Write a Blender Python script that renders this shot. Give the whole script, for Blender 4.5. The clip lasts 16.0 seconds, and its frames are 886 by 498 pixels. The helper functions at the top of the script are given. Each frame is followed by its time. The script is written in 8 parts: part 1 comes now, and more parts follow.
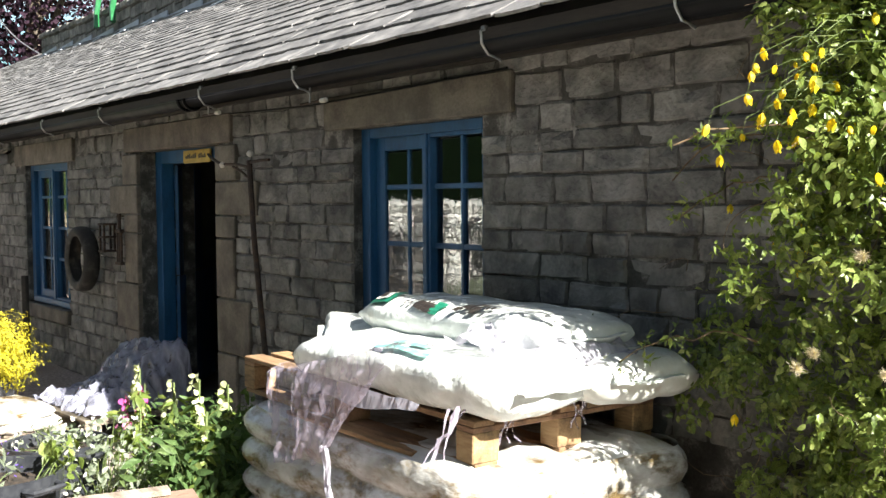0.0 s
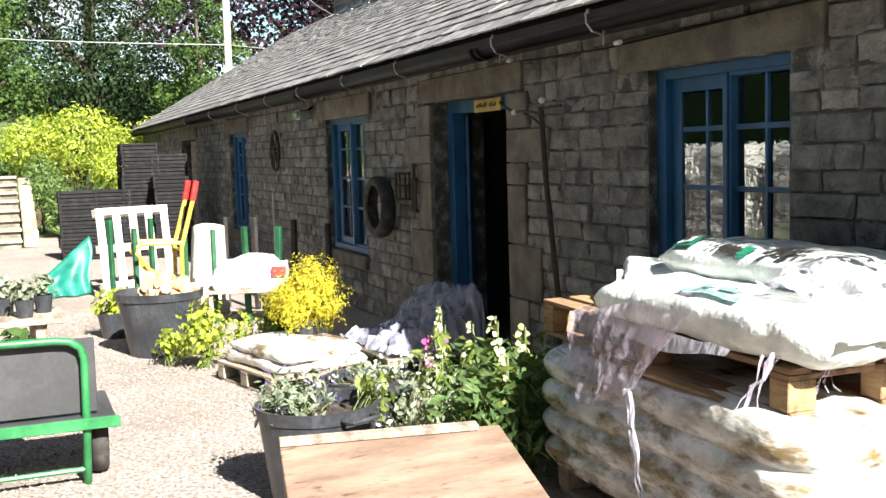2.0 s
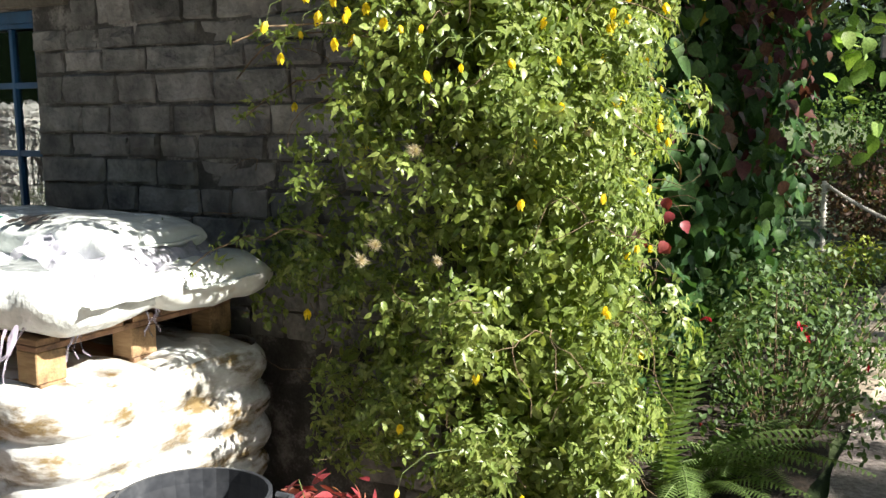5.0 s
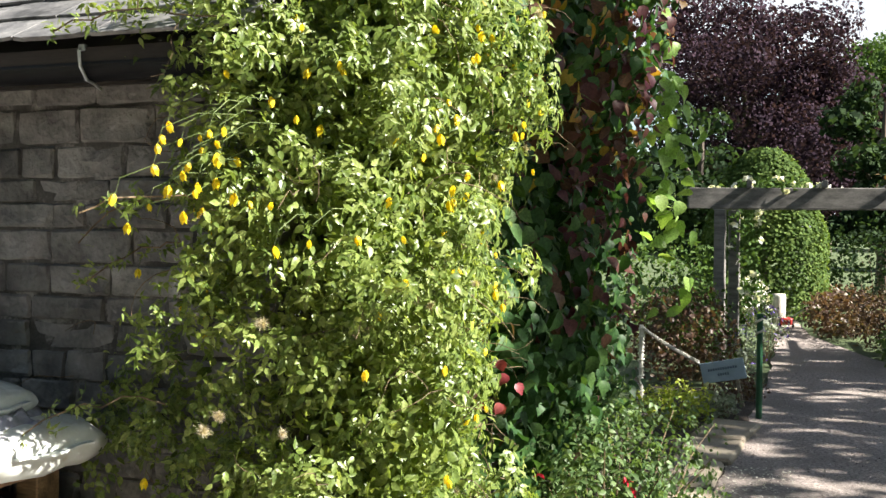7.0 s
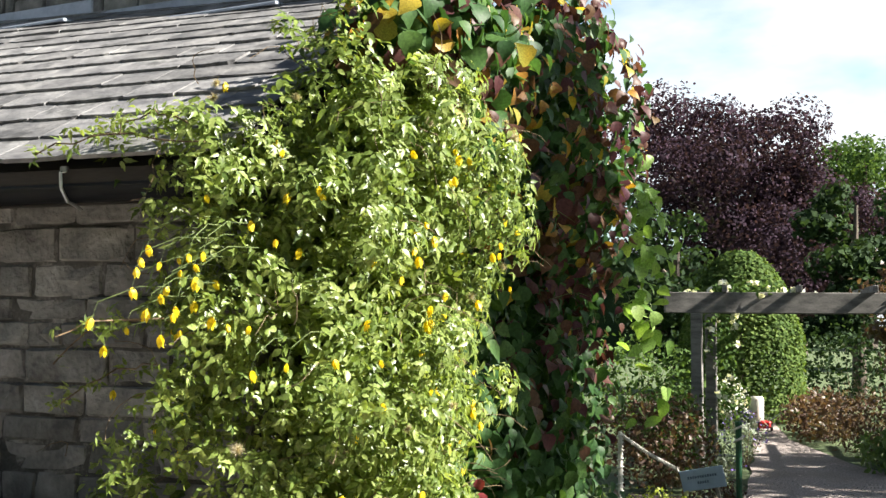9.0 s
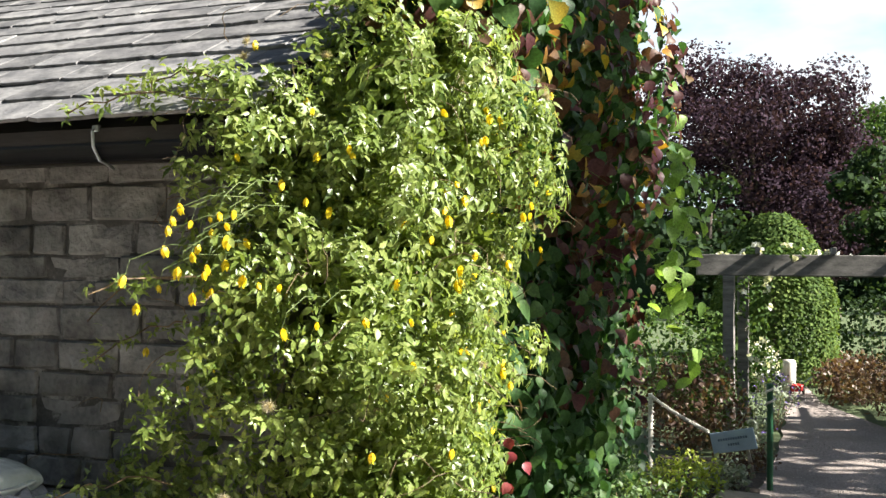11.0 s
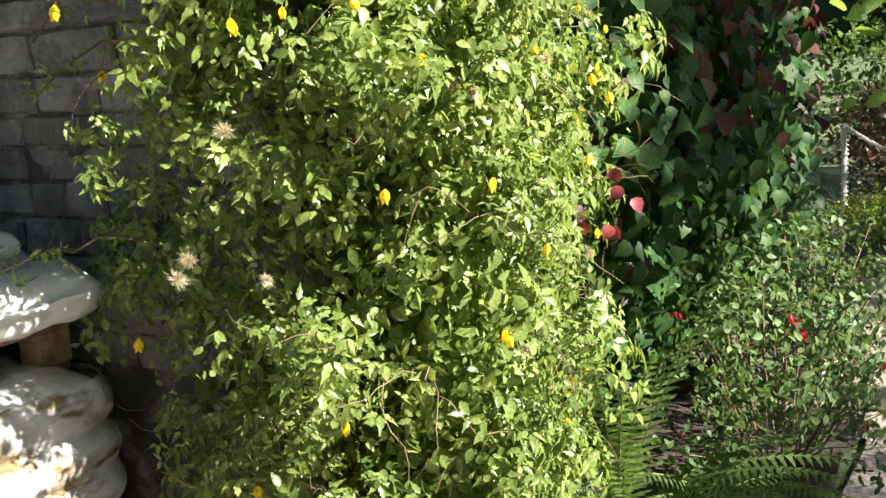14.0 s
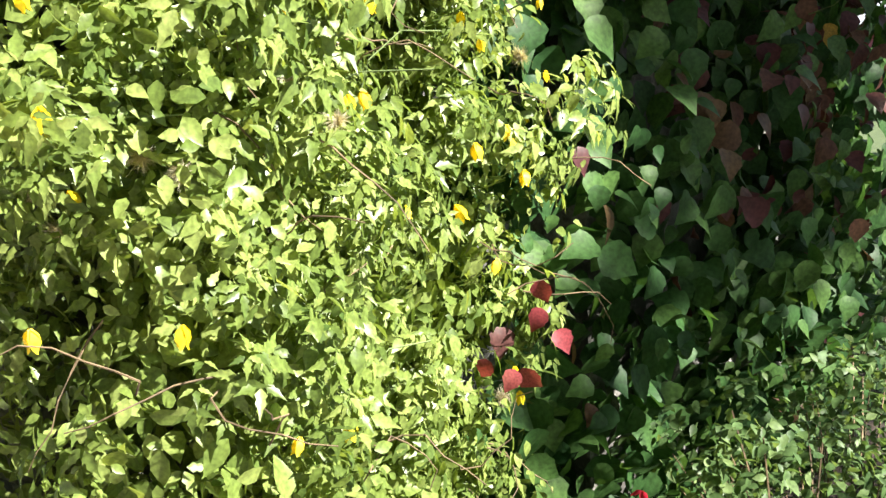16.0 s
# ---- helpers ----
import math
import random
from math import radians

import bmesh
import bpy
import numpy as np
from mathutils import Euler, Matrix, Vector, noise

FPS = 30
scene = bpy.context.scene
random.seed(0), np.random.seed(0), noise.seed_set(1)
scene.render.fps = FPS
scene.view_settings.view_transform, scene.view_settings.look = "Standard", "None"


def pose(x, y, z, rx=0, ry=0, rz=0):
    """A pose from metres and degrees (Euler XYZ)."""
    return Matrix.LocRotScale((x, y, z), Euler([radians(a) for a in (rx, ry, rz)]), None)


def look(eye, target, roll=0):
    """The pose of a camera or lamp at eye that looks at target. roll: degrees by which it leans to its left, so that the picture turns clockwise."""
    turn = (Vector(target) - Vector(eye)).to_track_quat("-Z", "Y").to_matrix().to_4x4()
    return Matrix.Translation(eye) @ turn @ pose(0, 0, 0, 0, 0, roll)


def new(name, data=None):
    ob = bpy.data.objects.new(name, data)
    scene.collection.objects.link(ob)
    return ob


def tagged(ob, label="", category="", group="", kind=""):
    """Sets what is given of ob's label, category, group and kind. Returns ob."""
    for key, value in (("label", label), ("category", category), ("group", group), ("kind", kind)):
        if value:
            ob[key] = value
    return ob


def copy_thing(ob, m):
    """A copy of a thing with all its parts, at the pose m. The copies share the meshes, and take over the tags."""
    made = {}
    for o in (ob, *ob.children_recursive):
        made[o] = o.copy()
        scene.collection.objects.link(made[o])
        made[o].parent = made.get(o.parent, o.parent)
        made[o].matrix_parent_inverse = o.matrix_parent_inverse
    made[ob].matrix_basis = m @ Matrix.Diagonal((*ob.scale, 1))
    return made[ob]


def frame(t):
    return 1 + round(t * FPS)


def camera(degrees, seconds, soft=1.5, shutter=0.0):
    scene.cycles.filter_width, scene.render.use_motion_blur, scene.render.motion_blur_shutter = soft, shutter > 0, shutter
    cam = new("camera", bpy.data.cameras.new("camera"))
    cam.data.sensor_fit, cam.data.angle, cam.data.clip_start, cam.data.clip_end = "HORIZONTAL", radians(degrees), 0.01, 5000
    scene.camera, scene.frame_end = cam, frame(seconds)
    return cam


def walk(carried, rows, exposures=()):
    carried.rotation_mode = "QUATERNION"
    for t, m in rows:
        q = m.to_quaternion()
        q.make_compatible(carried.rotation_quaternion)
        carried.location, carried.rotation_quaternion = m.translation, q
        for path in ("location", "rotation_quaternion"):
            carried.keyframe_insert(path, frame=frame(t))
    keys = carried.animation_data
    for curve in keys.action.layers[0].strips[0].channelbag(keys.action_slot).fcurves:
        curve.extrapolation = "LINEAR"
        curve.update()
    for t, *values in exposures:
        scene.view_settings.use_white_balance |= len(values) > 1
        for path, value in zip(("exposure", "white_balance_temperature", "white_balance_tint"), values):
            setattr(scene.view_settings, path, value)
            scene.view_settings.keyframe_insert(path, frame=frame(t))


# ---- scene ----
cam = camera(45.9, 16.0)
PATH = [
    (0, (-0.079, -3.244, 1.644), (-1.665, -2.03, 1.549), -0.4),
    (0.5, (-0.092, -3.301, 1.642), (-1.752, -2.193, 1.52), -0.4),
    (1, (-0.09, -3.344, 1.641), (-1.795, -2.309, 1.497), -0.6),
    (1.5, (-0.118, -3.322, 1.599), (-1.889, -2.403, 1.455), -0.3),
    (2, (-0.134, -3.344, 1.62), (-1.975, -2.584, 1.438), -1.6),
    (2.5, (-0.125, -3.337, 1.632), (-1.937, -2.509, 1.451), -1.7),
    (3, (-0.095, -3.318, 1.653), (-1.799, -2.3, 1.407), -1.7),
    (3.5, (-0.055, -3.283, 1.637), (-1.614, -2.056, 1.384), -1.9),
    (4, (-0.045, -3.22, 1.636), (-1.42, -1.787, 1.395), -1.6),
    (4.5, (-0.049, -3.184, 1.645), (-1.275, -1.625, 1.387), -1.5),
    (5, (-0.047, -3.162, 1.636), (-1.051, -1.457, 1.345), -1.0),
    (5.2, (-0.046, -3.163, 1.636), (-0.98, -1.416, 1.355), -1.0),
    (7.3, (-0.069, -3.27, 1.807), (-0.779, -1.4, 1.82), 0.5),
    (7.5, (-0.077, -3.265, 1.814), (-0.794, -1.399, 1.875), 0.2),
    (8, (-0.07, -3.27, 1.854), (-0.755, -1.395, 1.977), 0.6),
    (8.2, (-0.053, -3.286, 1.862), (-0.724, -1.407, 1.996), 0.4),
    (10.3, (-0.054, -3.283, 1.876), (-0.771, -1.42, 2.0), 1.0),
    (10.5, (-0.052, -3.288, 1.876), (-0.779, -1.428, 1.992), 1.2),
    (11, (-0.055, -3.274, 1.863), (-0.787, -1.413, 1.925), 0.6),
    (11.5, (-0.081, -3.23, 1.791), (-0.885, -1.399, 1.733), -1.7),
    (12, (-0.1, -3.146, 1.722), (-0.912, -1.323, 1.583), -2.4),
    (12.5, (-0.013, -2.923, 1.675), (-0.896, -1.137, 1.503), -2.2),
    (13, (0.024, -2.722, 1.653), (-0.862, -0.946, 1.408), -2.5),
    (13.5, (-0.07, -2.461, 1.632), (-1.015, -0.727, 1.322), -4.0),
    (14, (-0.104, -2.152, 1.614), (-1.159, -0.494, 1.24), -3.9),
    (14.5, (-0.046, -1.802, 1.607), (-1.181, -0.187, 1.284), -1.3),
    (15, (-0.094, -1.504, 1.575), (-1.254, 0.107, 1.334), -2.3),
    (15.5, (-0.198, -1.219, 1.609), (-1.341, 0.404, 1.368), -2.1),
    (16, (-0.161, -0.909, 1.596), (-1.416, 0.623, 1.317), -2.0),
]
walk(cam, [(t, look(eye, target, roll)) for t, eye, target, roll in PATH], exposures=[(0, 2.15), (2, 2.08), (3, 2.05), (4, 1.8), (5, 1.85), (7.5, 2.1), (8.2, 2.1), (10.5, 2.1), (13, 2.15), (14.5, 2.2), (16, 2.3)])


# ---- light ----
world = bpy.data.worlds.new("sky")
scene.world = world
world.use_nodes = True
wn, wl = world.node_tree.nodes, world.node_tree.links
SUN_DIR = Vector((0.79, 0.11, 0.60)).normalized()
sky = wn.new("ShaderNodeTexSky")
sky.sky_type = "NISHITA"
sky.sun_disc = False
sky.sun_elevation = math.asin(SUN_DIR.z)
sky.sun_rotation = math.atan2(SUN_DIR.x, SUN_DIR.y)
sky.air_density, sky.dust_density, sky.ozone_density = 1.0, 2.0, 1.0
# broken white cloud over the blue
co = wn.new("ShaderNodeTexCoord")
mp = wn.new("ShaderNodeMapping")
mp.inputs["Scale"].default_value = (1.2, 1.2, 3.2)
mp.inputs["Location"].default_value = (0.4, 0.7, 0.2)
cl = wn.new("ShaderNodeTexNoise")
cl.inputs["Scale"].default_value = 2.0
cl.inputs["Detail"].default_value = 7
cr = wn.new("ShaderNodeValToRGB")
cr.color_ramp.elements[0].position, cr.color_ramp.elements[1].position = 0.38, 0.53
mix = wn.new("ShaderNodeMix")
mix.data_type = "RGBA"
mix.inputs["B"].default_value = (13.6, 14.1, 15.0, 1)
wl.new(co.outputs["Generated"], mp.inputs["Vector"])
wl.new(mp.outputs["Vector"], cl.inputs["Vector"])
wl.new(cl.outputs["Fac"], cr.inputs["Fac"])
# the cloud lies low, the zenith is clear
sep = wn.new("ShaderNodeSeparateXYZ")
low = wn.new("ShaderNodeMapRange")
low.inputs["From Min"].default_value, low.inputs["From Max"].default_value = 0.62, 0.26
thin = wn.new("ShaderNodeMath")
thin.operation = "MULTIPLY"
wl.new(co.outputs["Generated"], sep.inputs["Vector"])
wl.new(sep.outputs["Z"], low.inputs["Value"])
wl.new(low.outputs["Result"], thin.inputs[0])
wl.new(cr.outputs["Color"], thin.inputs[1])
wl.new(thin.outputs[0], mix.inputs["Factor"])
# bright haze low in the blue
haze = wn.new("ShaderNodeMix")
haze.data_type, haze.blend_type = "RGBA", "MULTIPLY"
haze.inputs["B"].default_value = (2.2, 2.9, 2.7, 1)
wl.new(low.outputs["Result"], haze.inputs["Factor"])
wl.new(sky.outputs["Color"], haze.inputs["A"])
wl.new(haze.outputs["Result"], mix.inputs["A"])
wl.new(mix.outputs["Result"], wn["Background"].inputs["Color"])
wn["Background"].inputs["Strength"].default_value = 0.0205

sun = new("sun", bpy.data.lights.new("sun", "SUN"))
sun.data.energy, sun.data.angle, sun.data.color = 5.0, radians(0.53), (1.0, 0.95, 0.86)
sun.matrix_world = look(SUN_DIR * 40, (0, 0, 0))


# ---- materials ----
def principled(name, rough=0.8, metal=0.0):
    m = bpy.data.materials.new(name)
    m.use_nodes = True
    b = m.node_tree.nodes["Principled BSDF"]
    b.inputs["Roughness"].default_value = rough
    b.inputs["Metallic"].default_value = metal
    return m, m.node_tree.nodes, m.node_tree.links, b


def rgba(c):
    return (c[0], c[1], c[2], 1.0)


def surface(name, base, dark, light, rough=0.8, metal=0.0, scale=6.0, grain=60.0, bump=0.3, depth=0.01,
            stretch=(1, 1, 1), piece=0.0, island=0.0, spec=0.5, stain=None, stain_scale=2.0, stain_at=(0.52, 0.68)):
    """Base colour varied at two scales, with relief; piece and island: how far each piece differs from the next."""
    m, n, l, b = principled(name, rough, metal)
    b.inputs["Specular IOR Level"].default_value = spec
    mpn = n.new("ShaderNodeMapping")
    mpn.inputs["Scale"].default_value = stretch
    geo = n.new("ShaderNodeNewGeometry")
    l.new(geo.outputs["Position"], mpn.inputs["Vector"])
    a = n.new("ShaderNodeTexNoise")
    a.inputs["Scale"].default_value, a.inputs["Detail"].default_value = scale, 6
    g = n.new("ShaderNodeTexNoise")
    g.inputs["Scale"].default_value, g.inputs["Detail"].default_value = grain, 4
    for t in (a, g):
        l.new(mpn.outputs["Vector"], t.inputs["Vector"])
    ramp = n.new("ShaderNodeValToRGB")
    e = ramp.color_ramp.elements
    e[0].position, e[0].color = 0.30, rgba(dark)
    e[1].position, e[1].color = 0.72, rgba(light)
    mid = e.new(0.5)
    mid.color = rgba(base)
    add = n.new("ShaderNodeMath")
    add.operation = "MULTIPLY_ADD"
    add.inputs[1].default_value = 0.35
    l.new(g.outputs["Fac"], add.inputs[0])
    sub = n.new("ShaderNodeMath")
    sub.operation = "SUBTRACT"
    sub.inputs[1].default_value = 0.175
    l.new(a.outputs["Fac"], sub.inputs[0])
    l.new(sub.outputs[0], add.inputs[2])
    l.new(add.outputs[0], ramp.inputs["Fac"])
    colour = ramp.outputs["Color"]
    if stain:
        s = n.new("ShaderNodeTexNoise")
        s.inputs["Scale"].default_value, s.inputs["Detail"].default_value = stain_scale, 8
        s.inputs["Roughness"].default_value = 0.65
        l.new(mpn.outputs["Vector"], s.inputs["Vector"])
        sr = n.new("ShaderNodeMapRange")
        sr.inputs["From Min"].default_value, sr.inputs["From Max"].default_value = stain_at
        l.new(s.outputs["Fac"], sr.inputs["Value"])
        sm = n.new("ShaderNodeMix")
        sm.data_type = "RGBA"
        sm.inputs["B"].default_value = rgba(stain)
        l.new(sr.outputs["Result"], sm.inputs["Factor"])
        l.new(colour, sm.inputs["A"])
        colour = sm.outputs["Result"]
    if piece or island:
        hsv = n.new("ShaderNodeHueSaturation")
        src = n.new("ShaderNodeObjectInfo").outputs["Random"] if piece else geo.outputs["Random Per Island"]
        amount = piece or island
        mr = n.new("ShaderNodeMapRange")
        mr.inputs["To Min"].default_value, mr.inputs["To Max"].default_value = 1 - amount, 1 + amount
        l.new(src, mr.inputs["Value"])
        l.new(mr.outputs["Result"], hsv.inputs["Value"])
        wob = n.new("ShaderNodeMath")
        wob.operation = "MULTIPLY"
        wob.inputs[1].default_value = 7.31
        l.new(src, wob.inputs[0])
        fr = n.new("ShaderNodeMath")
        fr.operation = "FRACT"
        l.new(wob.outputs[0], fr.inputs[0])
        mh = n.new("ShaderNodeMapRange")
        mh.inputs["To Min"].default_value, mh.inputs["To Max"].default_value = 0.5 - 0.08 * amount, 0.5 + 0.08 * amount
        l.new(fr.outputs[0], mh.inputs["Value"])
        l.new(mh.outputs["Result"], hsv.inputs["Hue"])
        l.new(colour, hsv.inputs["Color"])
        colour = hsv.outputs["Color"]
    l.new(colour, b.inputs["Base Color"])
    bp = n.new("ShaderNodeBump")
    bp.inputs["Strength"].default_value, bp.inputs["Distance"].default_value = bump, depth
    l.new(add.outputs[0], bp.inputs["Height"])
    l.new(bp.outputs["Normal"], b.inputs["Normal"])
    rr = n.new("ShaderNodeMapRange")
    rr.inputs["To Min"].default_value, rr.inputs["To Max"].default_value = max(0.02, rough - 0.12), min(1, rough + 0.12)
    l.new(a.outputs["Fac"], rr.inputs["Value"])
    l.new(rr.outputs["Result"], b.inputs["Roughness"])
    return m


def leaf(name, c0, c1, c2, trans=0.35, rough=0.45, patch=3.0, spec=0.35):
    """Foliage: each leaf its own tone, light comes through it."""
    m, n, l, b = principled(name, rough)
    geo = n.new("ShaderNodeNewGeometry")
    ramp = n.new("ShaderNodeValToRGB")
    e = ramp.color_ramp.elements
    e[0].position, e[0].color = 0.0, rgba(c0)
    e[1].position, e[1].color = 1.0, rgba(c2)
    mid = e.new(0.5)
    mid.color = rgba(c1)
    nz = n.new("ShaderNodeTexNoise")
    nz.inputs["Scale"].default_value = patch
    l.new(geo.outputs["Position"], nz.inputs["Vector"])
    mx = n.new("ShaderNodeMath")
    mx.operation = "MULTIPLY_ADD"
    mx.inputs[1].default_value = 0.65
    l.new(geo.outputs["Random Per Island"], mx.inputs[0])
    s = n.new("ShaderNodeMath")
    s.operation = "MULTIPLY_ADD"
    s.inputs[1].default_value, s.inputs[2].default_value = 0.9, -0.28
    l.new(nz.outputs["Fac"], s.inputs[0])
    l.new(s.outputs[0], mx.inputs[2])
    l.new(mx.outputs[0], ramp.inputs["Fac"])
    fine = n.new("ShaderNodeTexNoise")
    fine.inputs["Scale"].default_value, fine.inputs["Detail"].default_value = patch * 26, 3
    l.new(geo.outputs["Position"], fine.inputs["Vector"])
    fr = n.new("ShaderNodeMapRange")
    fr.inputs["From Min"].default_value, fr.inputs["From Max"].default_value = 0.3, 0.7
    fr.inputs["To Min"].default_value, fr.inputs["To Max"].default_value = 0.66, 1.3
    l.new(fine.outputs["Fac"], fr.inputs["Value"])
    tone = n.new("ShaderNodeHueSaturation")
    l.new(fr.outputs["Result"], tone.inputs["Value"])
    l.new(ramp.outputs["Color"], tone.inputs["Color"])
    bp = n.new("ShaderNodeBump")
    bp.inputs["Strength"].default_value, bp.inputs["Distance"].default_value = 0.5, 0.12 / (patch * 26)
    l.new(fine.outputs["Fac"], bp.inputs["Height"])
    l.new(bp.outputs["Normal"], b.inputs["Normal"])
    l.new(tone.outputs["Color"], b.inputs["Base Color"])
    b.inputs["Specular IOR Level"].default_value = spec if rough < 0.6 else 0.12
    tr = n.new("ShaderNodeBsdfTranslucent")
    br = n.new("ShaderNodeMix")
    br.data_type = "RGBA"
    br.blend_type = "MULTIPLY"
    br.inputs["Factor"].default_value = 1.0
    br.inputs["B"].default_value = (1.5, 1.45, 0.75, 1)
    l.new(tone.outputs["Color"], br.inputs["A"])
    l.new(br.outputs["Result"], tr.inputs["Color"])
    ms = n.new("ShaderNodeMixShader")
    ms.inputs["Fac"].default_value = trans
    l.new(b.outputs[0], ms.inputs[1])
    l.new(tr.outputs[0], ms.inputs[2])
    l.new(ms.outputs[0], n["Material Output"].inputs["Surface"])
    return m


STONE = surface("sandstone", (0.170, 0.166, 0.155), (0.088, 0.087, 0.086), (0.265, 0.258, 0.242), rough=0.93, scale=7, grain=48, bump=1.0, depth=0.03, piece=0.28, stain=(0.05, 0.05, 0.047), stain_scale=3.0, stain_at=(0.52, 0.72))
STONE_FAR = surface("sandstone_far", (0.170, 0.166, 0.155), (0.088, 0.087, 0.086), (0.265, 0.258, 0.242), rough=0.93, scale=7, grain=48, bump=1.0, depth=0.03, island=0.28, stain=(0.05, 0.05, 0.047), stain_scale=3.0, stain_at=(0.52, 0.72))
DRESSED = surface("dressed_stone", (0.165, 0.145, 0.118), (0.095, 0.083, 0.068), (0.235, 0.208, 0.172), rough=0.9, scale=5, grain=60, bump=0.6, depth=0.014, piece=0.16, stain=(0.06, 0.055, 0.047), stain_scale=2.6, stain_at=(0.47, 0.70))
MORTAR = surface("mortar", (0.07, 0.067, 0.06), (0.035, 0.033, 0.03), (0.27, 0.26, 0.24), rough=0.97, scale=9, grain=90, bump=0.5, depth=0.01)
SLATE = surface("slate", (0.150, 0.148, 0.150), (0.082, 0.082, 0.086), (0.245, 0.241, 0.237), rough=0.62, scale=7, grain=45, bump=0.9, depth=0.012, piece=0.26, stain=(0.07, 0.07, 0.07), stain_scale=6, stain_at=(0.56, 0.66))
SLATE_FAR = surface("slate_far", (0.150, 0.148, 0.150), (0.082, 0.082, 0.086), (0.245, 0.241, 0.237), rough=0.62, scale=7, grain=45, bump=0.9, depth=0.012, island=0.26, stain=(0.07, 0.07, 0.07), stain_scale=6, stain_at=(0.56, 0.66))
BLUE = surface("blue_paint", (0.015, 0.09, 0.215), (0.010, 0.062, 0.15), (0.026, 0.115, 0.26), rough=0.5, scale=8, grain=70, bump=0.12, depth=0.004, stretch=(1, 1, 0.35), stain=(0.10, 0.15, 0.20), stain_scale=14, stain_at=(0.64, 0.76))
BLACK_METAL = surface("black_gutter", (0.006, 0.006, 0.007), (0.004, 0.004, 0.005), (0.010, 0.010, 0.011), rough=0.5, spec=0.12, scale=6, grain=50, bump=0.1, depth=0.003)
GALV = surface("galvanised", (0.42, 0.43, 0.44), (0.3, 0.3, 0.31), (0.55, 0.56, 0.57), rough=0.42, metal=0.8, scale=20, grain=90, bump=0.1, depth=0.002)
LEAD = surface("lead", (0.34, 0.38, 0.46), (0.24, 0.27, 0.33), (0.46, 0.50, 0.58), rough=0.5, scale=3, grain=30, bump=0.2, depth=0.006)
IRON = surface("rusty_iron", (0.045, 0.03, 0.022), (0.02, 0.014, 0.012), (0.09, 0.05, 0.03), rough=0.85, scale=18, grain=90, bump=0.5, depth=0.004)
WOOD = surface("rough_timber", (0.27, 0.165, 0.085), (0.13, 0.08, 0.045), (0.40, 0.265, 0.145), rough=0.85, scale=5, grain=40, bump=0.4, depth=0.004, stretch=(0.5, 3, 3), piece=0.16)
# near-black colour carries the shade of the fascia and the wall-side stakes
DARK_WOOD = surface("shade_dark_timber", (0.022, 0.019, 0.016), (0.012, 0.010, 0.009), (0.038, 0.032, 0.027), rough=0.9, scale=5, grain=40, bump=0.4, depth=0.004, stretch=(0.5, 3, 3))
# weathered grey of the pergola, with tree shade put into the colour
WOOD_SHADED = surface("shaded_timber", (0.15, 0.14, 0.13), (0.08, 0.075, 0.07), (0.23, 0.215, 0.2), rough=0.9, scale=5, grain=40, bump=0.4, depth=0.004, stretch=(0.5, 3, 3), piece=0.12)
WOOD_GREY = surface("weathered_timber", (0.25, 0.21, 0.165), (0.13, 0.105, 0.08), (0.38, 0.33, 0.27), rough=0.9, scale=5, grain=40, bump=0.4, depth=0.004, stretch=(0.5, 3, 3), piece=0.16)
PLY = surface("plywood", (0.23, 0.155, 0.115), (0.15, 0.10, 0.072), (0.30, 0.215, 0.165), rough=0.75, scale=2.2, grain=20, bump=0.2, depth=0.003, stretch=(5, 1.2, 4), stain=(0.085, 0.05, 0.035), stain_scale=6, stain_at=(0.60, 0.68))
BAG = surface("bag_plastic", (0.62, 0.64, 0.61), (0.48, 0.49, 0.45), (0.74, 0.76, 0.74), rough=0.34, scale=5, grain=28, bump=0.35, depth=0.012, stain=(0.36, 0.25, 0.11), stain_scale=5.5, stain_at=(0.60, 0.80))
BAG_CLEAN = surface("clean_bag_plastic", (0.70, 0.74, 0.72), (0.56, 0.60, 0.58), (0.80, 0.84, 0.83), rough=0.26, scale=7, grain=26, bump=0.8, depth=0.022, stain=(0.04, 0.03, 0.022), stain_scale=4.5, stain_at=(0.70, 0.75))
BAG_OLD = surface("soiled_bag_plastic", (0.66, 0.68, 0.68), (0.44, 0.41, 0.35), (0.78, 0.80, 0.82), rough=0.28, scale=3, grain=20, bump=0.8, depth=0.02, stretch=(0.6, 1, 2.4), stain=(0.13, 0.085, 0.035), stain_scale=3.2, stain_at=(0.49, 0.61))
GREEN_INK = surface("green_ink", (0.012, 0.15, 0.09), (0.01, 0.11, 0.07), (0.02, 0.2, 0.12), rough=0.4, scale=20, grain=60)
TEAL_INK = surface("teal_ink", (0.20, 0.43, 0.40), (0.14, 0.33, 0.31), (0.36, 0.56, 0.53), rough=0.4, scale=20, grain=60)
BLACK_INK = surface("black_ink", (0.03, 0.025, 0.022), (0.02, 0.016, 0.014), (0.06, 0.05, 0.04), rough=0.45, scale=20, grain=60)
TUB = surface("black_tub_plastic", (0.03, 0.033, 0.04), (0.018, 0.02, 0.025), (0.06, 0.064, 0.072), rough=0.42, scale=5, grain=40, bump=0.12, depth=0.004, stain=(0.11, 0.10, 0.09), stain_scale=7, stain_at=(0.62, 0.8))
SOIL = surface("compost", (0.035, 0.025, 0.018), (0.016, 0.012, 0.009), (0.07, 0.05, 0.035), rough=1.0, scale=25, grain=120, bump=0.8, depth=0.02)
GRAVEL = surface("gravel_ground", (0.28, 0.235, 0.215), (0.13, 0.105, 0.095), (0.46, 0.395, 0.36), rough=0.95, scale=38, grain=150, bump=0.9, depth=0.02, stain=(0.20, 0.17, 0.15), stain_scale=0.9, stain_at=(0.45, 0.7))
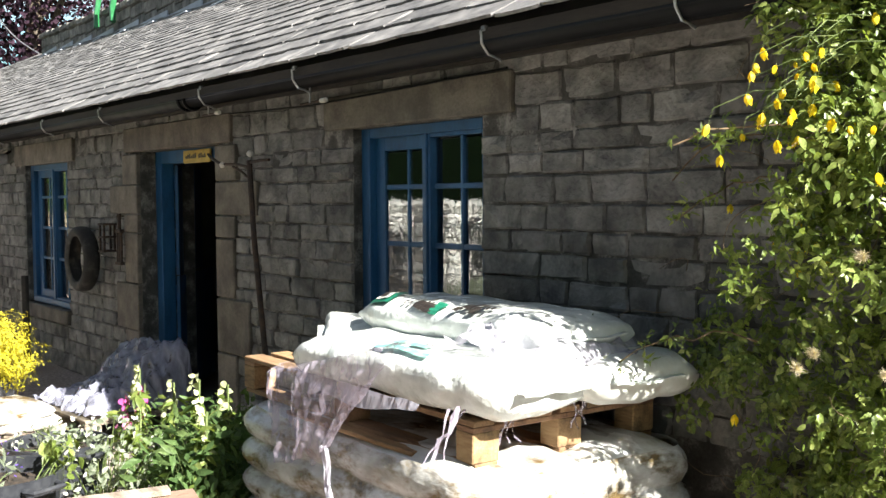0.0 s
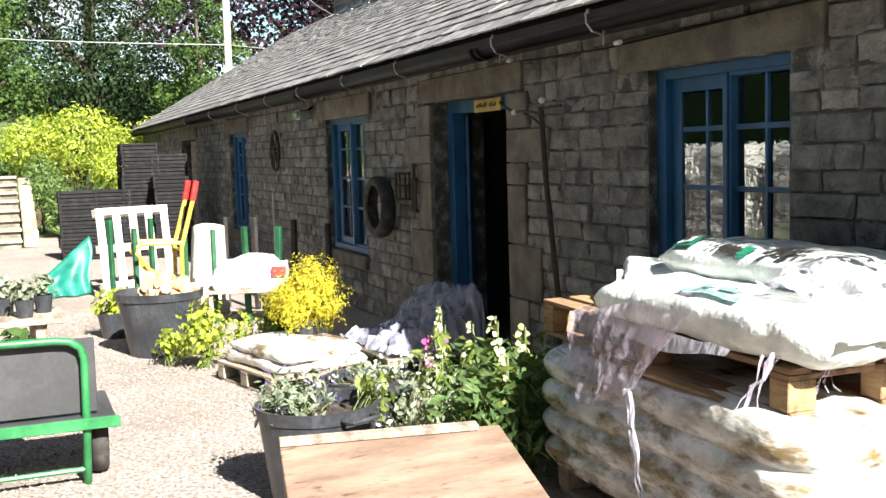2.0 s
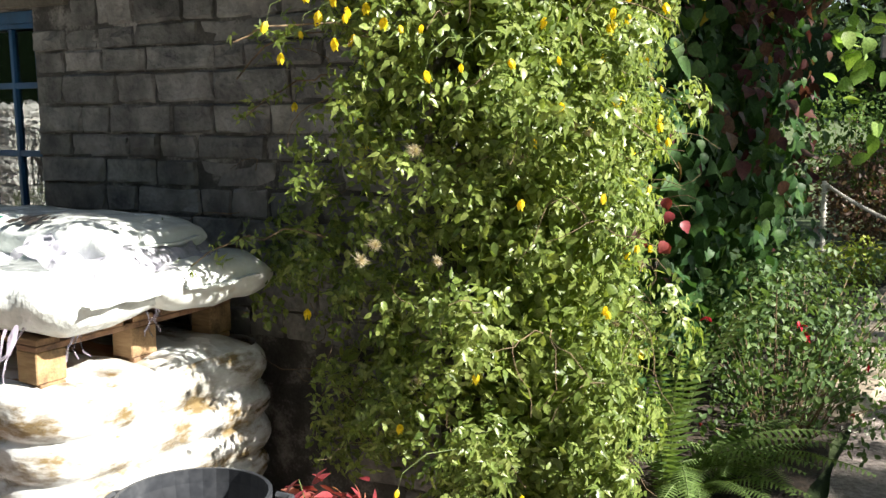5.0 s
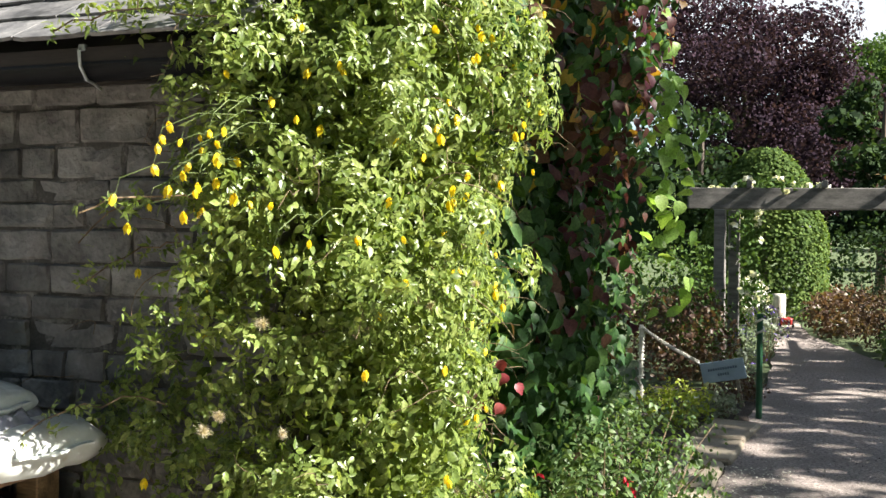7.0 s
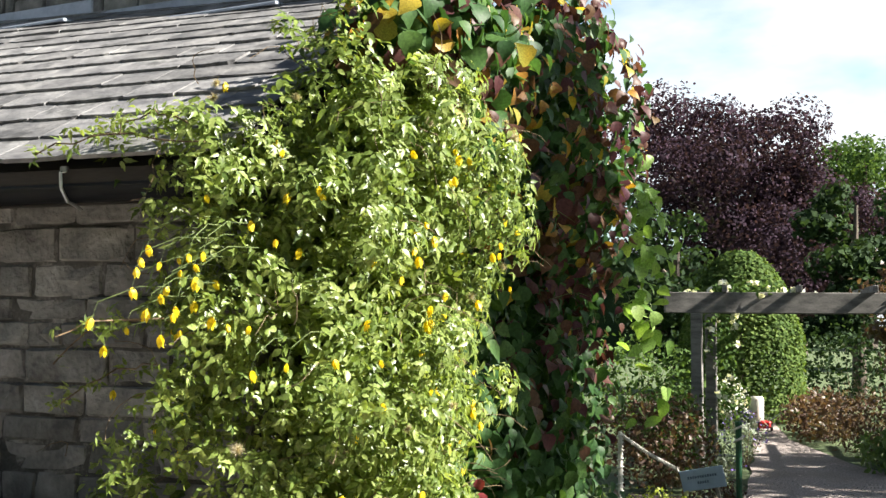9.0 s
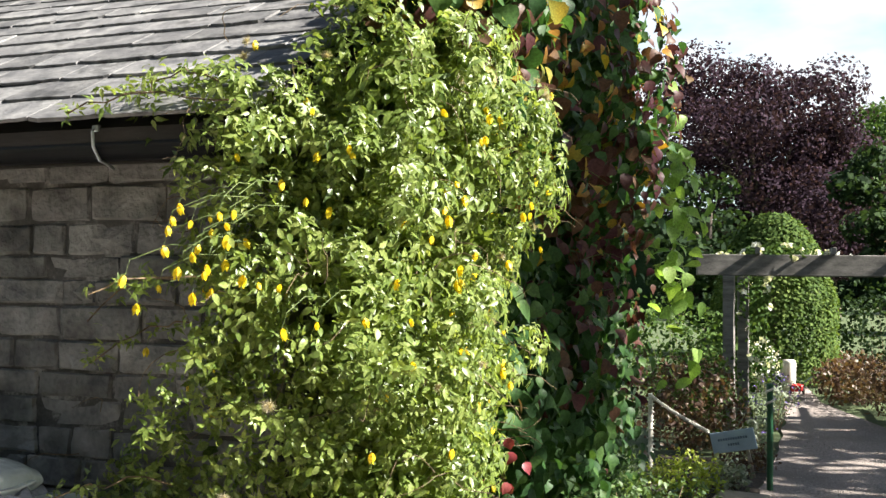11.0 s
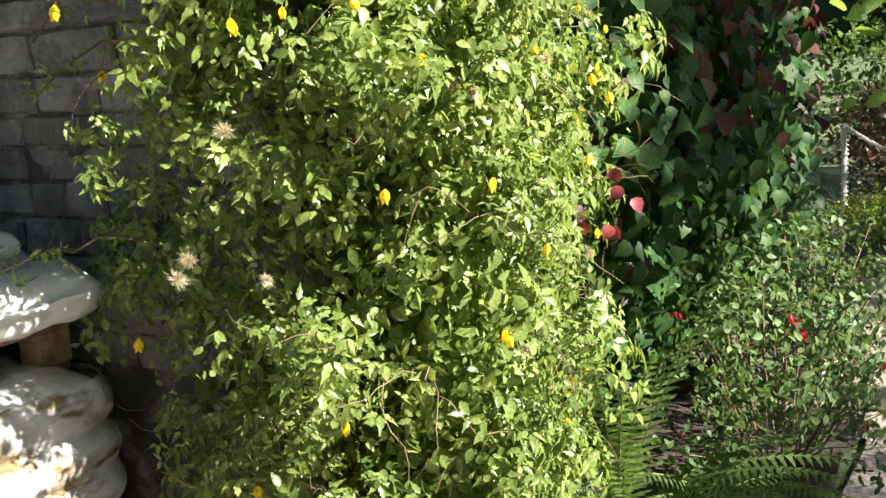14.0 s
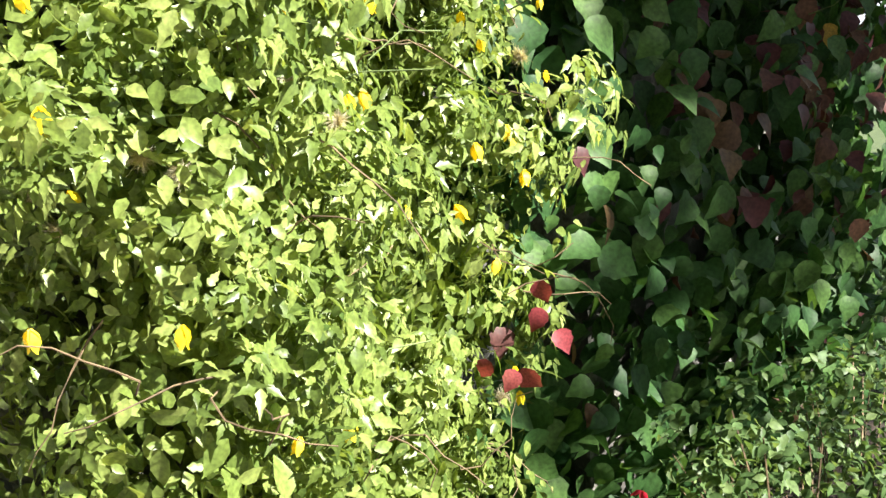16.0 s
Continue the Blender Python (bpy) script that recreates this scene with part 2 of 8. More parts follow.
GRAVEL_BIT = surface("gravel_stone", (0.33, 0.295, 0.265), (0.2, 0.17, 0.15), (0.5, 0.46, 0.42), rough=0.9, scale=40, grain=150, bump=0.3, depth=0.004, island=0.45)
GRASS_GROUND = surface("grass_ground", (0.06, 0.09, 0.03), (0.035, 0.055, 0.02), (0.1, 0.13, 0.05), rough=1.0, scale=3, grain=60, bump=0.7, depth=0.03)
# the gloom of the unlit rooms is put into this dark colour
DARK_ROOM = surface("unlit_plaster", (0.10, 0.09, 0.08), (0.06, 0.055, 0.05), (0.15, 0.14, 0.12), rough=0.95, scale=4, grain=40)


def glass(name, tint=(0.9, 0.95, 0.95), rough=0.02):
    m, n, l, b = principled(name, rough)
    gl = n.new("ShaderNodeBsdfGlossy")
    gl.inputs["Roughness"].default_value = rough
    tp = n.new("ShaderNodeBsdfTransparent")
    tp.inputs["Color"].default_value = rgba(tint)
    fr = n.new("ShaderNodeFresnel")
    fr.inputs["IOR"].default_value = 1.55
    wob = n.new("ShaderNodeTexNoise")
    wob.inputs["Scale"].default_value = 5
    bp = n.new("ShaderNodeBump")
    bp.inputs["Strength"].default_value, bp.inputs["Distance"].default_value = 0.06, 0.01
    l.new(wob.outputs["Fac"], bp.inputs["Height"])
    l.new(bp.outputs["Normal"], gl.inputs["Normal"])
    ml = n.new("ShaderNodeMath")
    ml.operation = "MULTIPLY_ADD"
    ml.inputs[1].default_value, ml.inputs[2].default_value = 1.0, 0.22
    l.new(fr.outputs[0], ml.inputs[0])
    ms = n.new("ShaderNodeMixShader")
    l.new(ml.outputs[0], ms.inputs["Fac"])
    l.new(tp.outputs[0], ms.inputs[1])
    l.new(gl.outputs[0], ms.inputs[2])
    l.new(ms.outputs[0], n["Material Output"].inputs["Surface"])
    return m


GLASS = glass("window_glass")


def film_plastic(name, tint, fac, rough):
    """Thin clear wrapping: mostly see-through, milky and glossy on its creases."""
    m, n, l, b = principled(name, rough)
    b.inputs["Base Color"].default_value = rgba(tint)
    geo = n.new("ShaderNodeNewGeometry")
    mpn = n.new("ShaderNodeMapping")
    mpn.inputs["Scale"].default_value = (5, 5, 1.6)
    nz = n.new("ShaderNodeTexNoise")
    nz.inputs["Scale"].default_value, nz.inputs["Detail"].default_value = 5, 5
    l.new(geo.outputs["Position"], mpn.inputs["Vector"])
    l.new(mpn.outputs["Vector"], nz.inputs["Vector"])
    bp = n.new("ShaderNodeBump")
    bp.inputs["Strength"].default_value, bp.inputs["Distance"].default_value = 0.9, 0.02
    l.new(nz.outputs["Fac"], bp.inputs["Height"])
    l.new(bp.outputs["Normal"], b.inputs["Normal"])
    mr = n.new("ShaderNodeMapRange")
    mr.inputs["From Min"].default_value, mr.inputs["From Max"].default_value = 0.3, 0.7
    mr.inputs["To Min"].default_value, mr.inputs["To Max"].default_value = max(0.05, fac - 0.16), min(1, fac + 0.2)
    l.new(nz.outputs["Fac"], mr.inputs["Value"])
    tp = n.new("ShaderNodeBsdfTransparent")
    ms = n.new("ShaderNodeMixShader")
    l.new(mr.outputs["Result"], ms.inputs["Fac"])
    l.new(tp.outputs[0], ms.inputs[1])
    l.new(b.outputs[0], ms.inputs[2])
    l.new(ms.outputs[0], n["Material Output"].inputs["Surface"])
    return m


def stretch_wrap(name):
    """Tight clear film over white bags: milky, dusty, smeared with brown."""
    m = surface(name, (0.60, 0.61, 0.60), (0.40, 0.39, 0.35), (0.74, 0.76, 0.77), rough=0.24, scale=4, grain=30, bump=0.7, depth=0.014, stretch=(1.0, 1.0, 2.6), stain=(0.20, 0.145, 0.07), stain_scale=4.6, stain_at=(0.46, 0.60))
    n, l = m.node_tree.nodes, m.node_tree.links
    tp = n.new("ShaderNodeBsdfTransparent")
    nz = n.new("ShaderNodeTexNoise")
    nz.inputs["Scale"].default_value, nz.inputs["Detail"].default_value = 7, 5
    mr = n.new("ShaderNodeMapRange")
    mr.inputs["From Min"].default_value, mr.inputs["From Max"].default_value = 0.35, 0.6
    mr.inputs["To Min"].default_value, mr.inputs["To Max"].default_value = 0.62, 0.95
    geo = n.new("ShaderNodeNewGeometry")
    l.new(geo.outputs["Position"], nz.inputs["Vector"])
    l.new(nz.outputs["Fac"], mr.inputs["Value"])
    ms = n.new("ShaderNodeMixShader")
    l.new(mr.outputs["Result"], ms.inputs["Fac"])
    l.new(tp.outputs[0], ms.inputs[1])
    l.new(n["Principled BSDF"].outputs[0], ms.inputs[2])
    l.new(ms.outputs[0], n["Material Output"].inputs["Surface"])
    return m


STRETCH = stretch_wrap("stretch_wrap")
FILM = film_plastic("clear_wrap", (0.50, 0.45, 0.56), 0.36, 0.12)
FILM_MILKY = film_plastic("milky_wrap", (0.48, 0.47, 0.55), 0.66, 0.2)
FILM_GREY = film_plastic("dusty_wrap", (0.34, 0.35, 0.45), 0.62, 0.12)
WHITE_PAINT = surface("white_paint", (0.60, 0.57, 0.50), (0.46, 0.43, 0.36), (0.70, 0.68, 0.62), rough=0.6, scale=6, grain=50, bump=0.2, depth=0.003, piece=0.08)
GREEN_PAINT = surface("green_paint", (0.02, 0.15, 0.05), (0.014, 0.10, 0.035), (0.035, 0.20, 0.075), rough=0.4, scale=8, grain=60, bump=0.1, depth=0.002)
DARK_GREEN = surface("dark_green_paint", (0.008, 0.07, 0.028), (0.006, 0.045, 0.018), (0.014, 0.10, 0.04), rough=0.5, scale=8, grain=60, bump=0.1, depth=0.002, stain=(0.1, 0.1, 0.08), stain_scale=12, stain_at=(0.6, 0.75))
YELLOW_PAINT = surface("yellow_paint", (0.52, 0.36, 0.05), (0.38, 0.26, 0.04), (0.62, 0.46, 0.10), rough=0.45, scale=10, grain=60, bump=0.15, depth=0.002)
RED_RUBBER = surface("red_rubber", (0.45, 0.02, 0.02), (0.3, 0.014, 0.014), (0.55, 0.04, 0.035), rough=0.5, scale=10, grain=60)
YELLOW_SIGN = surface("yellow_board", (0.48, 0.33, 0.06), (0.36, 0.24, 0.045), (0.56, 0.4, 0.09), rough=0.5, scale=10, grain=60)
TEAL_TARP = surface("teal_tarpaulin", (0.010, 0.15, 0.115), (0.006, 0.10, 0.08), (0.02, 0.22, 0.17), rough=0.5, scale=5, grain=30, bump=0.4, depth=0.01)
CRATE = surface("black_crate_plastic", (0.012, 0.012, 0.013), (0.008, 0.008, 0.009), (0.024, 0.024, 0.026), rough=0.65, spec=0.15, scale=10, grain=60, piece=0.2)
GREY_PANEL = surface("grey_board", (0.034, 0.036, 0.04), (0.024, 0.026, 0.029), (0.05, 0.052, 0.057), rough=0.7, scale=4, grain=40, bump=0.1, depth=0.003)
LOG = surface("split_log", (0.48, 0.33, 0.19), (0.33, 0.21, 0.115), (0.62, 0.47, 0.3), rough=0.85, scale=8, grain=50, bump=0.4, depth=0.006, stretch=(2, 2, 2), piece=0.2)
PALE_STONE = surface("pale_step_stone", (0.28, 0.24, 0.18), (0.17, 0.14, 0.105), (0.38, 0.33, 0.26), rough=0.92, scale=5, grain=60, bump=0.4, depth=0.01, piece=0.12)
SIGN_BLUE = surface("pale_blue_sign", (0.42, 0.53, 0.66), (0.36, 0.46, 0.58), (0.5, 0.6, 0.72), rough=0.45, scale=6, grain=40)
RUBBER = surface("tyre_rubber", (0.03, 0.028, 0.026), (0.018, 0.017, 0.016), (0.07, 0.065, 0.06), rough=0.85, scale=12, grain=70, bump=0.3, depth=0.004, stain=(0.12, 0.1, 0.08), stain_scale=6, stain_at=(0.58, 0.75))
CURTAIN = surface("net_curtain", (0.40, 0.40, 0.39), (0.26, 0.26, 0.25), (0.52, 0.52, 0.5), rough=0.9, scale=5, grain=40, stretch=(8, 8, 0.5))

L_CLEM = leaf("clematis_leaf", (0.058, 0.100, 0.024), (0.162, 0.222, 0.052), (0.315, 0.368, 0.122), trans=0.42, rough=0.34, patch=5.0, spec=0.36)
L_VINE = leaf("vine_leaf", (0.018, 0.05, 0.018), (0.036, 0.088, 0.026), (0.085, 0.155, 0.038), trans=0.32, rough=0.5, spec=0.18)
L_VINE_GOLD = leaf("vine_leaf_gold", (0.30, 0.10, 0.03), (0.40, 0.27, 0.03), (0.24, 0.28, 0.05), trans=0.42, patch=6.0)
L_VINE_RED = leaf("vine_leaf_autumn", (0.05, 0.014, 0.026), (0.085, 0.035, 0.032), (0.13, 0.085, 0.04), trans=0.34, spec=0.18)
L_YELLOW = leaf("clematis_petal", (0.66, 0.48, 0.012), (0.74, 0.60, 0.02), (0.78, 0.66, 0.06), trans=0.35)
L_FERN = leaf("fern_frond", (0.07, 0.125, 0.035), (0.115, 0.185, 0.055), (0.18, 0.26, 0.09), trans=0.4)
L_FUCHSIA = leaf("fuchsia_leaf", (0.045, 0.085, 0.03), (0.085, 0.145, 0.05), (0.16, 0.22, 0.085), trans=0.35, spec=0.22)
L_DARK = leaf("dark_tree_leaf", (0.010, 0.022, 0.010), (0.022, 0.042, 0.018), (0.05, 0.085, 0.03), trans=0.25, rough=0.8, patch=0.5)
L_MID = leaf("tree_leaf", (0.03, 0.06, 0.018), (0.06, 0.11, 0.03), (0.11, 0.17, 0.05), trans=0.3, rough=0.8, patch=0.5)
L_LIME = leaf("golden_shrub_leaf", (0.17, 0.25, 0.03), (0.29, 0.36, 0.045), (0.44, 0.48, 0.09), trans=0.35, patch=1.0)
L_GOLD = leaf("golden_conifer_leaf", (0.32, 0.30, 0.02), (0.48, 0.43, 0.04), (0.62, 0.56, 0.10), trans=0.3, rough=0.7)
L_COPPER = leaf("copper_beech_leaf", (0.016, 0.010, 0.018), (0.034, 0.019, 0.032), (0.07, 0.04, 0.062), trans=0.25, rough=0.8, patch=0.4)
L_YEW = leaf("yew_leaf", (0.03, 0.06, 0.016), (0.075, 0.125, 0.03), (0.15, 0.20, 0.055), trans=0.25, rough=0.8, patch=1.0)
# paler vine leaf colour that stands for sun shining through
L_VINE_LIT = leaf("sunlit_vine_leaf", (0.13, 0.24, 0.06), (0.21, 0.34, 0.08), (0.32, 0.42, 0.13), trans=0.5)
L_WHITE = leaf("white_petal", (0.62, 0.62, 0.58), (0.74, 0.74, 0.70), (0.82, 0.82, 0.8), trans=0.3)
L_CREAM = leaf("cream_petal", (0.36, 0.42, 0.2), (0.5, 0.54, 0.32), (0.66, 0.66, 0.5), trans=0.3)
L_PINK = leaf("pink_petal", (0.42, 0.06, 0.26), (0.55, 0.11, 0.36), (0.66, 0.2, 0.46), trans=0.3)
L_PURPLE = leaf("violet_petal", (0.09, 0.05, 0.32), (0.14, 0.09, 0.4), (0.22, 0.15, 0.5), trans=0.3)
L_RUSSET = leaf("russet_shrub_leaf", (0.05, 0.026, 0.022), (0.09, 0.05, 0.032), (0.14, 0.105, 0.045), trans=0.3)
L_GREY = leaf("grey_green_leaf", (0.12, 0.155, 0.11), (0.2, 0.24, 0.17), (0.32, 0.35, 0.28), trans=0.25)
L_CRIMSON = leaf("crimson_leaf", (0.15, 0.02, 0.03), (0.27, 0.05, 0.06), (0.44, 0.26, 0.16), trans=0.3, patch=8.0)
SEED = leaf("silky_seed_head", (0.30, 0.26, 0.18), (0.42, 0.37, 0.27), (0.55, 0.5, 0.39), trans=0.4)
STEM = surface("woody_stem", (0.13, 0.09, 0.05), (0.07, 0.05, 0.03), (0.22, 0.16, 0.09), rough=0.9, scale=15, grain=60)
BARK = surface("bark", (0.09, 0.07, 0.055), (0.04, 0.032, 0.026), (0.16, 0.13, 0.1), rough=0.95, scale=6, grain=30, bump=0.8, depth=0.03, stretch=(1, 1, 0.3))
STEM_GREEN = surface("green_stem", (0.10, 0.14, 0.04), (0.06, 0.09, 0.03), (0.16, 0.2, 0.07), rough=0.7, scale=15, grain=60)


# ---- building helpers ----
def mesh_ob(name, verts, faces, mat, parent=None, label="", smooth=False):
    me = bpy.data.meshes.new(name)
    me.from_pydata([tuple(v) for v in verts], [], [tuple(f) for f in faces])
    me.materials.append(mat)
    if smooth:
        me.polygons.foreach_set("use_smooth", [True] * len(me.polygons))
    me.update()
    ob = new(name, me)
    if parent:
        ob.parent = parent
    if label:
        tagged(ob, label)
    return ob


def part(name, bm, mat, parent=None, label="", smooth=False):
    me = bpy.data.meshes.new(name)
    bm.to_mesh(me)
    bm.free()
    me.materials.append(mat)
    if smooth:
        me.polygons.foreach_set("use_smooth", [True] * len(me.polygons))
    ob = new(name, me)
    if parent:
        ob.parent = parent
    if label:
        tagged(ob, label)
    return ob


def thing(name, m, label, category, group="", kind=""):
    ob = new(name)
    ob.matrix_world = m
    return tagged(ob, label, category, group, kind)


def box(x0, x1, y0, y1, z0, z1, bevel=0.0, bm=None):
    bm = bm or bmesh.new()
    r = bmesh.ops.create_cube(bm, size=1, matrix=Matrix.Translation(((x0 + x1) / 2, (y0 + y1) / 2, (z0 + z1) / 2)) @ Matrix.Diagonal((x1 - x0, y1 - y0, z1 - z0, 1)))
    if bevel:
        edges = list({e for v in r["verts"] for e in v.link_edges})
        bmesh.ops.bevel(bm, geom=edges, offset=bevel, segments=1, affect="EDGES")
    return bm


def tube(points, radius, sides=8, bm=None, taper=None, closed=False):
    """A round bar along points."""
    bm = bm or bmesh.new()
    pts = [Vector(p) for p in points]
    rings = []
    n = len(pts)
    for i, p in enumerate(pts):
        a, b = pts[max(i - 1, 0)], pts[min(i + 1, n - 1)]
        if closed:
            a, b = pts[i - 1], pts[(i + 1) % n]
        d = (b - a).normalized()
        up = Vector((0, 0, 1)) if abs(d.z) < 0.9 else Vector((0, 1, 0))
        s = d.cross(up).normalized()
        u = s.cross(d)
        r = radius if taper is None else radius * (1 + (taper - 1) * i / max(1, n - 1))
        rings.append([bm.verts.new(p + s * r * math.cos(k * math.tau / sides) + u * r * math.sin(k * math.tau / sides)) for k in range(sides)])
    for i in range(n if closed else n - 1):
        a, b = rings[i], rings[(i + 1) % n]
        for k in range(sides):
            bm.faces.new((a[k], a[(k + 1) % sides], b[(k + 1) % sides], b[k]))
    if not closed:
        bm.faces.new(list(reversed(rings[0])))
        bm.faces.new(rings[-1])
    return bm


def lathe(profile, sides=28, bm=None):
    bm = bm or bmesh.new()
    rings = [[bm.verts.new((r * math.cos(k * math.tau / sides), r * math.sin(k * math.tau / sides), z)) for k in range(sides)] for r, z in profile]
    for a, b in zip(rings, rings[1:]):
        for k in range(sides):
            bm.faces.new((a[k], a[(k + 1) % sides], b[(k + 1) % sides], b[k]))
    return bm


def wobble(bm, size, amount, seed=0.0):
    for v in bm.verts:
        v.co += noise.noise_vector(v.co * size + Vector((seed, seed * 1.7, -seed))) * amount
    return bm


# leaf outlines: (length along, half width), tip at 1
OVAL = [(0.0, 0.02), (0.25, 0.26), (0.55, 0.27), (0.82, 0.13), (1.0, 0.0)]
HEART = [(-0.10, 0.20), (0.12, 0.44), (0.40, 0.46), (0.72, 0.24), (1.0, 0.0)]
LANCE = [(0.0, 0.02), (0.22, 0.15), (0.5, 0.17), (0.78, 0.09), (1.0, 0.0)]


def leaf_template(outline, fold=0.25, droop=0.2):
    v, f = [], []
    for a, w in outline:
        z = -droop * a * a
        v += [(-w, a, z + fold * w), (0, a, z), (w, a, z + fold * w)]
    for i in range(len(outline) - 1):
        p, q = 3 * i, 3 * i + 3
        f += [(p, p + 1, q + 1, q), (p + 1, p + 2, q + 2, q + 1)]
    return np.array(v), f


def scatter(name, mat, places, normals, sizes, template, rng, parent=None, label="", hang=0.4, spread=0.6):
    """One mesh of many small leaves: each at its place, facing about its normal, tip hanging down by hang."""
    tv, tf = template
    n = len(places)
    nor = normals + rng.normal(0, spread, (n, 3))
    nor /= np.linalg.norm(nor, axis=1)[:, None] + 1e-9
    tip = rng.normal(0, 1, (n, 3)) + np.array([0, 0, -hang * 2.2])
    tip -= nor * np.sum(tip * nor, axis=1)[:, None]
    tip /= np.linalg.norm(tip, axis=1)[:, None] + 1e-9
    side = np.cross(tip, nor)
    s = sizes[:, None, None]
    v = places[:, None, :] + s * (tv[None, :, 0:1] * side[:, None, :] + tv[None, :, 1:2] * tip[:, None, :] + tv[None, :, 2:3] * nor[:, None, :])
    k = len(tv)
    quads = np.array(tf)
    faces = (np.arange(n)[:, None, None] * k + quads[None]).reshape(-1, quads.shape[1])
    me = bpy.data.meshes.new(name)
    me.vertices.add(n * k)
    me.vertices.foreach_set("co", v.reshape(-1).astype(np.float32))
    nf, w = faces.shape
    me.loops.add(nf * w)
    me.loops.foreach_set("vertex_index", faces.reshape(-1).astype(np.int32))
    me.polygons.add(nf)
    me.polygons.foreach_set("loop_start", np.arange(0, nf * w, w, dtype=np.int32))
    me.polygons.foreach_set("use_smooth", np.ones(nf, dtype=bool))
    me.update(calc_edges=True)
    me.validate()
    me.materials.append(mat)
    ob = new(name, me)
    if parent:
        ob.parent = parent
    if label:
        tagged(ob, label)
    return ob


BROAD = [(-0.13, 0.17), (0.0, 0.36), (0.16, 0.48), (0.32, 0.43), (0.46, 0.44), (0.68, 0.24), (1.0, 0.0)]
T_BROAD = leaf_template(BROAD, 0.22, 0.32)
T_OVAL, T_HEART, T_LANCE = leaf_template(OVAL), leaf_template(HEART, 0.18, 0.25), leaf_template(LANCE)
def trifoliate():
    """Three narrow toothed leaflets on one stalk."""
    V, F = [], []
    for ang, k in ((0, 1.0), (62, 0.82), (-62, 0.82)):
        c, s = math.cos(radians(ang)), math.sin(radians(ang))
        n = len(V)
        rows = [(0.14, 0.02), (0.34, 0.175), (0.45, 0.115), (0.57, 0.155), (0.68, 0.075), (1.0, 0.0)]
        for al, w in rows:
            al, w = al * k, w * k
            for q in (-1, 0, 1):
                x, y, z = q * w, al, -0.22 * al * al + 0.22 * abs(q) * w
                V.append((x * c + y * s, -x * s + y * c, z))
        for i in range(len(rows) - 1):
            for q in range(2):
                b = n + 3 * i + q
                F.append((b, b + 1, b + 4, b + 3))
    return np.array(V), F


T_TRI = trifoliate()
# coarse leaf for trees: one folded diamond
T_CLUMP = (np.array([(0, 0, 0), (0.38, 0.5, 0.1), (0, 1, -0.12), (-0.38, 0.5, 0.1)]), [(0, 1, 2, 3)])


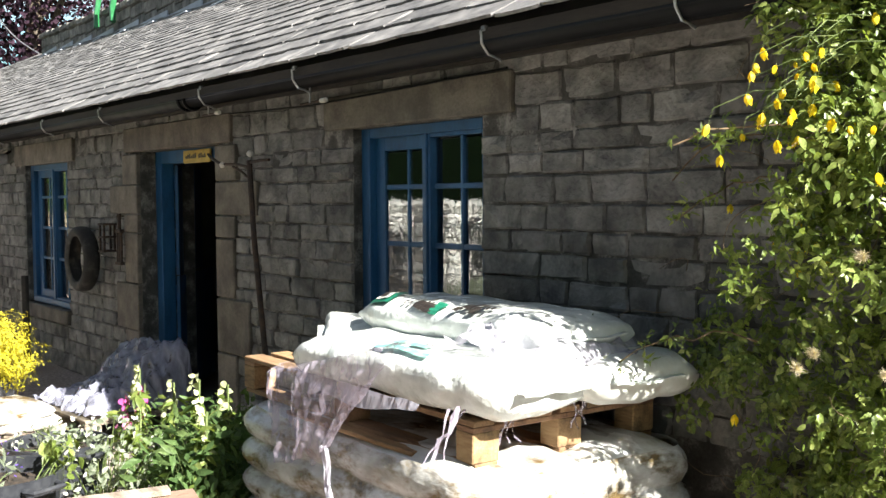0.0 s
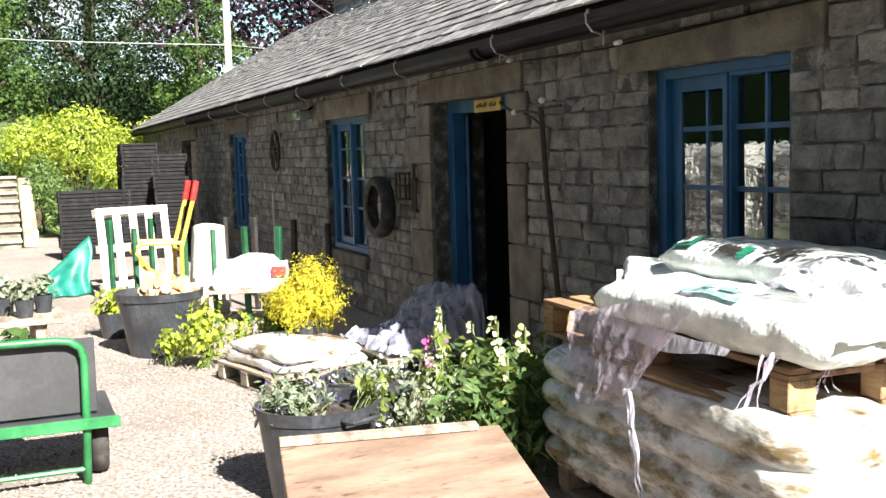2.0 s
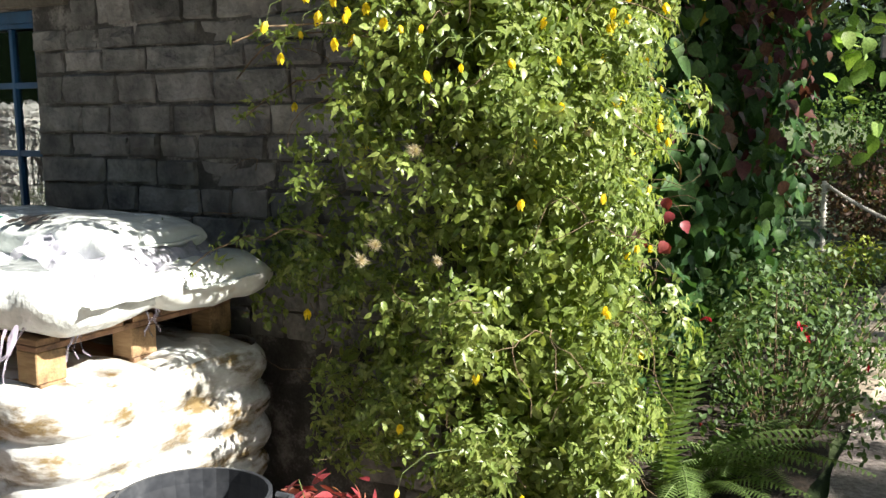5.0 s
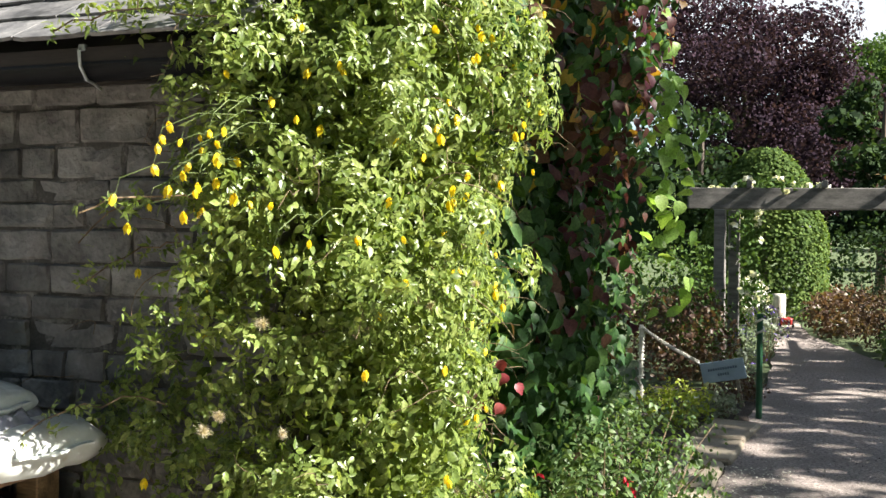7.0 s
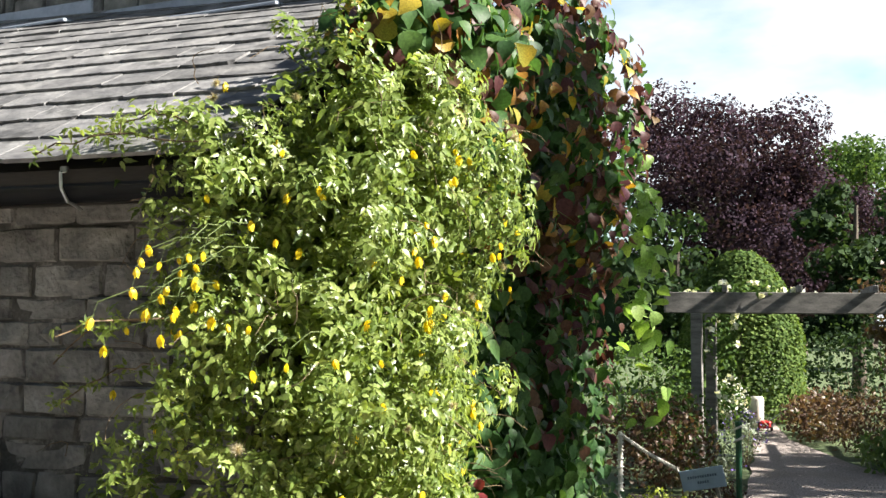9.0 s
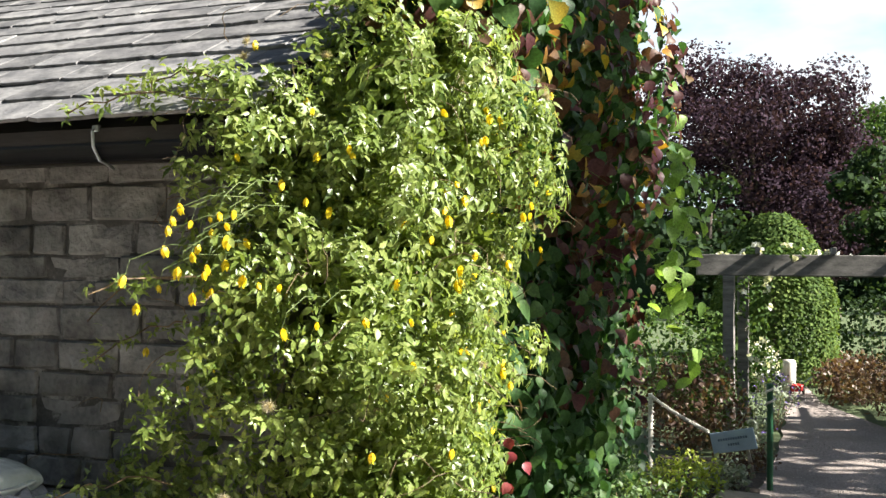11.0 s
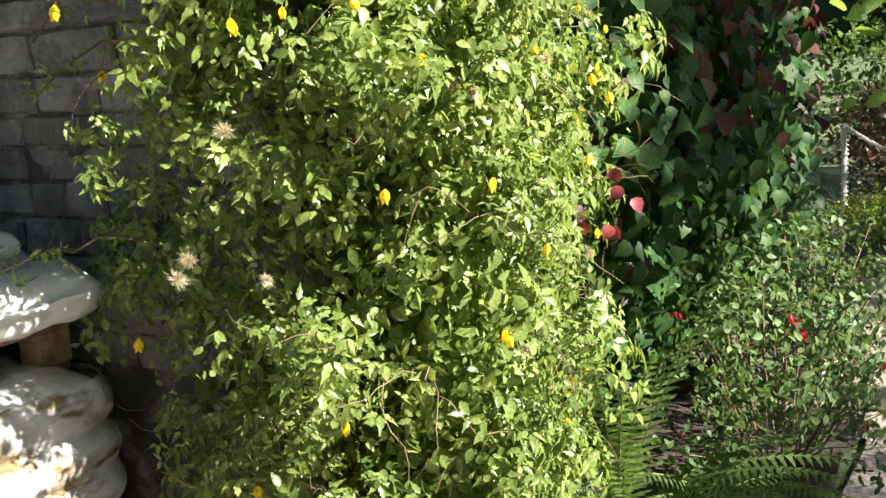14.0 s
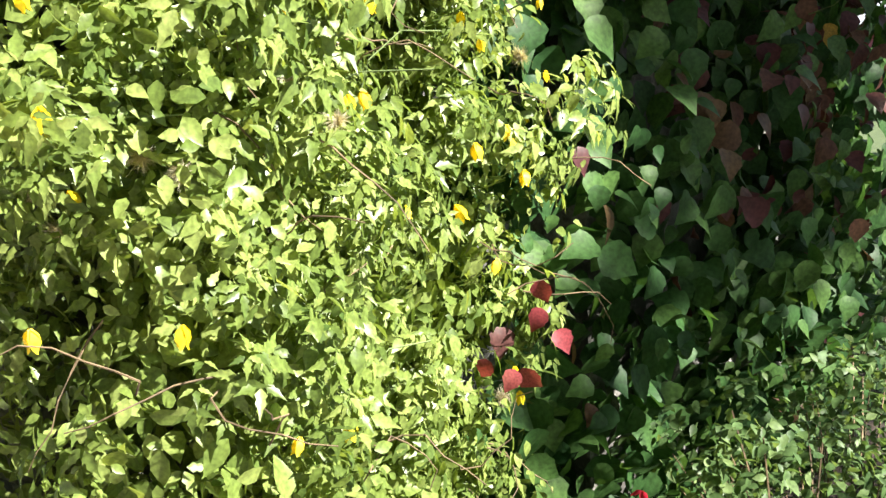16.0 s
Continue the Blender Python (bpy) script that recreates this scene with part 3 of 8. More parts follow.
# ---- ground ----
def ground_sheet():
    bm = bmesh.new()
    bmesh.ops.create_grid(bm, x_segments=2, y_segments=2, size=600)
    for v in bm.verts:
        v.co.z = -0.02
    ob = part("ground", bm, GRASS_GROUND)
    tagged(ob, "rough grass ground running out to the trees", "ground", kind="structure")
    rng = np.random.default_rng(2)
    yard = bmesh.new()
    bmesh.ops.create_grid(yard, x_segments=90, y_segments=40, size=1, matrix=Matrix.Translation((-10.5, -4.0, 0)) @ Matrix.Diagonal((14.5, 4.2, 1, 1)))
    for v in yard.verts:
        v.co.z = noise.noise(v.co * 0.9) * 0.018
    tagged(part("gravel_yard", yard, GRAVEL, smooth=True), "pale sunlit gravel yard in front of the stone building", "gravel", kind="structure")
    lane = bmesh.new()
    bmesh.ops.create_grid(lane, x_segments=30, y_segments=120, size=1, matrix=Matrix.Translation((1.15, 9.1, 0.0)) @ Matrix.Diagonal((2.3, 9.0, 1, 1)))
    edge_y = (0.0, 2.3, 4.05, 5.5, 7.0, 9.0, 12.0, 17.4, 18.2)
    edge_x = (-0.75, -0.84, -1.12, -0.98, -0.85, -0.85, -0.95, -1.25, -1.3)
    for v in lane.verts:
        f = (v.co.y - 0.1) / 18
        left = float(np.interp(v.co.y, edge_y, edge_x)) + 0.05 * noise.noise(Vector((0, v.co.y * 1.5, 0)))
        right = float(np.interp(v.co.y, (0, 9.5, 11.6, 14.5, 17.8), (4.5, 1.6, 0.35, -0.55, -0.95)))
        u = (v.co.x + 1.15) / 4.6
        v.co.x = left + (right - left) * u
        v.co.z = 0.004 + noise.noise(v.co * 0.9) * 0.012
    tagged(part("gravel_path", lane, GRAVEL, smooth=True), "gravel garden path in dappled shade between the borders", "path", kind="structure")
    bed = bmesh.new()
    bmesh.ops.create_grid(bed, x_segments=12, y_segments=70, size=1, matrix=Matrix.Translation((-1.42, 4.0, 0.0)) @ Matrix.Diagonal((0.58, 4.2, 1, 1)))
    for v in bed.verts:
        v.co.x += 0.05 * noise.noise(Vector((0, v.co.y * 2.0, 3)))
        v.co.z = 0.022 + 0.02 * noise.noise(v.co * 4)
    tagged(part("planting_bed", bed, SOIL, smooth=True), "dark soil bed under the climbers beside the path", "bed", kind="structure")
    # loose stones lying on both
    base = [(1, 0, 0), (-1, 0, 0), (0, 1, 0), (0, -1, 0), (0, 0, 1), (0, 0, -1)]
    fs = [(0, 2, 4), (2, 1, 4), (1, 3, 4), (3, 0, 4), (2, 0, 5), (1, 2, 5), (3, 1, 5), (0, 3, 5)]
    for name, n, x0, x1, y0, y1 in (("yard_pebbles", 15000, -12, -3, -4.6, -1.3), ("path_pebbles", 5200, -0.9, 2.4, 1.2, 10)):
        p = np.stack([x0 + (x1 - x0) * rng.random(n) ** 0.7, rng.uniform(y0, y1, n), np.full(n, 0.006)], 1)
        s = rng.uniform(0.004, 0.011, (n, 1, 3)) * np.array([1, 1, 0.7])
        v = (p[:, None, :] + s * (np.array(base)[None] + rng.normal(0, 0.15, (n, 6, 3)))).reshape(-1, 3)
        f = (np.arange(n)[:, None, None] * 6 + np.array(fs)[None]).reshape(-1, 3)
        tagged(mesh_ob(name, v.tolist(), f.tolist(), GRAVEL_BIT), "loose pale gravel stones lying on the ground", "gravel", kind="stuff")


ground_sheet()

# ---- the stone building ----
OPENINGS = [  # x0, x1, z0, z1
    (-5.20, -4.03, 0.62, 2.05),
    (-8.45, -6.97, 0.0, 2.05),
    (-11.69, -10.30, 0.59, 2.03),
    (-17.25, -16.0, 0.50, 2.02),
    (-22.3, -20.6, 0.0, 2.02),
]
LEFT, RIGHT, TOP = -28.9, -1.95, 2.36
COURSES = [0.0, 0.16, 0.30, 0.43, 0.56, 0.68, 0.80, 0.92, 1.04, 1.16, 1.28, 1.394, 1.496, 1.62, 1.757, 1.857, 1.95, 2.08, 2.23, TOP]
PITCH = 0.59


def roof_top(x):
    return 3.8 - (x + 23.6) * 0.098


def roof_z(y):
    return 2.42 + PITCH * (y + 0.28)


def wall_core():
    xs = sorted({LEFT, RIGHT, *(o[0] for o in OPENINGS), *(o[1] for o in OPENINGS)})
    bm = bmesh.new()
    for a, b in zip(xs, xs[1:]):
        hole = [o for o in OPENINGS if o[0] <= a and b <= o[1]]
        if hole:
            o = hole[0]
            if o[2] > 0:
                box(a, b, 0.03, 0.5, 0, o[2], bm=bm)
            box(a, b, 0.03, 0.5, o[3], TOP, bm=bm)
        else:
            box(a, b, 0.03, 0.5, 0, TOP, bm=bm)
    return bm


wall_south = tagged(part("wall_south", wall_core(), MORTAR), "coursed sandstone front wall with dressed lintels and mortar joints", "wall", kind="structure")
wall_gable = tagged(part("wall_gable", box(RIGHT - 0.5, RIGHT, 0.504, 3.84, 0, 2.7), STONE), "sandstone end wall hidden under creeper", "wall", kind="structure")
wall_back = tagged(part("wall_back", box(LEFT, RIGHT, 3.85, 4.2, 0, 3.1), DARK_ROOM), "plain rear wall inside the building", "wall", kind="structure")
part_left = tagged(part("wall_left", box(LEFT, LEFT + 0.4, 0.504, 3.84, 0, 2.36), STONE), "sandstone far end wall", "wall", kind="structure")
tagged(part("floor", box(LEFT + 0.42, RIGHT - 0.52, 0.502, 3.84, -0.04, 0.012), DARK_ROOM), "stone floor inside the building, coloured dark for the unlit room", "floor", kind="structure")
inner = bmesh.new()
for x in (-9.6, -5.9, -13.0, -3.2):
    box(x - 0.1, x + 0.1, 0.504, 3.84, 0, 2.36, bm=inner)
tagged(part("wall_inner", inner, DARK_ROOM), "plain inner cross walls, coloured dark for the unlit room", "wall", kind="structure")

# roof deck under the slates
deck = bmesh.new()
vs = []
for x in (LEFT - 0.12, RIGHT - 0.02):
    for y, dz in ((-0.26, -0.035), (roof_top(x) + 0.05, -0.035), (roof_top(x) + 0.05, -0.10), (-0.26, -0.10)):
        vs.append(deck.verts.new((x, y, roof_z(y) + dz)))
for k in range(4):
    deck.faces.new((vs[k], vs[(k + 1) % 4], vs[4 + (k + 1) % 4], vs[4 + k]))
deck.faces.new(vs[3::-1])
deck.faces.new(vs[4:])
roof = tagged(part("roof", deck, DARK_WOOD), "grey stone-slate lean-to roof, sunlit, with ragged courses", "roof", kind="structure")


def stone_templates(rng, count, rough):
    """Squared blocks with worn arrises and a pecked face, one unit each way; the face looks along -y."""
    out = []
    us, ws = (0, 0.045, 0.36, 0.66, 0.955, 1), (0, 0.08, 0.5, 0.92, 1)
    for _ in range(count):
        nx, nz = len(us), len(ws)
        lean, twist = rng.normal(0, 0.14), rng.normal(0, 0.14)
        v, f = [], []
        for j, w in enumerate(ws):
            for i, u in enumerate(us):
                edge = i in (0, nx - 1) or j in (0, nz - 1)
                corner = i in (0, nx - 1) and j in (0, nz - 1)
                x = u - 0.5 + rng.normal(0, 0.006 if edge else 0.02)
                z = w - 0.5 + rng.normal(0, 0.02 if edge else 0.03)
                y = (0.42 if edge else -0.2) + rng.normal(0, rough) + lean * (u - 0.5) + twist * (w - 0.5)
                k = rng.uniform(0.93, 0.99) if corner else 1
                v.append((x * k, y, z * k))
        for j in range(nz - 1):
            for i in range(nx - 1):
                a = j * nx + i
                f.append((a, a + 1, a + nx + 1, a + nx))
        ring = [*range(nx), *(nx * k + nx - 1 for k in range(1, nz)), *(nx * (nz - 1) + k for k in range(nx - 2, -1, -1)), *(nx * k for k in range(nz - 2, 0, -1))]
        n0 = len(v)
        for r in ring:
            v.append((v[r][0], 2.2, v[r][2]))
        m = len(ring)
        for k in range(m):
            f.append((ring[k], n0 + k, n0 + (k + 1) % m, ring[(k + 1) % m]))
        out.append((v, f))
    return out


def lay_wall():
    rng = np.random.default_rng(11)
    temps = stone_templates(rng, 16, 0.16)
    meshes = []
    for v, f in temps:
        me = bpy.data.meshes.new("stone")
        me.from_pydata(v, [], f)
        me.materials.append(STONE)
        me.polygons.foreach_set("use_smooth", [False] * len(f))
        meshes.append(me)
    near, far_v, far_f = [], [], []
    dressed = []
    for x0, x1, z0, z1 in OPENINGS:
        dressed.append((x0 - 0.28, x1 + 0.24, z1, 2.25))
    for k, (z0, z1) in enumerate(zip(COURSES, COURSES[1:])):
        x = LEFT
        while x < RIGHT - 0.02:
            w = rng.uniform(0.16, 0.42) if x > -9 else rng.uniform(0.2, 0.45)
            # break at openings
            stops = [o[0] for o in OPENINGS if o[0] > x + 0.01] + [RIGHT]
            nxt = min(stops)
            if x + w > nxt - 0.12:
                w = nxt - x
            cover = [o for o in OPENINGS if o[0] - 0.001 <= x < o[1] - 0.001 and z1 > o[2] + 0.04 and z0 < o[3] - 0.04]
            if cover:
                x = cover[0][1]
                continue
            lint = [d for d in dressed if x + w > d[0] + 0.02 and x < d[1] - 0.02 and z1 > d[2] + 0.02 and z0 < d[3] - 0.02]
            if lint:
                if x < lint[0][0] - 0.05:
                    w = lint[0][0] - x
                else:
                    x = lint[0][1]
                    continue
            hidden = -4.5 < x < -2.4 and z1 < 0.7
            if not hidden:
                near.append((x, x + w, z0, z1)) if (-8.9 < x and len(near) < 330) else far_v.append((x, x + w, z0, z1))
            x += w
    near.sort(key=lambda s: -s[0])
    chosen, rest = near[:300], near[300:] + far_v
    for i, (x0, x1, z0, z1) in enumerate(chosen):
        ob = new("stone", meshes[int(rng.integers(len(meshes)))])
        ob.location = ((x0 + x1) / 2, 0.022 + rng.normal(0, 0.005), (z0 + z1) / 2)
        ob.scale = (x1 - x0 - 0.007, 0.024, z1 - z0 - 0.007)
        ob.parent = wall_south
    V, F, n = [], [], 0
    for x0, x1, z0, z1 in rest:
        v, f = temps[int(rng.integers(len(temps)))]
        a = np.array(v) * np.array([x1 - x0 - 0.007, 0.024, z1 - z0 - 0.007]) + np.array([(x0 + x1) / 2, 0.022 + rng.normal(0, 0.005), (z0 + z1) / 2])
        V.append(a)
        F += [tuple(q + n for q in g) for g in f]
        n += len(v)
    far = mesh_ob("stones", np.concatenate(V).tolist(), F, STONE_FAR, wall_south)
    tagged(far, kind="stuff")


def lay_dressed():
    """Lintels, quoins beside the door, and window sills."""
    for x0, x1, z0, z1 in OPENINGS:
        wobs = wobble(box(x0 - 0.28, x1 + 0.24, -0.004, 0.34, z1 + 0.003, 2.25, 0.008), 3, 0.004, x0)
        part("lintel", wobs, DRESSED, wall_south)
        if z0 > 0.1:
            part("sill", box(x0 - 0.06, x1 + 0.06, -0.03, 0.34, z0 - 0.14, z0, 0.01), DRESSED, wall_south)
    rng = random.Random(4)
    for side, x in ((-1, -8.45), (1, -6.97)):
        z = 0.0
        for h, w in ((0.57, 0.30), (0.39, 0.50), (0.42, 0.28), (0.16, 0.3), (0.24, 0.62), (0.257, 0.32)):
            if z + h > 2.05:
                h = 2.047 - z
            a, b = (x - w, x) if side < 0 else (x, x + w)
            part("quoin", wobble(box(a + 0.004, b - 0.002 if side < 0 else b, -0.008, 0.33, z + 0.004, z + h - 0.004, 0.008), 3, 0.004, z + side), DRESSED, wall_south)
            z += h


def lay_roof():
    rng = np.random.default_rng(21)
    step = 0.215
    tilt = math.atan(PITCH)
    run = step * math.cos(tilt)
    temps = []
    for _ in range(8):
        nx = 12
        v, f = [], []
        sag = rng.uniform(-0.02, 0.02)
        low = [-0.5 + sag * math.cos(i * 0.6) + abs(rng.normal(0, 0.017)) + (0.05 * rng.random() if i in (0, nx - 1) else 0.0) for i in range(nx)]
        for k, z in enumerate((0.5, -0.5)):
            for i in range(nx):
                v.append((i / (nx - 1) - 0.5, low[i], z))
            for i in range(nx):
                v.append((i / (nx - 1) - 0.5, 0.5, z))
        m = 2 * nx
        for i in range(nx - 1):
            f += [(i, i + 1, nx + i + 1, nx + i), (m + i + 1, m + i, m + nx + i, m + nx + i + 1), (i + 1, i, m + i, m + i + 1)]
        f += [(0, nx, m + nx, m), (nx - 1, m + nx - 1, m + 2 * nx - 1, 2 * nx - 1)]
        temps.append((v, f))
    meshes = []
    for v, f in temps:
        me = bpy.data.meshes.new("slate")
        me.from_pydata(v, [], f)
        me.materials.append(SLATE)
        meshes.append(me)
    spots = []
    row = 0
    y = -0.30
    while y < 3.9:
        run = (0.235 - 0.10 * min(1.0, max(0.0, (y + 0.3) / 2.0))) * math.cos(tilt)
        x = LEFT - 0.14 + rng.uniform(0, 0.2)
        while x < RIGHT - 0.06:
            w = min(rng.uniform(0.22, 0.46), RIGHT + 0.02 - x)
            if y < roof_top(x) - 0.03:
                spots.append((x, w, y, row))
            x += w
        y += run
        row += 1
    spots.sort(key=lambda s: -(s[0] - 0.4 * s[2]))
    V, F, n = [], [], 0
    for i, (x, w, y, row) in enumerate(spots):
        length = step * 1.75
        cy = y + 0.5 * length * math.cos(tilt)
        cz = roof_z(cy) + 0.012 + rng.normal(0, 0.0016)
        m = pose(x + w / 2, cy, cz, math.degrees(tilt) - 3.2 + rng.normal(0, 0.3), rng.normal(0, 0.25), rng.normal(0, 0.3))
        scale = Matrix.Diagonal((w - 0.006, length + rng.normal(0, 0.008), 0.011 + 0.006 * rng.random(), 1))
        k = int(rng.integers(len(temps)))
        if i < 300:
            ob = new("slate", meshes[k])
            ob.matrix_world = m @ scale
            ob.parent = roof
        else:
            a = np.array(temps[k][0])
            full = np.array(m @ scale)
            V.append(a @ full[:3, :3].T + full[:3, 3])
            F += [tuple(q + n for q in g) for g in temps[k][1]]
            n += len(a)
    tagged(mesh_ob("slates", np.concatenate(V).tolist(), F, SLATE_FAR, roof), kind="stuff")


# the high garden wall that the roof leans on
def garden_wall():
    rng = np.random.default_rng(5)
    a, b = Vector((-23.6, roof_top(-23.6), 0)), Vector((RIGHT + 0.2, roof_top(RIGHT + 0.2), 0))
    ang = math.atan2(b.y - a.y, b.x - a.x)
    length = (b - a).length
    m = Matrix.Translation(a) @ Matrix.Rotation(ang, 4, "Z")
    def high(u):
        x = a.x + (b.x - a.x) * u / length
        return roof_z(roof_top(x)), 0.44
    core = bmesh.new()
    vs = []
    for u in (0, length):
        z, h = high(u)
        vs.append([core.verts.new((u, y, zz)) for y, zz in ((0.03, 0), (0.4, 0), (0.4, z + h), (0.03, z + h))])
    for k in range(4):
        core.faces.new((vs[0][k], vs[0][(k + 1) % 4], vs[1][(k + 1) % 4], vs[1][k]))
    core.faces.new(vs[0][::-1])
    core.faces.new(vs[1])
    wall = part("garden_wall", core, MORTAR)
    wall.matrix_world = m
    tagged(wall, "sandstone parapet wall with flat coping above the roof", "wall", kind="structure")
    bm = bmesh.new()
    u = 0.0
    while u < length - 0.1:
        w = rng.uniform(0.5, 0.9)
        z, h = high(min(u + w / 2, length))
        for z0, z1 in ((z - 0.05, z + 0.17), (z + 0.18, z + 0.36)):
            v = u
            while v < u + w - 0.05:
                ww = min(rng.uniform(0.22, 0.4), u + w - v)
                box(v + 0.006, v + ww - 0.006, -0.005, 0.2, z0, z1 - 0.01, 0.01, bm=bm)
                v += ww
        box(u + 0.004, u + w - 0.004, -0.06, 0.44, z + h - 0.07, z + h + 0.02, 0.012, bm=bm)
        u += w
    tagged(part("wall_stones", bm, STONE_FAR, wall), kind="stuff")
    fl = bmesh.new()
    u = 0.0
    while u < length - 0.1:
        w = min(1.5, length - u)
        z, h = high(u + w / 2)
        box(u, u + w - 0.005, -0.24, -0.012, z - 0.115, z - 0.095, 0.004, bm=fl)
        box(u, u + w - 0.005, -0.022, 0.0, z - 0.1, z + 0.06, 0.004, bm=fl)
        u += w
    # the skirt of the flashing follows the slope
    for v in fl.verts:
        if v.co.y < -0.03:
            v.co.z += (v.co.y + 0.02) * PITCH + 0.11
    part("flashing", fl, LEAD, wall, "bluish lead flashing along the slates")


garden_wall()


# gutter
def gutter():
    g = thing("gutter", pose(0, 0, 0), "black half-round gutter under the eaves on iron brackets", "gutter")
    prof = [(-0.062 * math.cos(a), -0.062 * math.sin(a)) for a in [math.pi * k / 8 for k in range(9)]]
    for x0, x1 in ((LEFT, -20.0), (-20.0, -12.0), (-12.0, -6.98), (-6.98, RIGHT - 0.05)):
        bm = bmesh.new()
        rows = []
        for x in (x0 + 0.004, x1 - 0.004):
            rows.append([bm.verts.new((x, -0.20 + py, 2.345 + pz)) for py, pz in prof] + [bm.verts.new((x, -0.20 + py * 0.88, 2.349 + pz * 0.88)) for py, pz in reversed(prof)])
        n = len(rows[0])
        for k in range(n):
            bm.faces.new((rows[0][k], rows[0][(k + 1) % n], rows[1][(k + 1) % n], rows[1][k]))
        bm.faces.new(rows[0])
        bm.faces.new(rows[1][::-1])
        part("trough", bm, BLACK_METAL, g, smooth=True)
    jb = bmesh.new()
    for x in (-6.98, -6.88):
        tube([(x, -0.20 + 0.07 * math.cos(math.pi + math.pi * k / 10), 2.345 + 0.07 * math.sin(math.pi + math.pi * k / 10)) for k in range(11)], 0.012, 6, jb)
    part("joint", jb, BLACK_METAL, g)
    for x in (-2.58, -3.67, -5.36, -6.62, -8.54, -10.07, -11.8, -13.4, -15.2, -17.4, -20.0):
        bm = bmesh.new()
        pts = [(x, -0.262, 2.40), (x, -0.278, 2.385), (x, -0.272, 2.33), (x, -0.235, 2.285), (x, -0.2, 2.278), (x, -0.16, 2.262), (x, -0.1, 2.262), (x, -0.02, 2.25)]
        tube(pts[:6], 0.006, 6, bm)
        box(x - 0.014, x + 0.014, -0.268, -0.245, 2.385, 2.41, 0.004, bm=bm)
        part("bracket", bm, GALV, g)
    # dark strip in place of the shaded stone above the gutter
    boards = part("fascia", box(LEFT, RIGHT, -0.02, 0.03, 2.30, 2.40), DARK_WOOD)
    tagged(boards, "dark strip under the slates standing for eaves shade", "fascia", kind="structure")


gutter()


# ---- climber and vine on the end of the building ----
def shell(rng, lobes, n, lo=0.78, hi=1.06, others=(), limit=None, rough=0.16, freq=4.0):
    """Places and outward normals near the skin of a cluster of lobes, with hollows."""
    P, N = [], []
    vol = np.array([(r[0] * r[1] + r[1] * r[2] + r[0] * r[2]) for _, r in lobes])
    pick = rng.choice(len(lobes), size=n * 3, p=vol / vol.sum())
    d = rng.normal(0, 1, (n * 3, 3))
    d /= np.linalg.norm(d, axis=1)[:, None]
    f = rng.uniform(lo, hi, n * 3)
    for k, dd, ff in zip(pick, d, f):
        c, r = np.array(lobes[k][0]), np.array(lobes[k][1])
        p = c + r * dd * ff
        q = Vector(p)
        p = p + dd * rough * (noise.noise(q * freq) + 0.5 * noise.noise(q * freq * 2.3))
        inside = False
        for j, (c2, r2) in enumerate([*lobes, *others]):
            if j != k and np.sum(((p - np.array(c2)) / np.array(r2)) ** 2) < lo * lo * 0.95:
                inside = True
                break
        if inside or (limit and not limit(p)):
            continue
        nn = dd / r
        P.append(p)
        N.append(nn / np.linalg.norm(nn))
        if len(P) >= n:
            break
    return np.array(P), np.array(N)


CLEMATIS = [((-1.76, 0.08, 1.75), (0.42, 0.36, 0.75)), ((-1.70, 0.12, 0.95), (0.50, 0.33, 0.94)), ((-1.58, 0.15, 2.48), (0.30, 0.38, 0.40)),
            ((-2.34, 0.01, 1.12), (0.46, 0.13, 0.27)), ((-2.13, -0.02, 0.62), (0.24, 0.12, 0.50)), ((-1.66, 0.50, 1.30), (0.26, 0.40, 1.0)),
            ((-1.98, -0.18, 1.72), (0.13, 0.20, 0.22)), ((-1.86, -0.03, 2.15), (0.25, 0.32, 0.36)), ((-1.58, 0.18, 0.45), (0.26, 0.30, 0.50)),
            ((-1.68, 0.82, 1.45), (0.24, 0.34, 0.90)), ((-1.55, 0.55, 2.35), (0.33, 0.45, 0.55)), ((-1.70, 0.75, 0.75), (0.18, 0.26, 0.50)), ((-2.03, -0.14, 2.40), (0.22, 0.22, 0.20))]
VINE = [((-1.86, 1.5, 1.15), (0.38, 0.7, 1.25)), ((-1.84, 2.4, 1.3), (0.42, 0.9, 1.4)), ((-1.84, 3.4, 1.35), (0.44, 0.8, 1.4)),
        ((-1.70, 1.15, 2.85), (0.42, 0.65, 0.60)), ((-1.66, 2.2, 3.0), (0.42, 0.9, 0.85)), ((-1.62, 3.3, 3.05), (0.45, 0.75, 1.05)), ((-1.52, 0.60, 3.0), (0.34, 0.45, 0.30))]
LIGHT_BIAS = np.array([0.80, -0.22, 0.60])


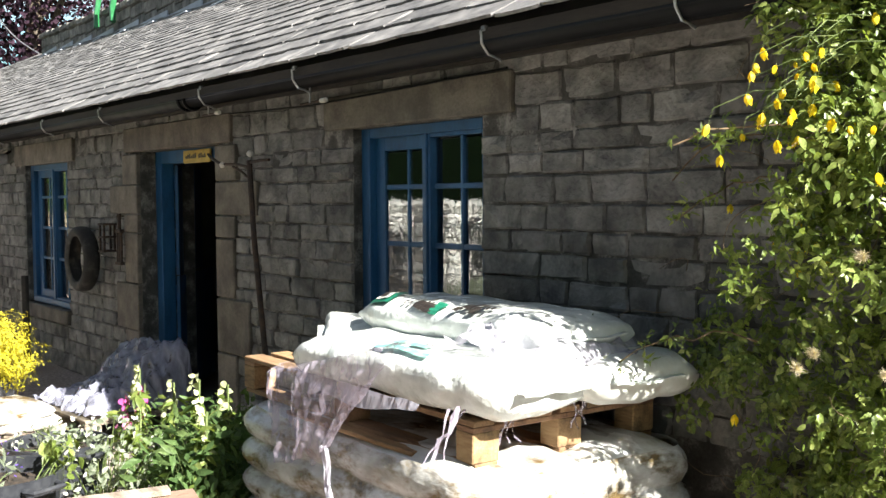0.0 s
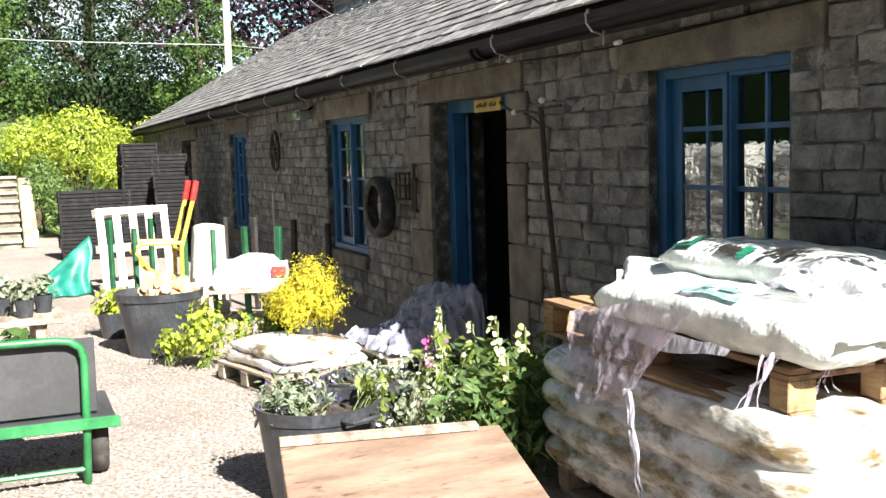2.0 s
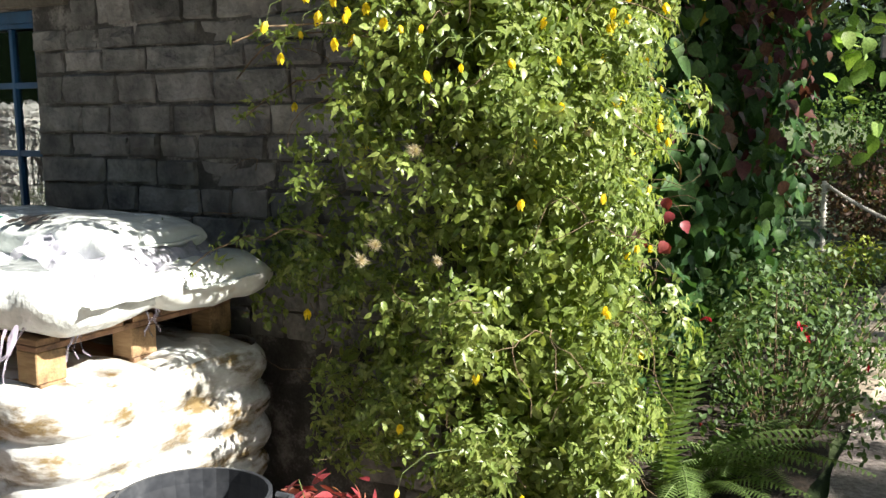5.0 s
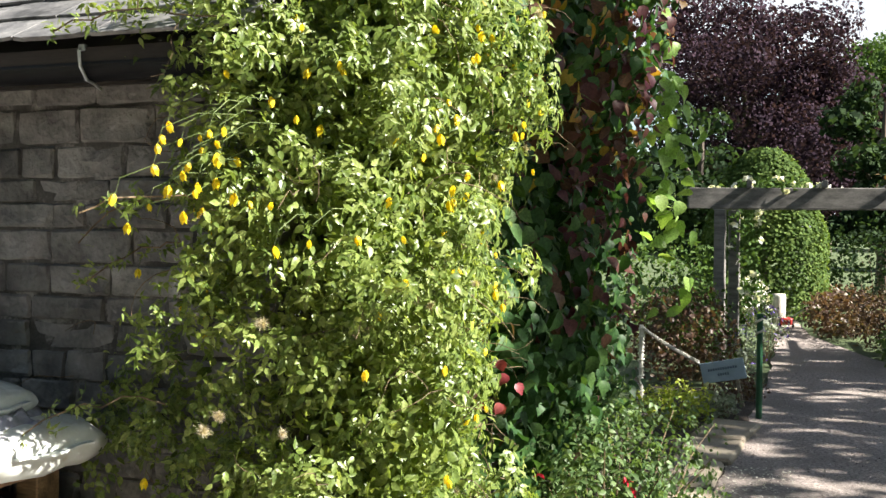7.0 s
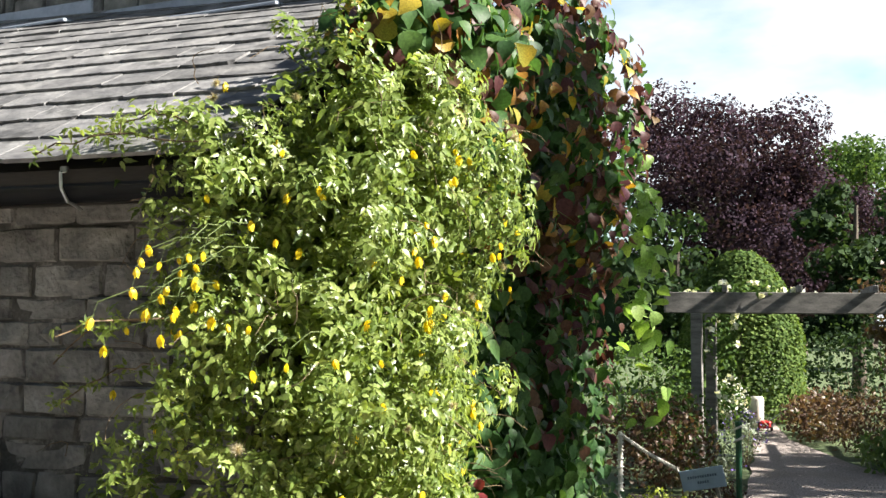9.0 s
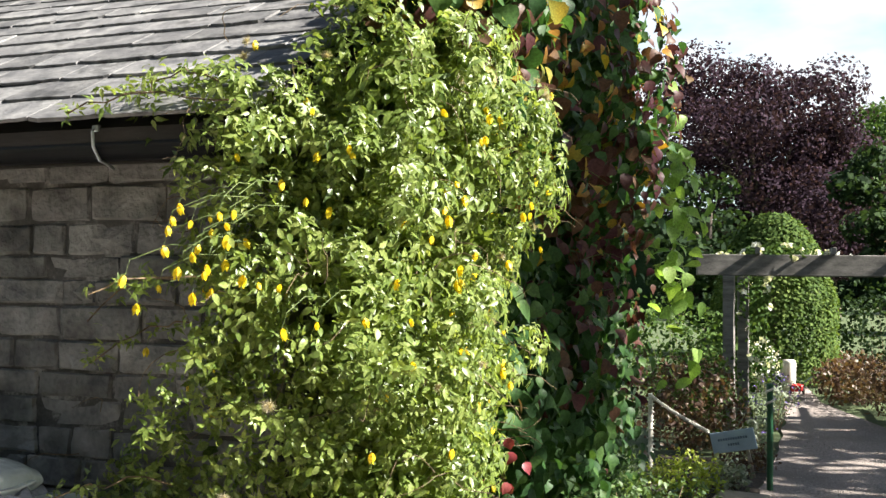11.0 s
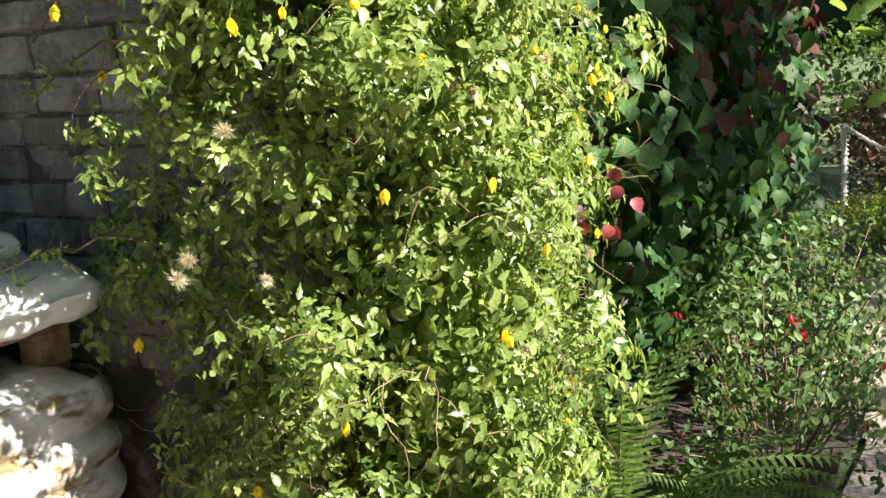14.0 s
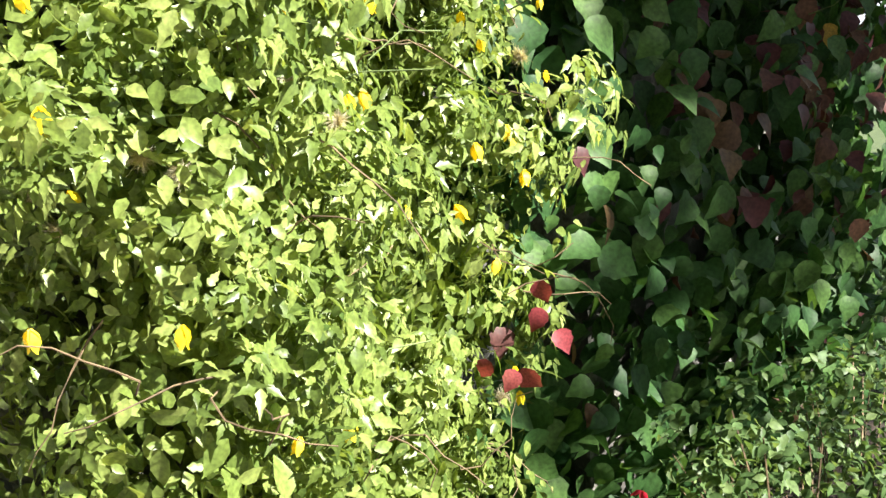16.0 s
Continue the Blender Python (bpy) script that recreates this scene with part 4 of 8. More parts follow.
def clumped(rng, lobes, clumps, per, radius, others=(), jut=0.05, lo=0.92, hi=1.10, bias=0.6, limit=None):
    """Leafy sprays standing proud of a cluster of lobes, with hollows between; leaves turn to the light."""
    C, N = shell(rng, lobes, clumps, lo, hi, others=others, limit=outdoors if limit is None else limit, rough=0.16, freq=4.5)
    k = len(C)
    out = rng.normal(0, jut, k)
    C = C + N * out[:, None]
    r = rng.uniform(radius[0], radius[1], k)
    count = np.maximum(3, (per * (r / r.mean()) ** 2).astype(int))
    idx = np.repeat(np.arange(k), count)
    n = len(idx)
    d = rng.normal(0, 1, (n, 3)) + N[idx] * 0.9
    d /= np.linalg.norm(d, axis=1)[:, None]
    u = rng.random(n) ** 0.45
    P = C[idx] + d * (r[idx] * u)[:, None] * np.array([1, 1, 1.25]) - np.array([0, 0, 0.35]) * (r[idx] * u * u)[:, None]
    M = 0.45 * N[idx] + 0.45 * d + bias * LIGHT_BIAS
    ok = (P[:, 2] > 0.03) & ((P[:, 1] < -0.02) | (P[:, 0] > RIGHT + 0.03) | (P[:, 2] > 2.42 + PITCH * (P[:, 1] + 0.28) + 0.05))
    return P[ok], M[ok]


def outdoors(p):
    return p[2] > 0.03 and (p[1] < -0.02 or p[0] > RIGHT + 0.03 or p[2] > roof_z(p[1]) + 0.05)


def climber():
    rng = np.random.default_rng(31)
    c = thing("clematis", pose(0, 0, 0), "yellow-flowered clematis climbing the corner of the stone building", "climber")
    P, N = clumped(rng, CLEMATIS, 470, 25, (0.06, 0.14), jut=0.055, lo=0.78, hi=0.96)
    tagged(scatter("leaves", L_CLEM, P, N, rng.uniform(0.030, 0.074, len(P)), T_TRI, rng, c, spread=0.45, hang=0.7), kind="stuff")
    P, N = clumped(rng, CLEMATIS, 340, 22, (0.05, 0.12), jut=0.07, lo=0.82, hi=1.0)
    tagged(scatter("leaves", L_CLEM, P, N, rng.uniform(0.018, 0.045, len(P)), T_OVAL, rng, c, spread=0.6, hang=0.5), kind="stuff")
    P, N = shell(rng, CLEMATIS, 4200, 0.58, 0.78, limit=outdoors, rough=0.13, freq=6.5)
    tagged(scatter("leaves", L_CLEM, P, N, rng.uniform(0.04, 0.075, len(P)), T_TRI, rng, c, spread=0.7), kind="stuff")
    P, N = shell(rng, CLEMATIS, 8000, 0.30, 0.66, limit=outdoors)
    tagged(scatter("leaves", L_CLEM, P, N, rng.uniform(0.045, 0.07, len(P)), T_OVAL, rng, c), kind="stuff")
    # wandering stems
    bm = bmesh.new()
    P, N = shell(rng, CLEMATIS, 190, 0.88, 1.04, limit=outdoors)
    for p, n in zip(P, N):
        q = Vector(p)
        d = (Vector(n) + Vector(rng.normal(0, 0.7, 3))).normalized()
        pts = [q]
        for _ in range(6):
            q = q + d * 0.045
            d = (d + Vector(rng.normal(0, 0.35, 3)) + Vector((0, 0, -0.12))).normalized()
            pts.append(q.copy())
        tube(pts, 0.0018, 4, bm, 0.5)
    tagged(part("stems", bm, STEM, c), kind="stuff")
    return c


clematis = climber()


def creeper():
    rng = np.random.default_rng(41)
    c = thing("vine", pose(0, 0, 0), "large-leaved ornamental vine turning red and gold on the gable", "climber")
    P, N = shell(rng, VINE, 4600, 0.86, 1.12, others=CLEMATIS, limit=outdoors, rough=0.17, freq=3.0)
    N = 0.8 * N + np.array([0.25, -0.35, 0.35])
    up, roll = P[:, 2] + rng.normal(0, 0.22, len(P)), rng.random(len(P))
    gold = (up > 2.55) & (P[:, 1] < 2.4) & (roll < 0.30) | (up > 2.2) & (roll < 0.07)
    red = ~gold & ((up > 2.35) & (roll < 0.62) | (up > 1.25) & (P[:, 1] > 1.9) & (roll < 0.62) | (roll < 0.03))
    green = ~gold & ~red
    for pick, mat, label in ((green, L_VINE, ""), (red, L_VINE_RED, "maroon and bronze autumn leaves"), (gold, L_VINE_GOLD, "yellow and orange autumn leaves")):
        tagged(scatter("leaves", mat, P[pick], N[pick], rng.uniform(0.042, 0.105, pick.sum()), T_BROAD, rng, c, label, hang=0.75, spread=0.55), kind="stuff")
    P, N = shell(rng, VINE, 4600, 0.5, 0.88, others=CLEMATIS, limit=outdoors)
    tagged(scatter("leaves", L_VINE, P, N, rng.uniform(0.08, 0.12, len(P)), T_BROAD, rng, c, hang=1.0), kind="stuff")
    # leaves at the far end, their sunlight painted in as pale green
    P, N = shell(rng, [((-1.19, 4.0, 2.25), (0.17, 0.3, 1.0))], 95, 0.4, 1.15)
    tagged(scatter("leaves", L_VINE_LIT, P, N + np.array([0.5, -0.3, 0.3]), rng.uniform(0.07, 0.14, len(P)), T_BROAD, rng, c, "pale green leaves with sunlight put into their colour", hang=0.9, spread=0.8), kind="stuff")
    # tendrils feeling out past the edge
    for k in range(9):
        q = Vector((-1.45 + 0.03 * k, 0.9 + 0.35 * k, float(rng.uniform(1.2, 2.9))))
        d, pts = Vector((0.9, -0.3, 0.2)), []
        for _ in range(7):
            pts.append(q.copy())
            q = q + d.normalized() * 0.05
            d = d + Vector(rng.normal(0, 0.35, 3))
        part("tendril", tube(pts, 0.002, 4, None, 0.5), STEM_GREEN, c)
    # a spray of crimson leaves at the edge of the clematis
    P = np.array([(-1.44, 0.90, 1.03), (-1.40, 0.82, 1.05), (-1.50, 0.86, 1.05), (-1.42, 0.95, 1.15), (-1.62, 0.56, 1.13), (-1.36, 0.92, 1.12), (-1.46, 1.0, 1.2)]) + np.array([0.05, -0.06, 0])
    scatter("leaves", L_CRIMSON, P, np.tile(np.array([0.5, -0.7, 0.3]), (len(P), 1)), rng.uniform(0.04, 0.07, len(P)), T_BROAD, rng, c, "pinkish crimson leaves", hang=1.0, spread=0.3)
    return c


creeper()


# ---- the stack of filled bags ----
def bag_mesh(name, lx, ly, lz, mat, seed, wrinkle=0.012, ridges=0.006, sag=0.0, blunt=5, square=0.55, pinch=0.16, corner=0.0, nu=60, nv=28):
    """A filled plastic bag lying flat: a soft pillow with creases and a flattened seam at both ends."""
    V, F = [], []
    for j in range(nv):
        b = math.tau * j / nv
        for i in range(nu):
            u = -1 + 2 * i / (nu - 1)
            end = 1 - abs(u) ** blunt
            hz = pinch + (1 - pinch) * max(0.0, end) ** 0.55
            wy = 0.90 + 0.10 * max(0.0, end) ** 0.5
            cy, cz = math.cos(b), math.sin(b)
            y = ly / 2 * wy * math.copysign(abs(cy) ** square, cy)
            if y < 0 and u > 0 and corner:
                y *= 1 - corner + corner * max(0.0, 1 - u ** 7) ** 0.5
            z = lz / 2 * hz * math.copysign(abs(cz) ** 0.72, cz)
            x = lx / 2 * u * (1 + 0.012 * noise.noise(Vector((y * 6, seed, 0))))
            p = Vector((x, y, z))
            q = p + Vector((seed * 3.1, seed * 1.3, -seed))
            w = wrinkle * noise.noise(q * 5) + ridges * abs(noise.noise(Vector((q.x * 4, q.y * 18, q.z * 18)))) * (1 + 2 * abs(u) ** 4)
            nrm = Vector((0.1 * u, cy, cz)).normalized()
            p += nrm * w
            p.z -= sag * u * u
            V.append(p)
    for j in range(nv):
        for i in range(nu - 1):
            a, b2 = j * nu + i, ((j + 1) % nv) * nu + i
            F.append((a, a + 1, b2 + 1, b2))
    F.append(tuple(j * nu for j in range(nv)))
    F.append(tuple(j * nu + nu - 1 for j in reversed(range(nv))))
    me = bpy.data.meshes.new(name)
    me.from_pydata([tuple(v) for v in V], [], F)
    me.materials.append(mat)
    me.polygons.foreach_set("use_smooth", [True] * len(F))
    return me


def seams(ob, lx, ly, mat, seed):
    """Heat-sealed strips at both ends of a bag."""
    for k in (-1, 1):
        bm = box(lx / 2 - 0.012, lx / 2 + 0.03, -ly * 0.33, ly * 0.33, -0.004, 0.004)
        bmesh.ops.subdivide_edges(bm, edges=[e for e in bm.edges if abs(e.verts[0].co.y - e.verts[1].co.y) > 0.1], cuts=9)
        for v in bm.verts:
            v.co.z += 0.02 * noise.noise(Vector((v.co.y * 9, seed, k)))
            v.co.x = k * (v.co.x + 0.012 * noise.noise(Vector((v.co.y * 7, seed, k + 5))))
        part("seam", bm, mat, ob)


ST = Matrix.Translation((-3.59, -0.545, 0)) @ Matrix.Rotation(radians(-2.0), 4, "Z")


def pallet(m, label, mat, lx=1.2, ly=1.0, group="", hb=0.0):
    """Boards, bearers and nine blocks."""
    p = thing("pallet", m, label, "pallet", group)
    for k in range(7):
        y = -ly / 2 + 0.05 + (ly - 0.1) * k / 6
        part("board", wobble(box(-lx / 2, lx / 2, y - 0.048, y + 0.048, 0.122 + hb, 0.142 + hb, 0.003), 4, 0.003, k), mat, p)
    for x in (-lx / 2 + 0.05, 0, lx / 2 - 0.05):
        part("bearer", box(x - 0.05, x + 0.05, -ly / 2, ly / 2, 0.102 + hb, 0.121 + hb, 0.003), mat, p)
        for y in (-ly / 2 + 0.06, 0, ly / 2 - 0.06):
            part("block", wobble(box(x - 0.05, x + 0.05, y - 0.06, y + 0.06, 0.022, 0.101 + hb, 0.004), 5, 0.003, x + y), mat, p)
    for y in (-ly / 2 + 0.06, 0, ly / 2 - 0.06):
        part("skid", wobble(box(-lx / 2, lx / 2, y - 0.05, y + 0.05, 0.0, 0.021, 0.003), 4, 0.003, y), mat, p)
    return p


def print_patch(parent, name, u0, u1, v0, v1, mat, fn, nu=10, nv=6, lift=0.011):
    """Ink that follows the skin of a bag; fn(u, v) gives a place on it."""
    V, F = [], []
    for j in range(nv + 1):
        for i in range(nu + 1):
            V.append(fn(u0 + (u1 - u0) * i / nu, v0 + (v1 - v0) * j / nv, lift))
    for j in range(nv):
        for i in range(nu):
            a = j * (nu + 1) + i
            F.append((a, a + 1, a + nu + 2, a + nu + 1))
    return mesh_ob(name, V, F, mat, parent)


def skin(me, lx, ly):
    """Finds the top of a bag's mesh over a plan place, by the nearest of its upper vertices."""
    from_mesh = np.array([v.co for v in me.vertices])
    upper = from_mesh[from_mesh[:, 2] > 0]

    def fn(u, v, lift):
        x, y = u * lx / 2, v * ly / 2
        d = (upper[:, 0] - x) ** 2 + (upper[:, 1] - y) ** 2
        near = np.argsort(d)[:4]
        w = 1 / (d[near] + 1e-5)
        return (x, y - (lift if v < -0.3 else 0.0), float((upper[near, 2] * w).sum() / w.sum()) + lift)
    return fn


def stack():
    rng = random.Random(8)
    pallet(ST @ pose(0, 0, 0), "grey wooden pallet on the ground under the bag stack", WOOD_GREY, 1.70, 0.96)
    z = 0.146
    hs = 0.138
    for layer in range(4):
        for k, y in enumerate((-0.235, 0.235)):
            ob = new("compost_bag", bag_mesh("compost_bag", 1.77 + 0.04 * rng.random(), 0.53, hs + 0.055, BAG_OLD, layer * 7 + k * 2.5, 0.016, 0.006, blunt=7, square=0.42, pinch=0.42, corner=0.7 if k == 0 else 0.0))
            ob.matrix_world = ST @ pose(rng.uniform(-0.02, 0.02), y + rng.uniform(-0.015, 0.015), z + hs / 2, rng.uniform(-1, 1), rng.uniform(-0.6, 0.6), rng.uniform(-0.8, 0.8))
            tagged(ob, "long soiled white plastic bag lying in a stack", "bag", "bags in the stack")
            seams(ob, 1.77, 0.53, BAG_OLD, layer + 0.4 * k)
        z += hs
    # pallet between the layers
    pallet(ST @ pose(-0.15, 0.02, 0.715, 0, 1.0, 1.5), "rough pale wooden pallet between layers of bags", WOOD, 1.76, 0.92, hb=0.03)
    plank = part("loose_plank", wobble(box(-0.42, 0.42, -0.03, 0.03, -0.008, 0.008, 0.003), 5, 0.006, 3), WOOD)
    plank.matrix_world = ST @ pose(0.02, -0.49, 0.726, 0, 2.5, 6)
    tagged(plank, "thin broken plank lying loose under the pallet", "plank")
    # bags on the pallet
    rows = [  # x, y, z, rz, lx, ly, lz, tilt
        (0.25, -0.23, 0.985, 3.5, 1.34, 0.54, 0.20, 0), (0.28, 0.24, 0.985, -4, 1.40, 0.50, 0.19, 0),
        (-0.52, 0.06, 1.035, 60, 0.62, 0.36, 0.12, 5), (0.14, 0.10, 1.125, 0.5, 1.28, 0.50, 0.17, 0),
    ]
    for i, (x, y, zz, rz, lx, ly, lz, tilt) in enumerate(rows):
        me = bag_mesh("compost_bag", lx, ly, lz, BAG_CLEAN if i != 1 else BAG, 40 + i * 5.3, 0.022, 0.010, 0.0, blunt=9, corner=0.5 if i == 0 else 0.0)
        ob = new("compost_bag", me)
        ob.matrix_world = ST @ pose(x, y, zz, tilt, 0, rz)
        tagged(ob, "white plastic compost bag with green and black print" if i in (0, 3) else "white plastic compost bag on a pallet", "bag", "bags in the stack")
        seams(ob, lx, ly, BAG_CLEAN, i * 1.7)
        fn = skin(me, lx, ly)
        if i == 3:
            print_patch(ob, "print", -0.82, -0.58, -0.92, -0.45, GREEN_INK, fn)
            print_patch(ob, "print", -0.78, -0.62, -0.84, -0.56, BAG_CLEAN, fn, lift=0.015)
            print_patch(ob, "print", -0.74, -0.66, -0.78, -0.64, BLACK_INK, fn, lift=0.019)
            print_patch(ob, "print", -0.12, -0.02, -0.92, -0.62, GREEN_INK, fn)
            for k in range(4):
                print_patch(ob, "print", -0.42 + 0.07 * k, -0.395 + 0.07 * k, -0.88, -0.62 + 0.1 * (k % 2), BLACK_INK, fn, lift=0.012)
            for k in range(14):
                u0, v0 = rng.uniform(0.12, 0.50), rng.uniform(-0.92, -0.55)
                print_patch(ob, "print", u0, u0 + rng.uniform(0.02, 0.11), v0, v0 + rng.uniform(0.06, 0.2), BLACK_INK, fn, 4, 3, lift=0.010 + 0.0006 * k)
            print_patch(ob, "print", -0.30, -0.10, -0.92, -0.72, BLACK_INK, fn)
        if i == 0:
            print_patch(ob, "print", -0.16, 0.34, -0.80, -0.70, TEAL_INK, fn)
            print_patch(ob, "print", -0.12, 0.02, -0.62, -0.40, TEAL_INK, fn)
            print_patch(ob, "print", 0.08, 0.24, -0.60, -0.48, TEAL_INK, fn)
            for k in range(6):
                print_patch(ob, "print", -0.02 + 0.045 * k, 0.01 + 0.045 * k, -0.47, -0.41, BLACK_INK, fn)
    # film wound tight round the lower bags
    V, F = [], []
    nu, nv = 220, 56
    ax, ay, rc = 0.915, 0.52, 0.17
    straight = [2 * (ax - rc), math.pi / 2 * rc, 2 * (ay - rc), math.pi / 2 * rc]
    total = 2 * sum(straight)
    for j in range(nv + 1):
        z = 0.155 + 0.545 * j / nv
        for i in range(nu):
            d = total * i / nu
            legs = straight * 2
            k = 0
            while d > legs[k]:
                d -= legs[k]
                k += 1
            quarter = k // 2
            cx, cy = ((ax - rc, -ay + rc), (ax - rc, ay - rc), (-ax + rc, ay - rc), (-ax + rc, -ay + rc))[quarter]
            if k % 2:
                a = -math.pi / 2 + quarter * math.pi / 2 + d / rc
                x, y, nx, ny = cx + rc * math.cos(a), cy + rc * math.sin(a), math.cos(a), math.sin(a)
            else:
                nx, ny = ((0, -1), (1, 0), (0, 1), (-1, 0))[quarter]
                along = d - legs[k] / 2
                x, y = (along, -ay) if quarter == 0 else (ax, along) if quarter == 1 else (-along, ay) if quarter == 2 else (-ax, -along)
            q = Vector((x * 2.2, y * 2.2, z * 1.2))
            roll = abs(math.sin(math.pi * (z - 0.146 + 0.010 * noise.noise(q)) / 0.138)) ** 0.6
            deep = 0.034 + 0.045 * max(0.0, -x / ax) ** 2
            crease = 0.006 * (1 - 2 * abs(noise.noise(Vector((x * 5 + z * 4, y * 5, z * 9))))) + 0.006 * (1 - 2 * abs(noise.noise(Vector((x * 13 - z * 9, y * 13, z * 17)))))
            off = 0.004 + deep * (roll - 0.55) + 0.014 * noise.noise(q * 0.9) + crease + 0.02 * math.sin(math.pi * j / nv)
            V.append((x + nx * off, y + ny * off, z + 0.012 * noise.noise(q * 1.7) * (1 if 0 < j else 0)))
    for j in range(nv):
        for i in range(nu):
            a, b = j * nu + i, j * nu + (i + 1) % nu
            F.append((a, b, b + nu, a + nu))
    skin_film = mesh_ob("stretch_film", V, F, STRETCH, smooth=True)
    skin_film.matrix_world = ST
    tagged(skin_film, "dirty stretch film wound round the stacked white bags", "plastic wrap")
    # crumpled film on the end of the top bags, and a slack skirt under the front bag
    for name, nu, nv, place, label in (
            ("plastic_wrap", 44, 34, lambda u, v: (0.46 + 0.46 * u, -0.34 + 0.70 * v, 1.15 - 0.10 * u * u - 0.03 * (2 * v - 1) ** 2), "crumpled clear plastic over the end of the bags"),
            ("plastic_skirt", 50, 10, lambda u, v: (-0.36 + 0.92 * u, -0.515 - 0.02 * v, 0.915 - (0.02 + 0.05 * math.sin(math.pi * u)) * v), "slack dirty film hanging under the front bag")):
        V, F = [], []
        for j in range(nv + 1):
            for i in range(nu + 1):
                u, v = i / nu, j / nv
                p = Vector(place(u, v))
                q = p * (9 if name == "plastic_wrap" else 3.5)
                rough = 0.034 if name == "plastic_wrap" else 0.010
                p += Vector((0.4 * noise.noise(q + Vector((7, 0, 0))), 0.5 * noise.noise(q + Vector((0, 5, 0))), 1 - 2.2 * abs(noise.noise(q)) + 0.6 * noise.noise(q * 2.3))) * rough
                V.append(p)
        for j in range(nv):
            for i in range(nu):
                a = j * (nu + 1) + i
                F.append((a, a + 1, a + nu + 2, a + nu + 1))
        ob = mesh_ob(name, V, F, FILM_MILKY)
        ob.matrix_world = ST
        tagged(ob, label, "plastic wrap")
    # loose wrap over the corner
    nu, nv = 96, 64
    V, F = [], []
    for j in range(nv + 1):
        v = j / nv
        for i in range(nu + 1):
            u = i / nu
            fold = math.sin(u * 21 + 2.5 * math.sin(v * 3 + u * 4)) + 0.6 * math.sin(u * 47 + v * 5)
            x0, z0 = -0.52 + 1.06 * u, 0.915 + 0.205 * u ** 1.3
            y0 = -0.36 - 0.17 * min(1.0, 1.6 * u)
            x1 = -0.46 + 0.50 * u + 0.04 * math.sin(u * 9)
            z1 = 0.50 + 0.10 * u + 0.05 * noise.noise(Vector((u * 6, 2, 1))) + 0.16 * max(0.0, u - 0.75) * 4
            over = min(1.0, v / 0.22)
            x = x0 + (x1 - x0) * v ** 1.25
            y = y0 - (0.20 - 0.17 * min(1.0, 1.6 * u)) * math.sin(over * math.pi / 2) - 0.014 * fold * min(1, v * 3) - 0.02 * v
            z = z0 + 0.02 - (z0 - z1) * max(0.0, v - 0.12) / 0.88
            q = Vector((u * 8, v * 5, 3))
            crumple = 0.010 * (1 - 2.2 * abs(noise.noise(q))) + 0.006 * (1 - 2.2 * abs(noise.noise(q * 2.4)))
            V.append((x + 0.4 * crumple, y - crumple, z + 0.3 * crumple))
    for j in range(nv):
        for i in range(nu):
            a = j * (nu + 1) + i
            F.append((a, a + 1, a + nu + 2, a + nu + 1))
    wrap = mesh_ob("plastic_wrap", V, F, FILM, smooth=True)
    wrap.matrix_world = ST
    tagged(wrap, "torn clear lilac-tinted plastic wrap hanging off the bags", "plastic wrap")
    bm = bmesh.new()
    for s, w in ((0, 0.016), (0.02, 0.010), (-0.02, 0.008)):
        pts = [(-0.02 + s + 0.012 * math.sin(k * 1.3 + s * 40) + 0.016 * k, -0.585 - 0.004 * k, 0.66 - 0.038 * k) for k in range(11)]
        tube(pts, w, 5, bm, 0.35)
    tail = part("tail", wobble(bm, 22, 0.008), FILM_MILKY, wrap, "twisted strand of plastic")
    for k, (x, y, z0, z1) in enumerate(((0.76, -0.30, 0.90, 0.78), (0.72, -0.50, 0.93, 0.74), (0.77, 0.02, 0.90, 0.80))):
        bm = bmesh.new()
        for s in range(3):
            pts = [(x + 0.02 * math.sin(q + s), y + 0.03 * s - 0.02 * q * (k == 1), z0 + (z1 - z0) * q / 5) for q in range(6)]
            tube(pts, 0.005 + 0.006 * (s == k), 5, bm, 0.5)
        tagged(part("plastic_shred", wobble(bm, 24, 0.018, k), FILM), "shred of clear plastic hanging from the pallet", "plastic wrap").matrix_world = ST


stack()


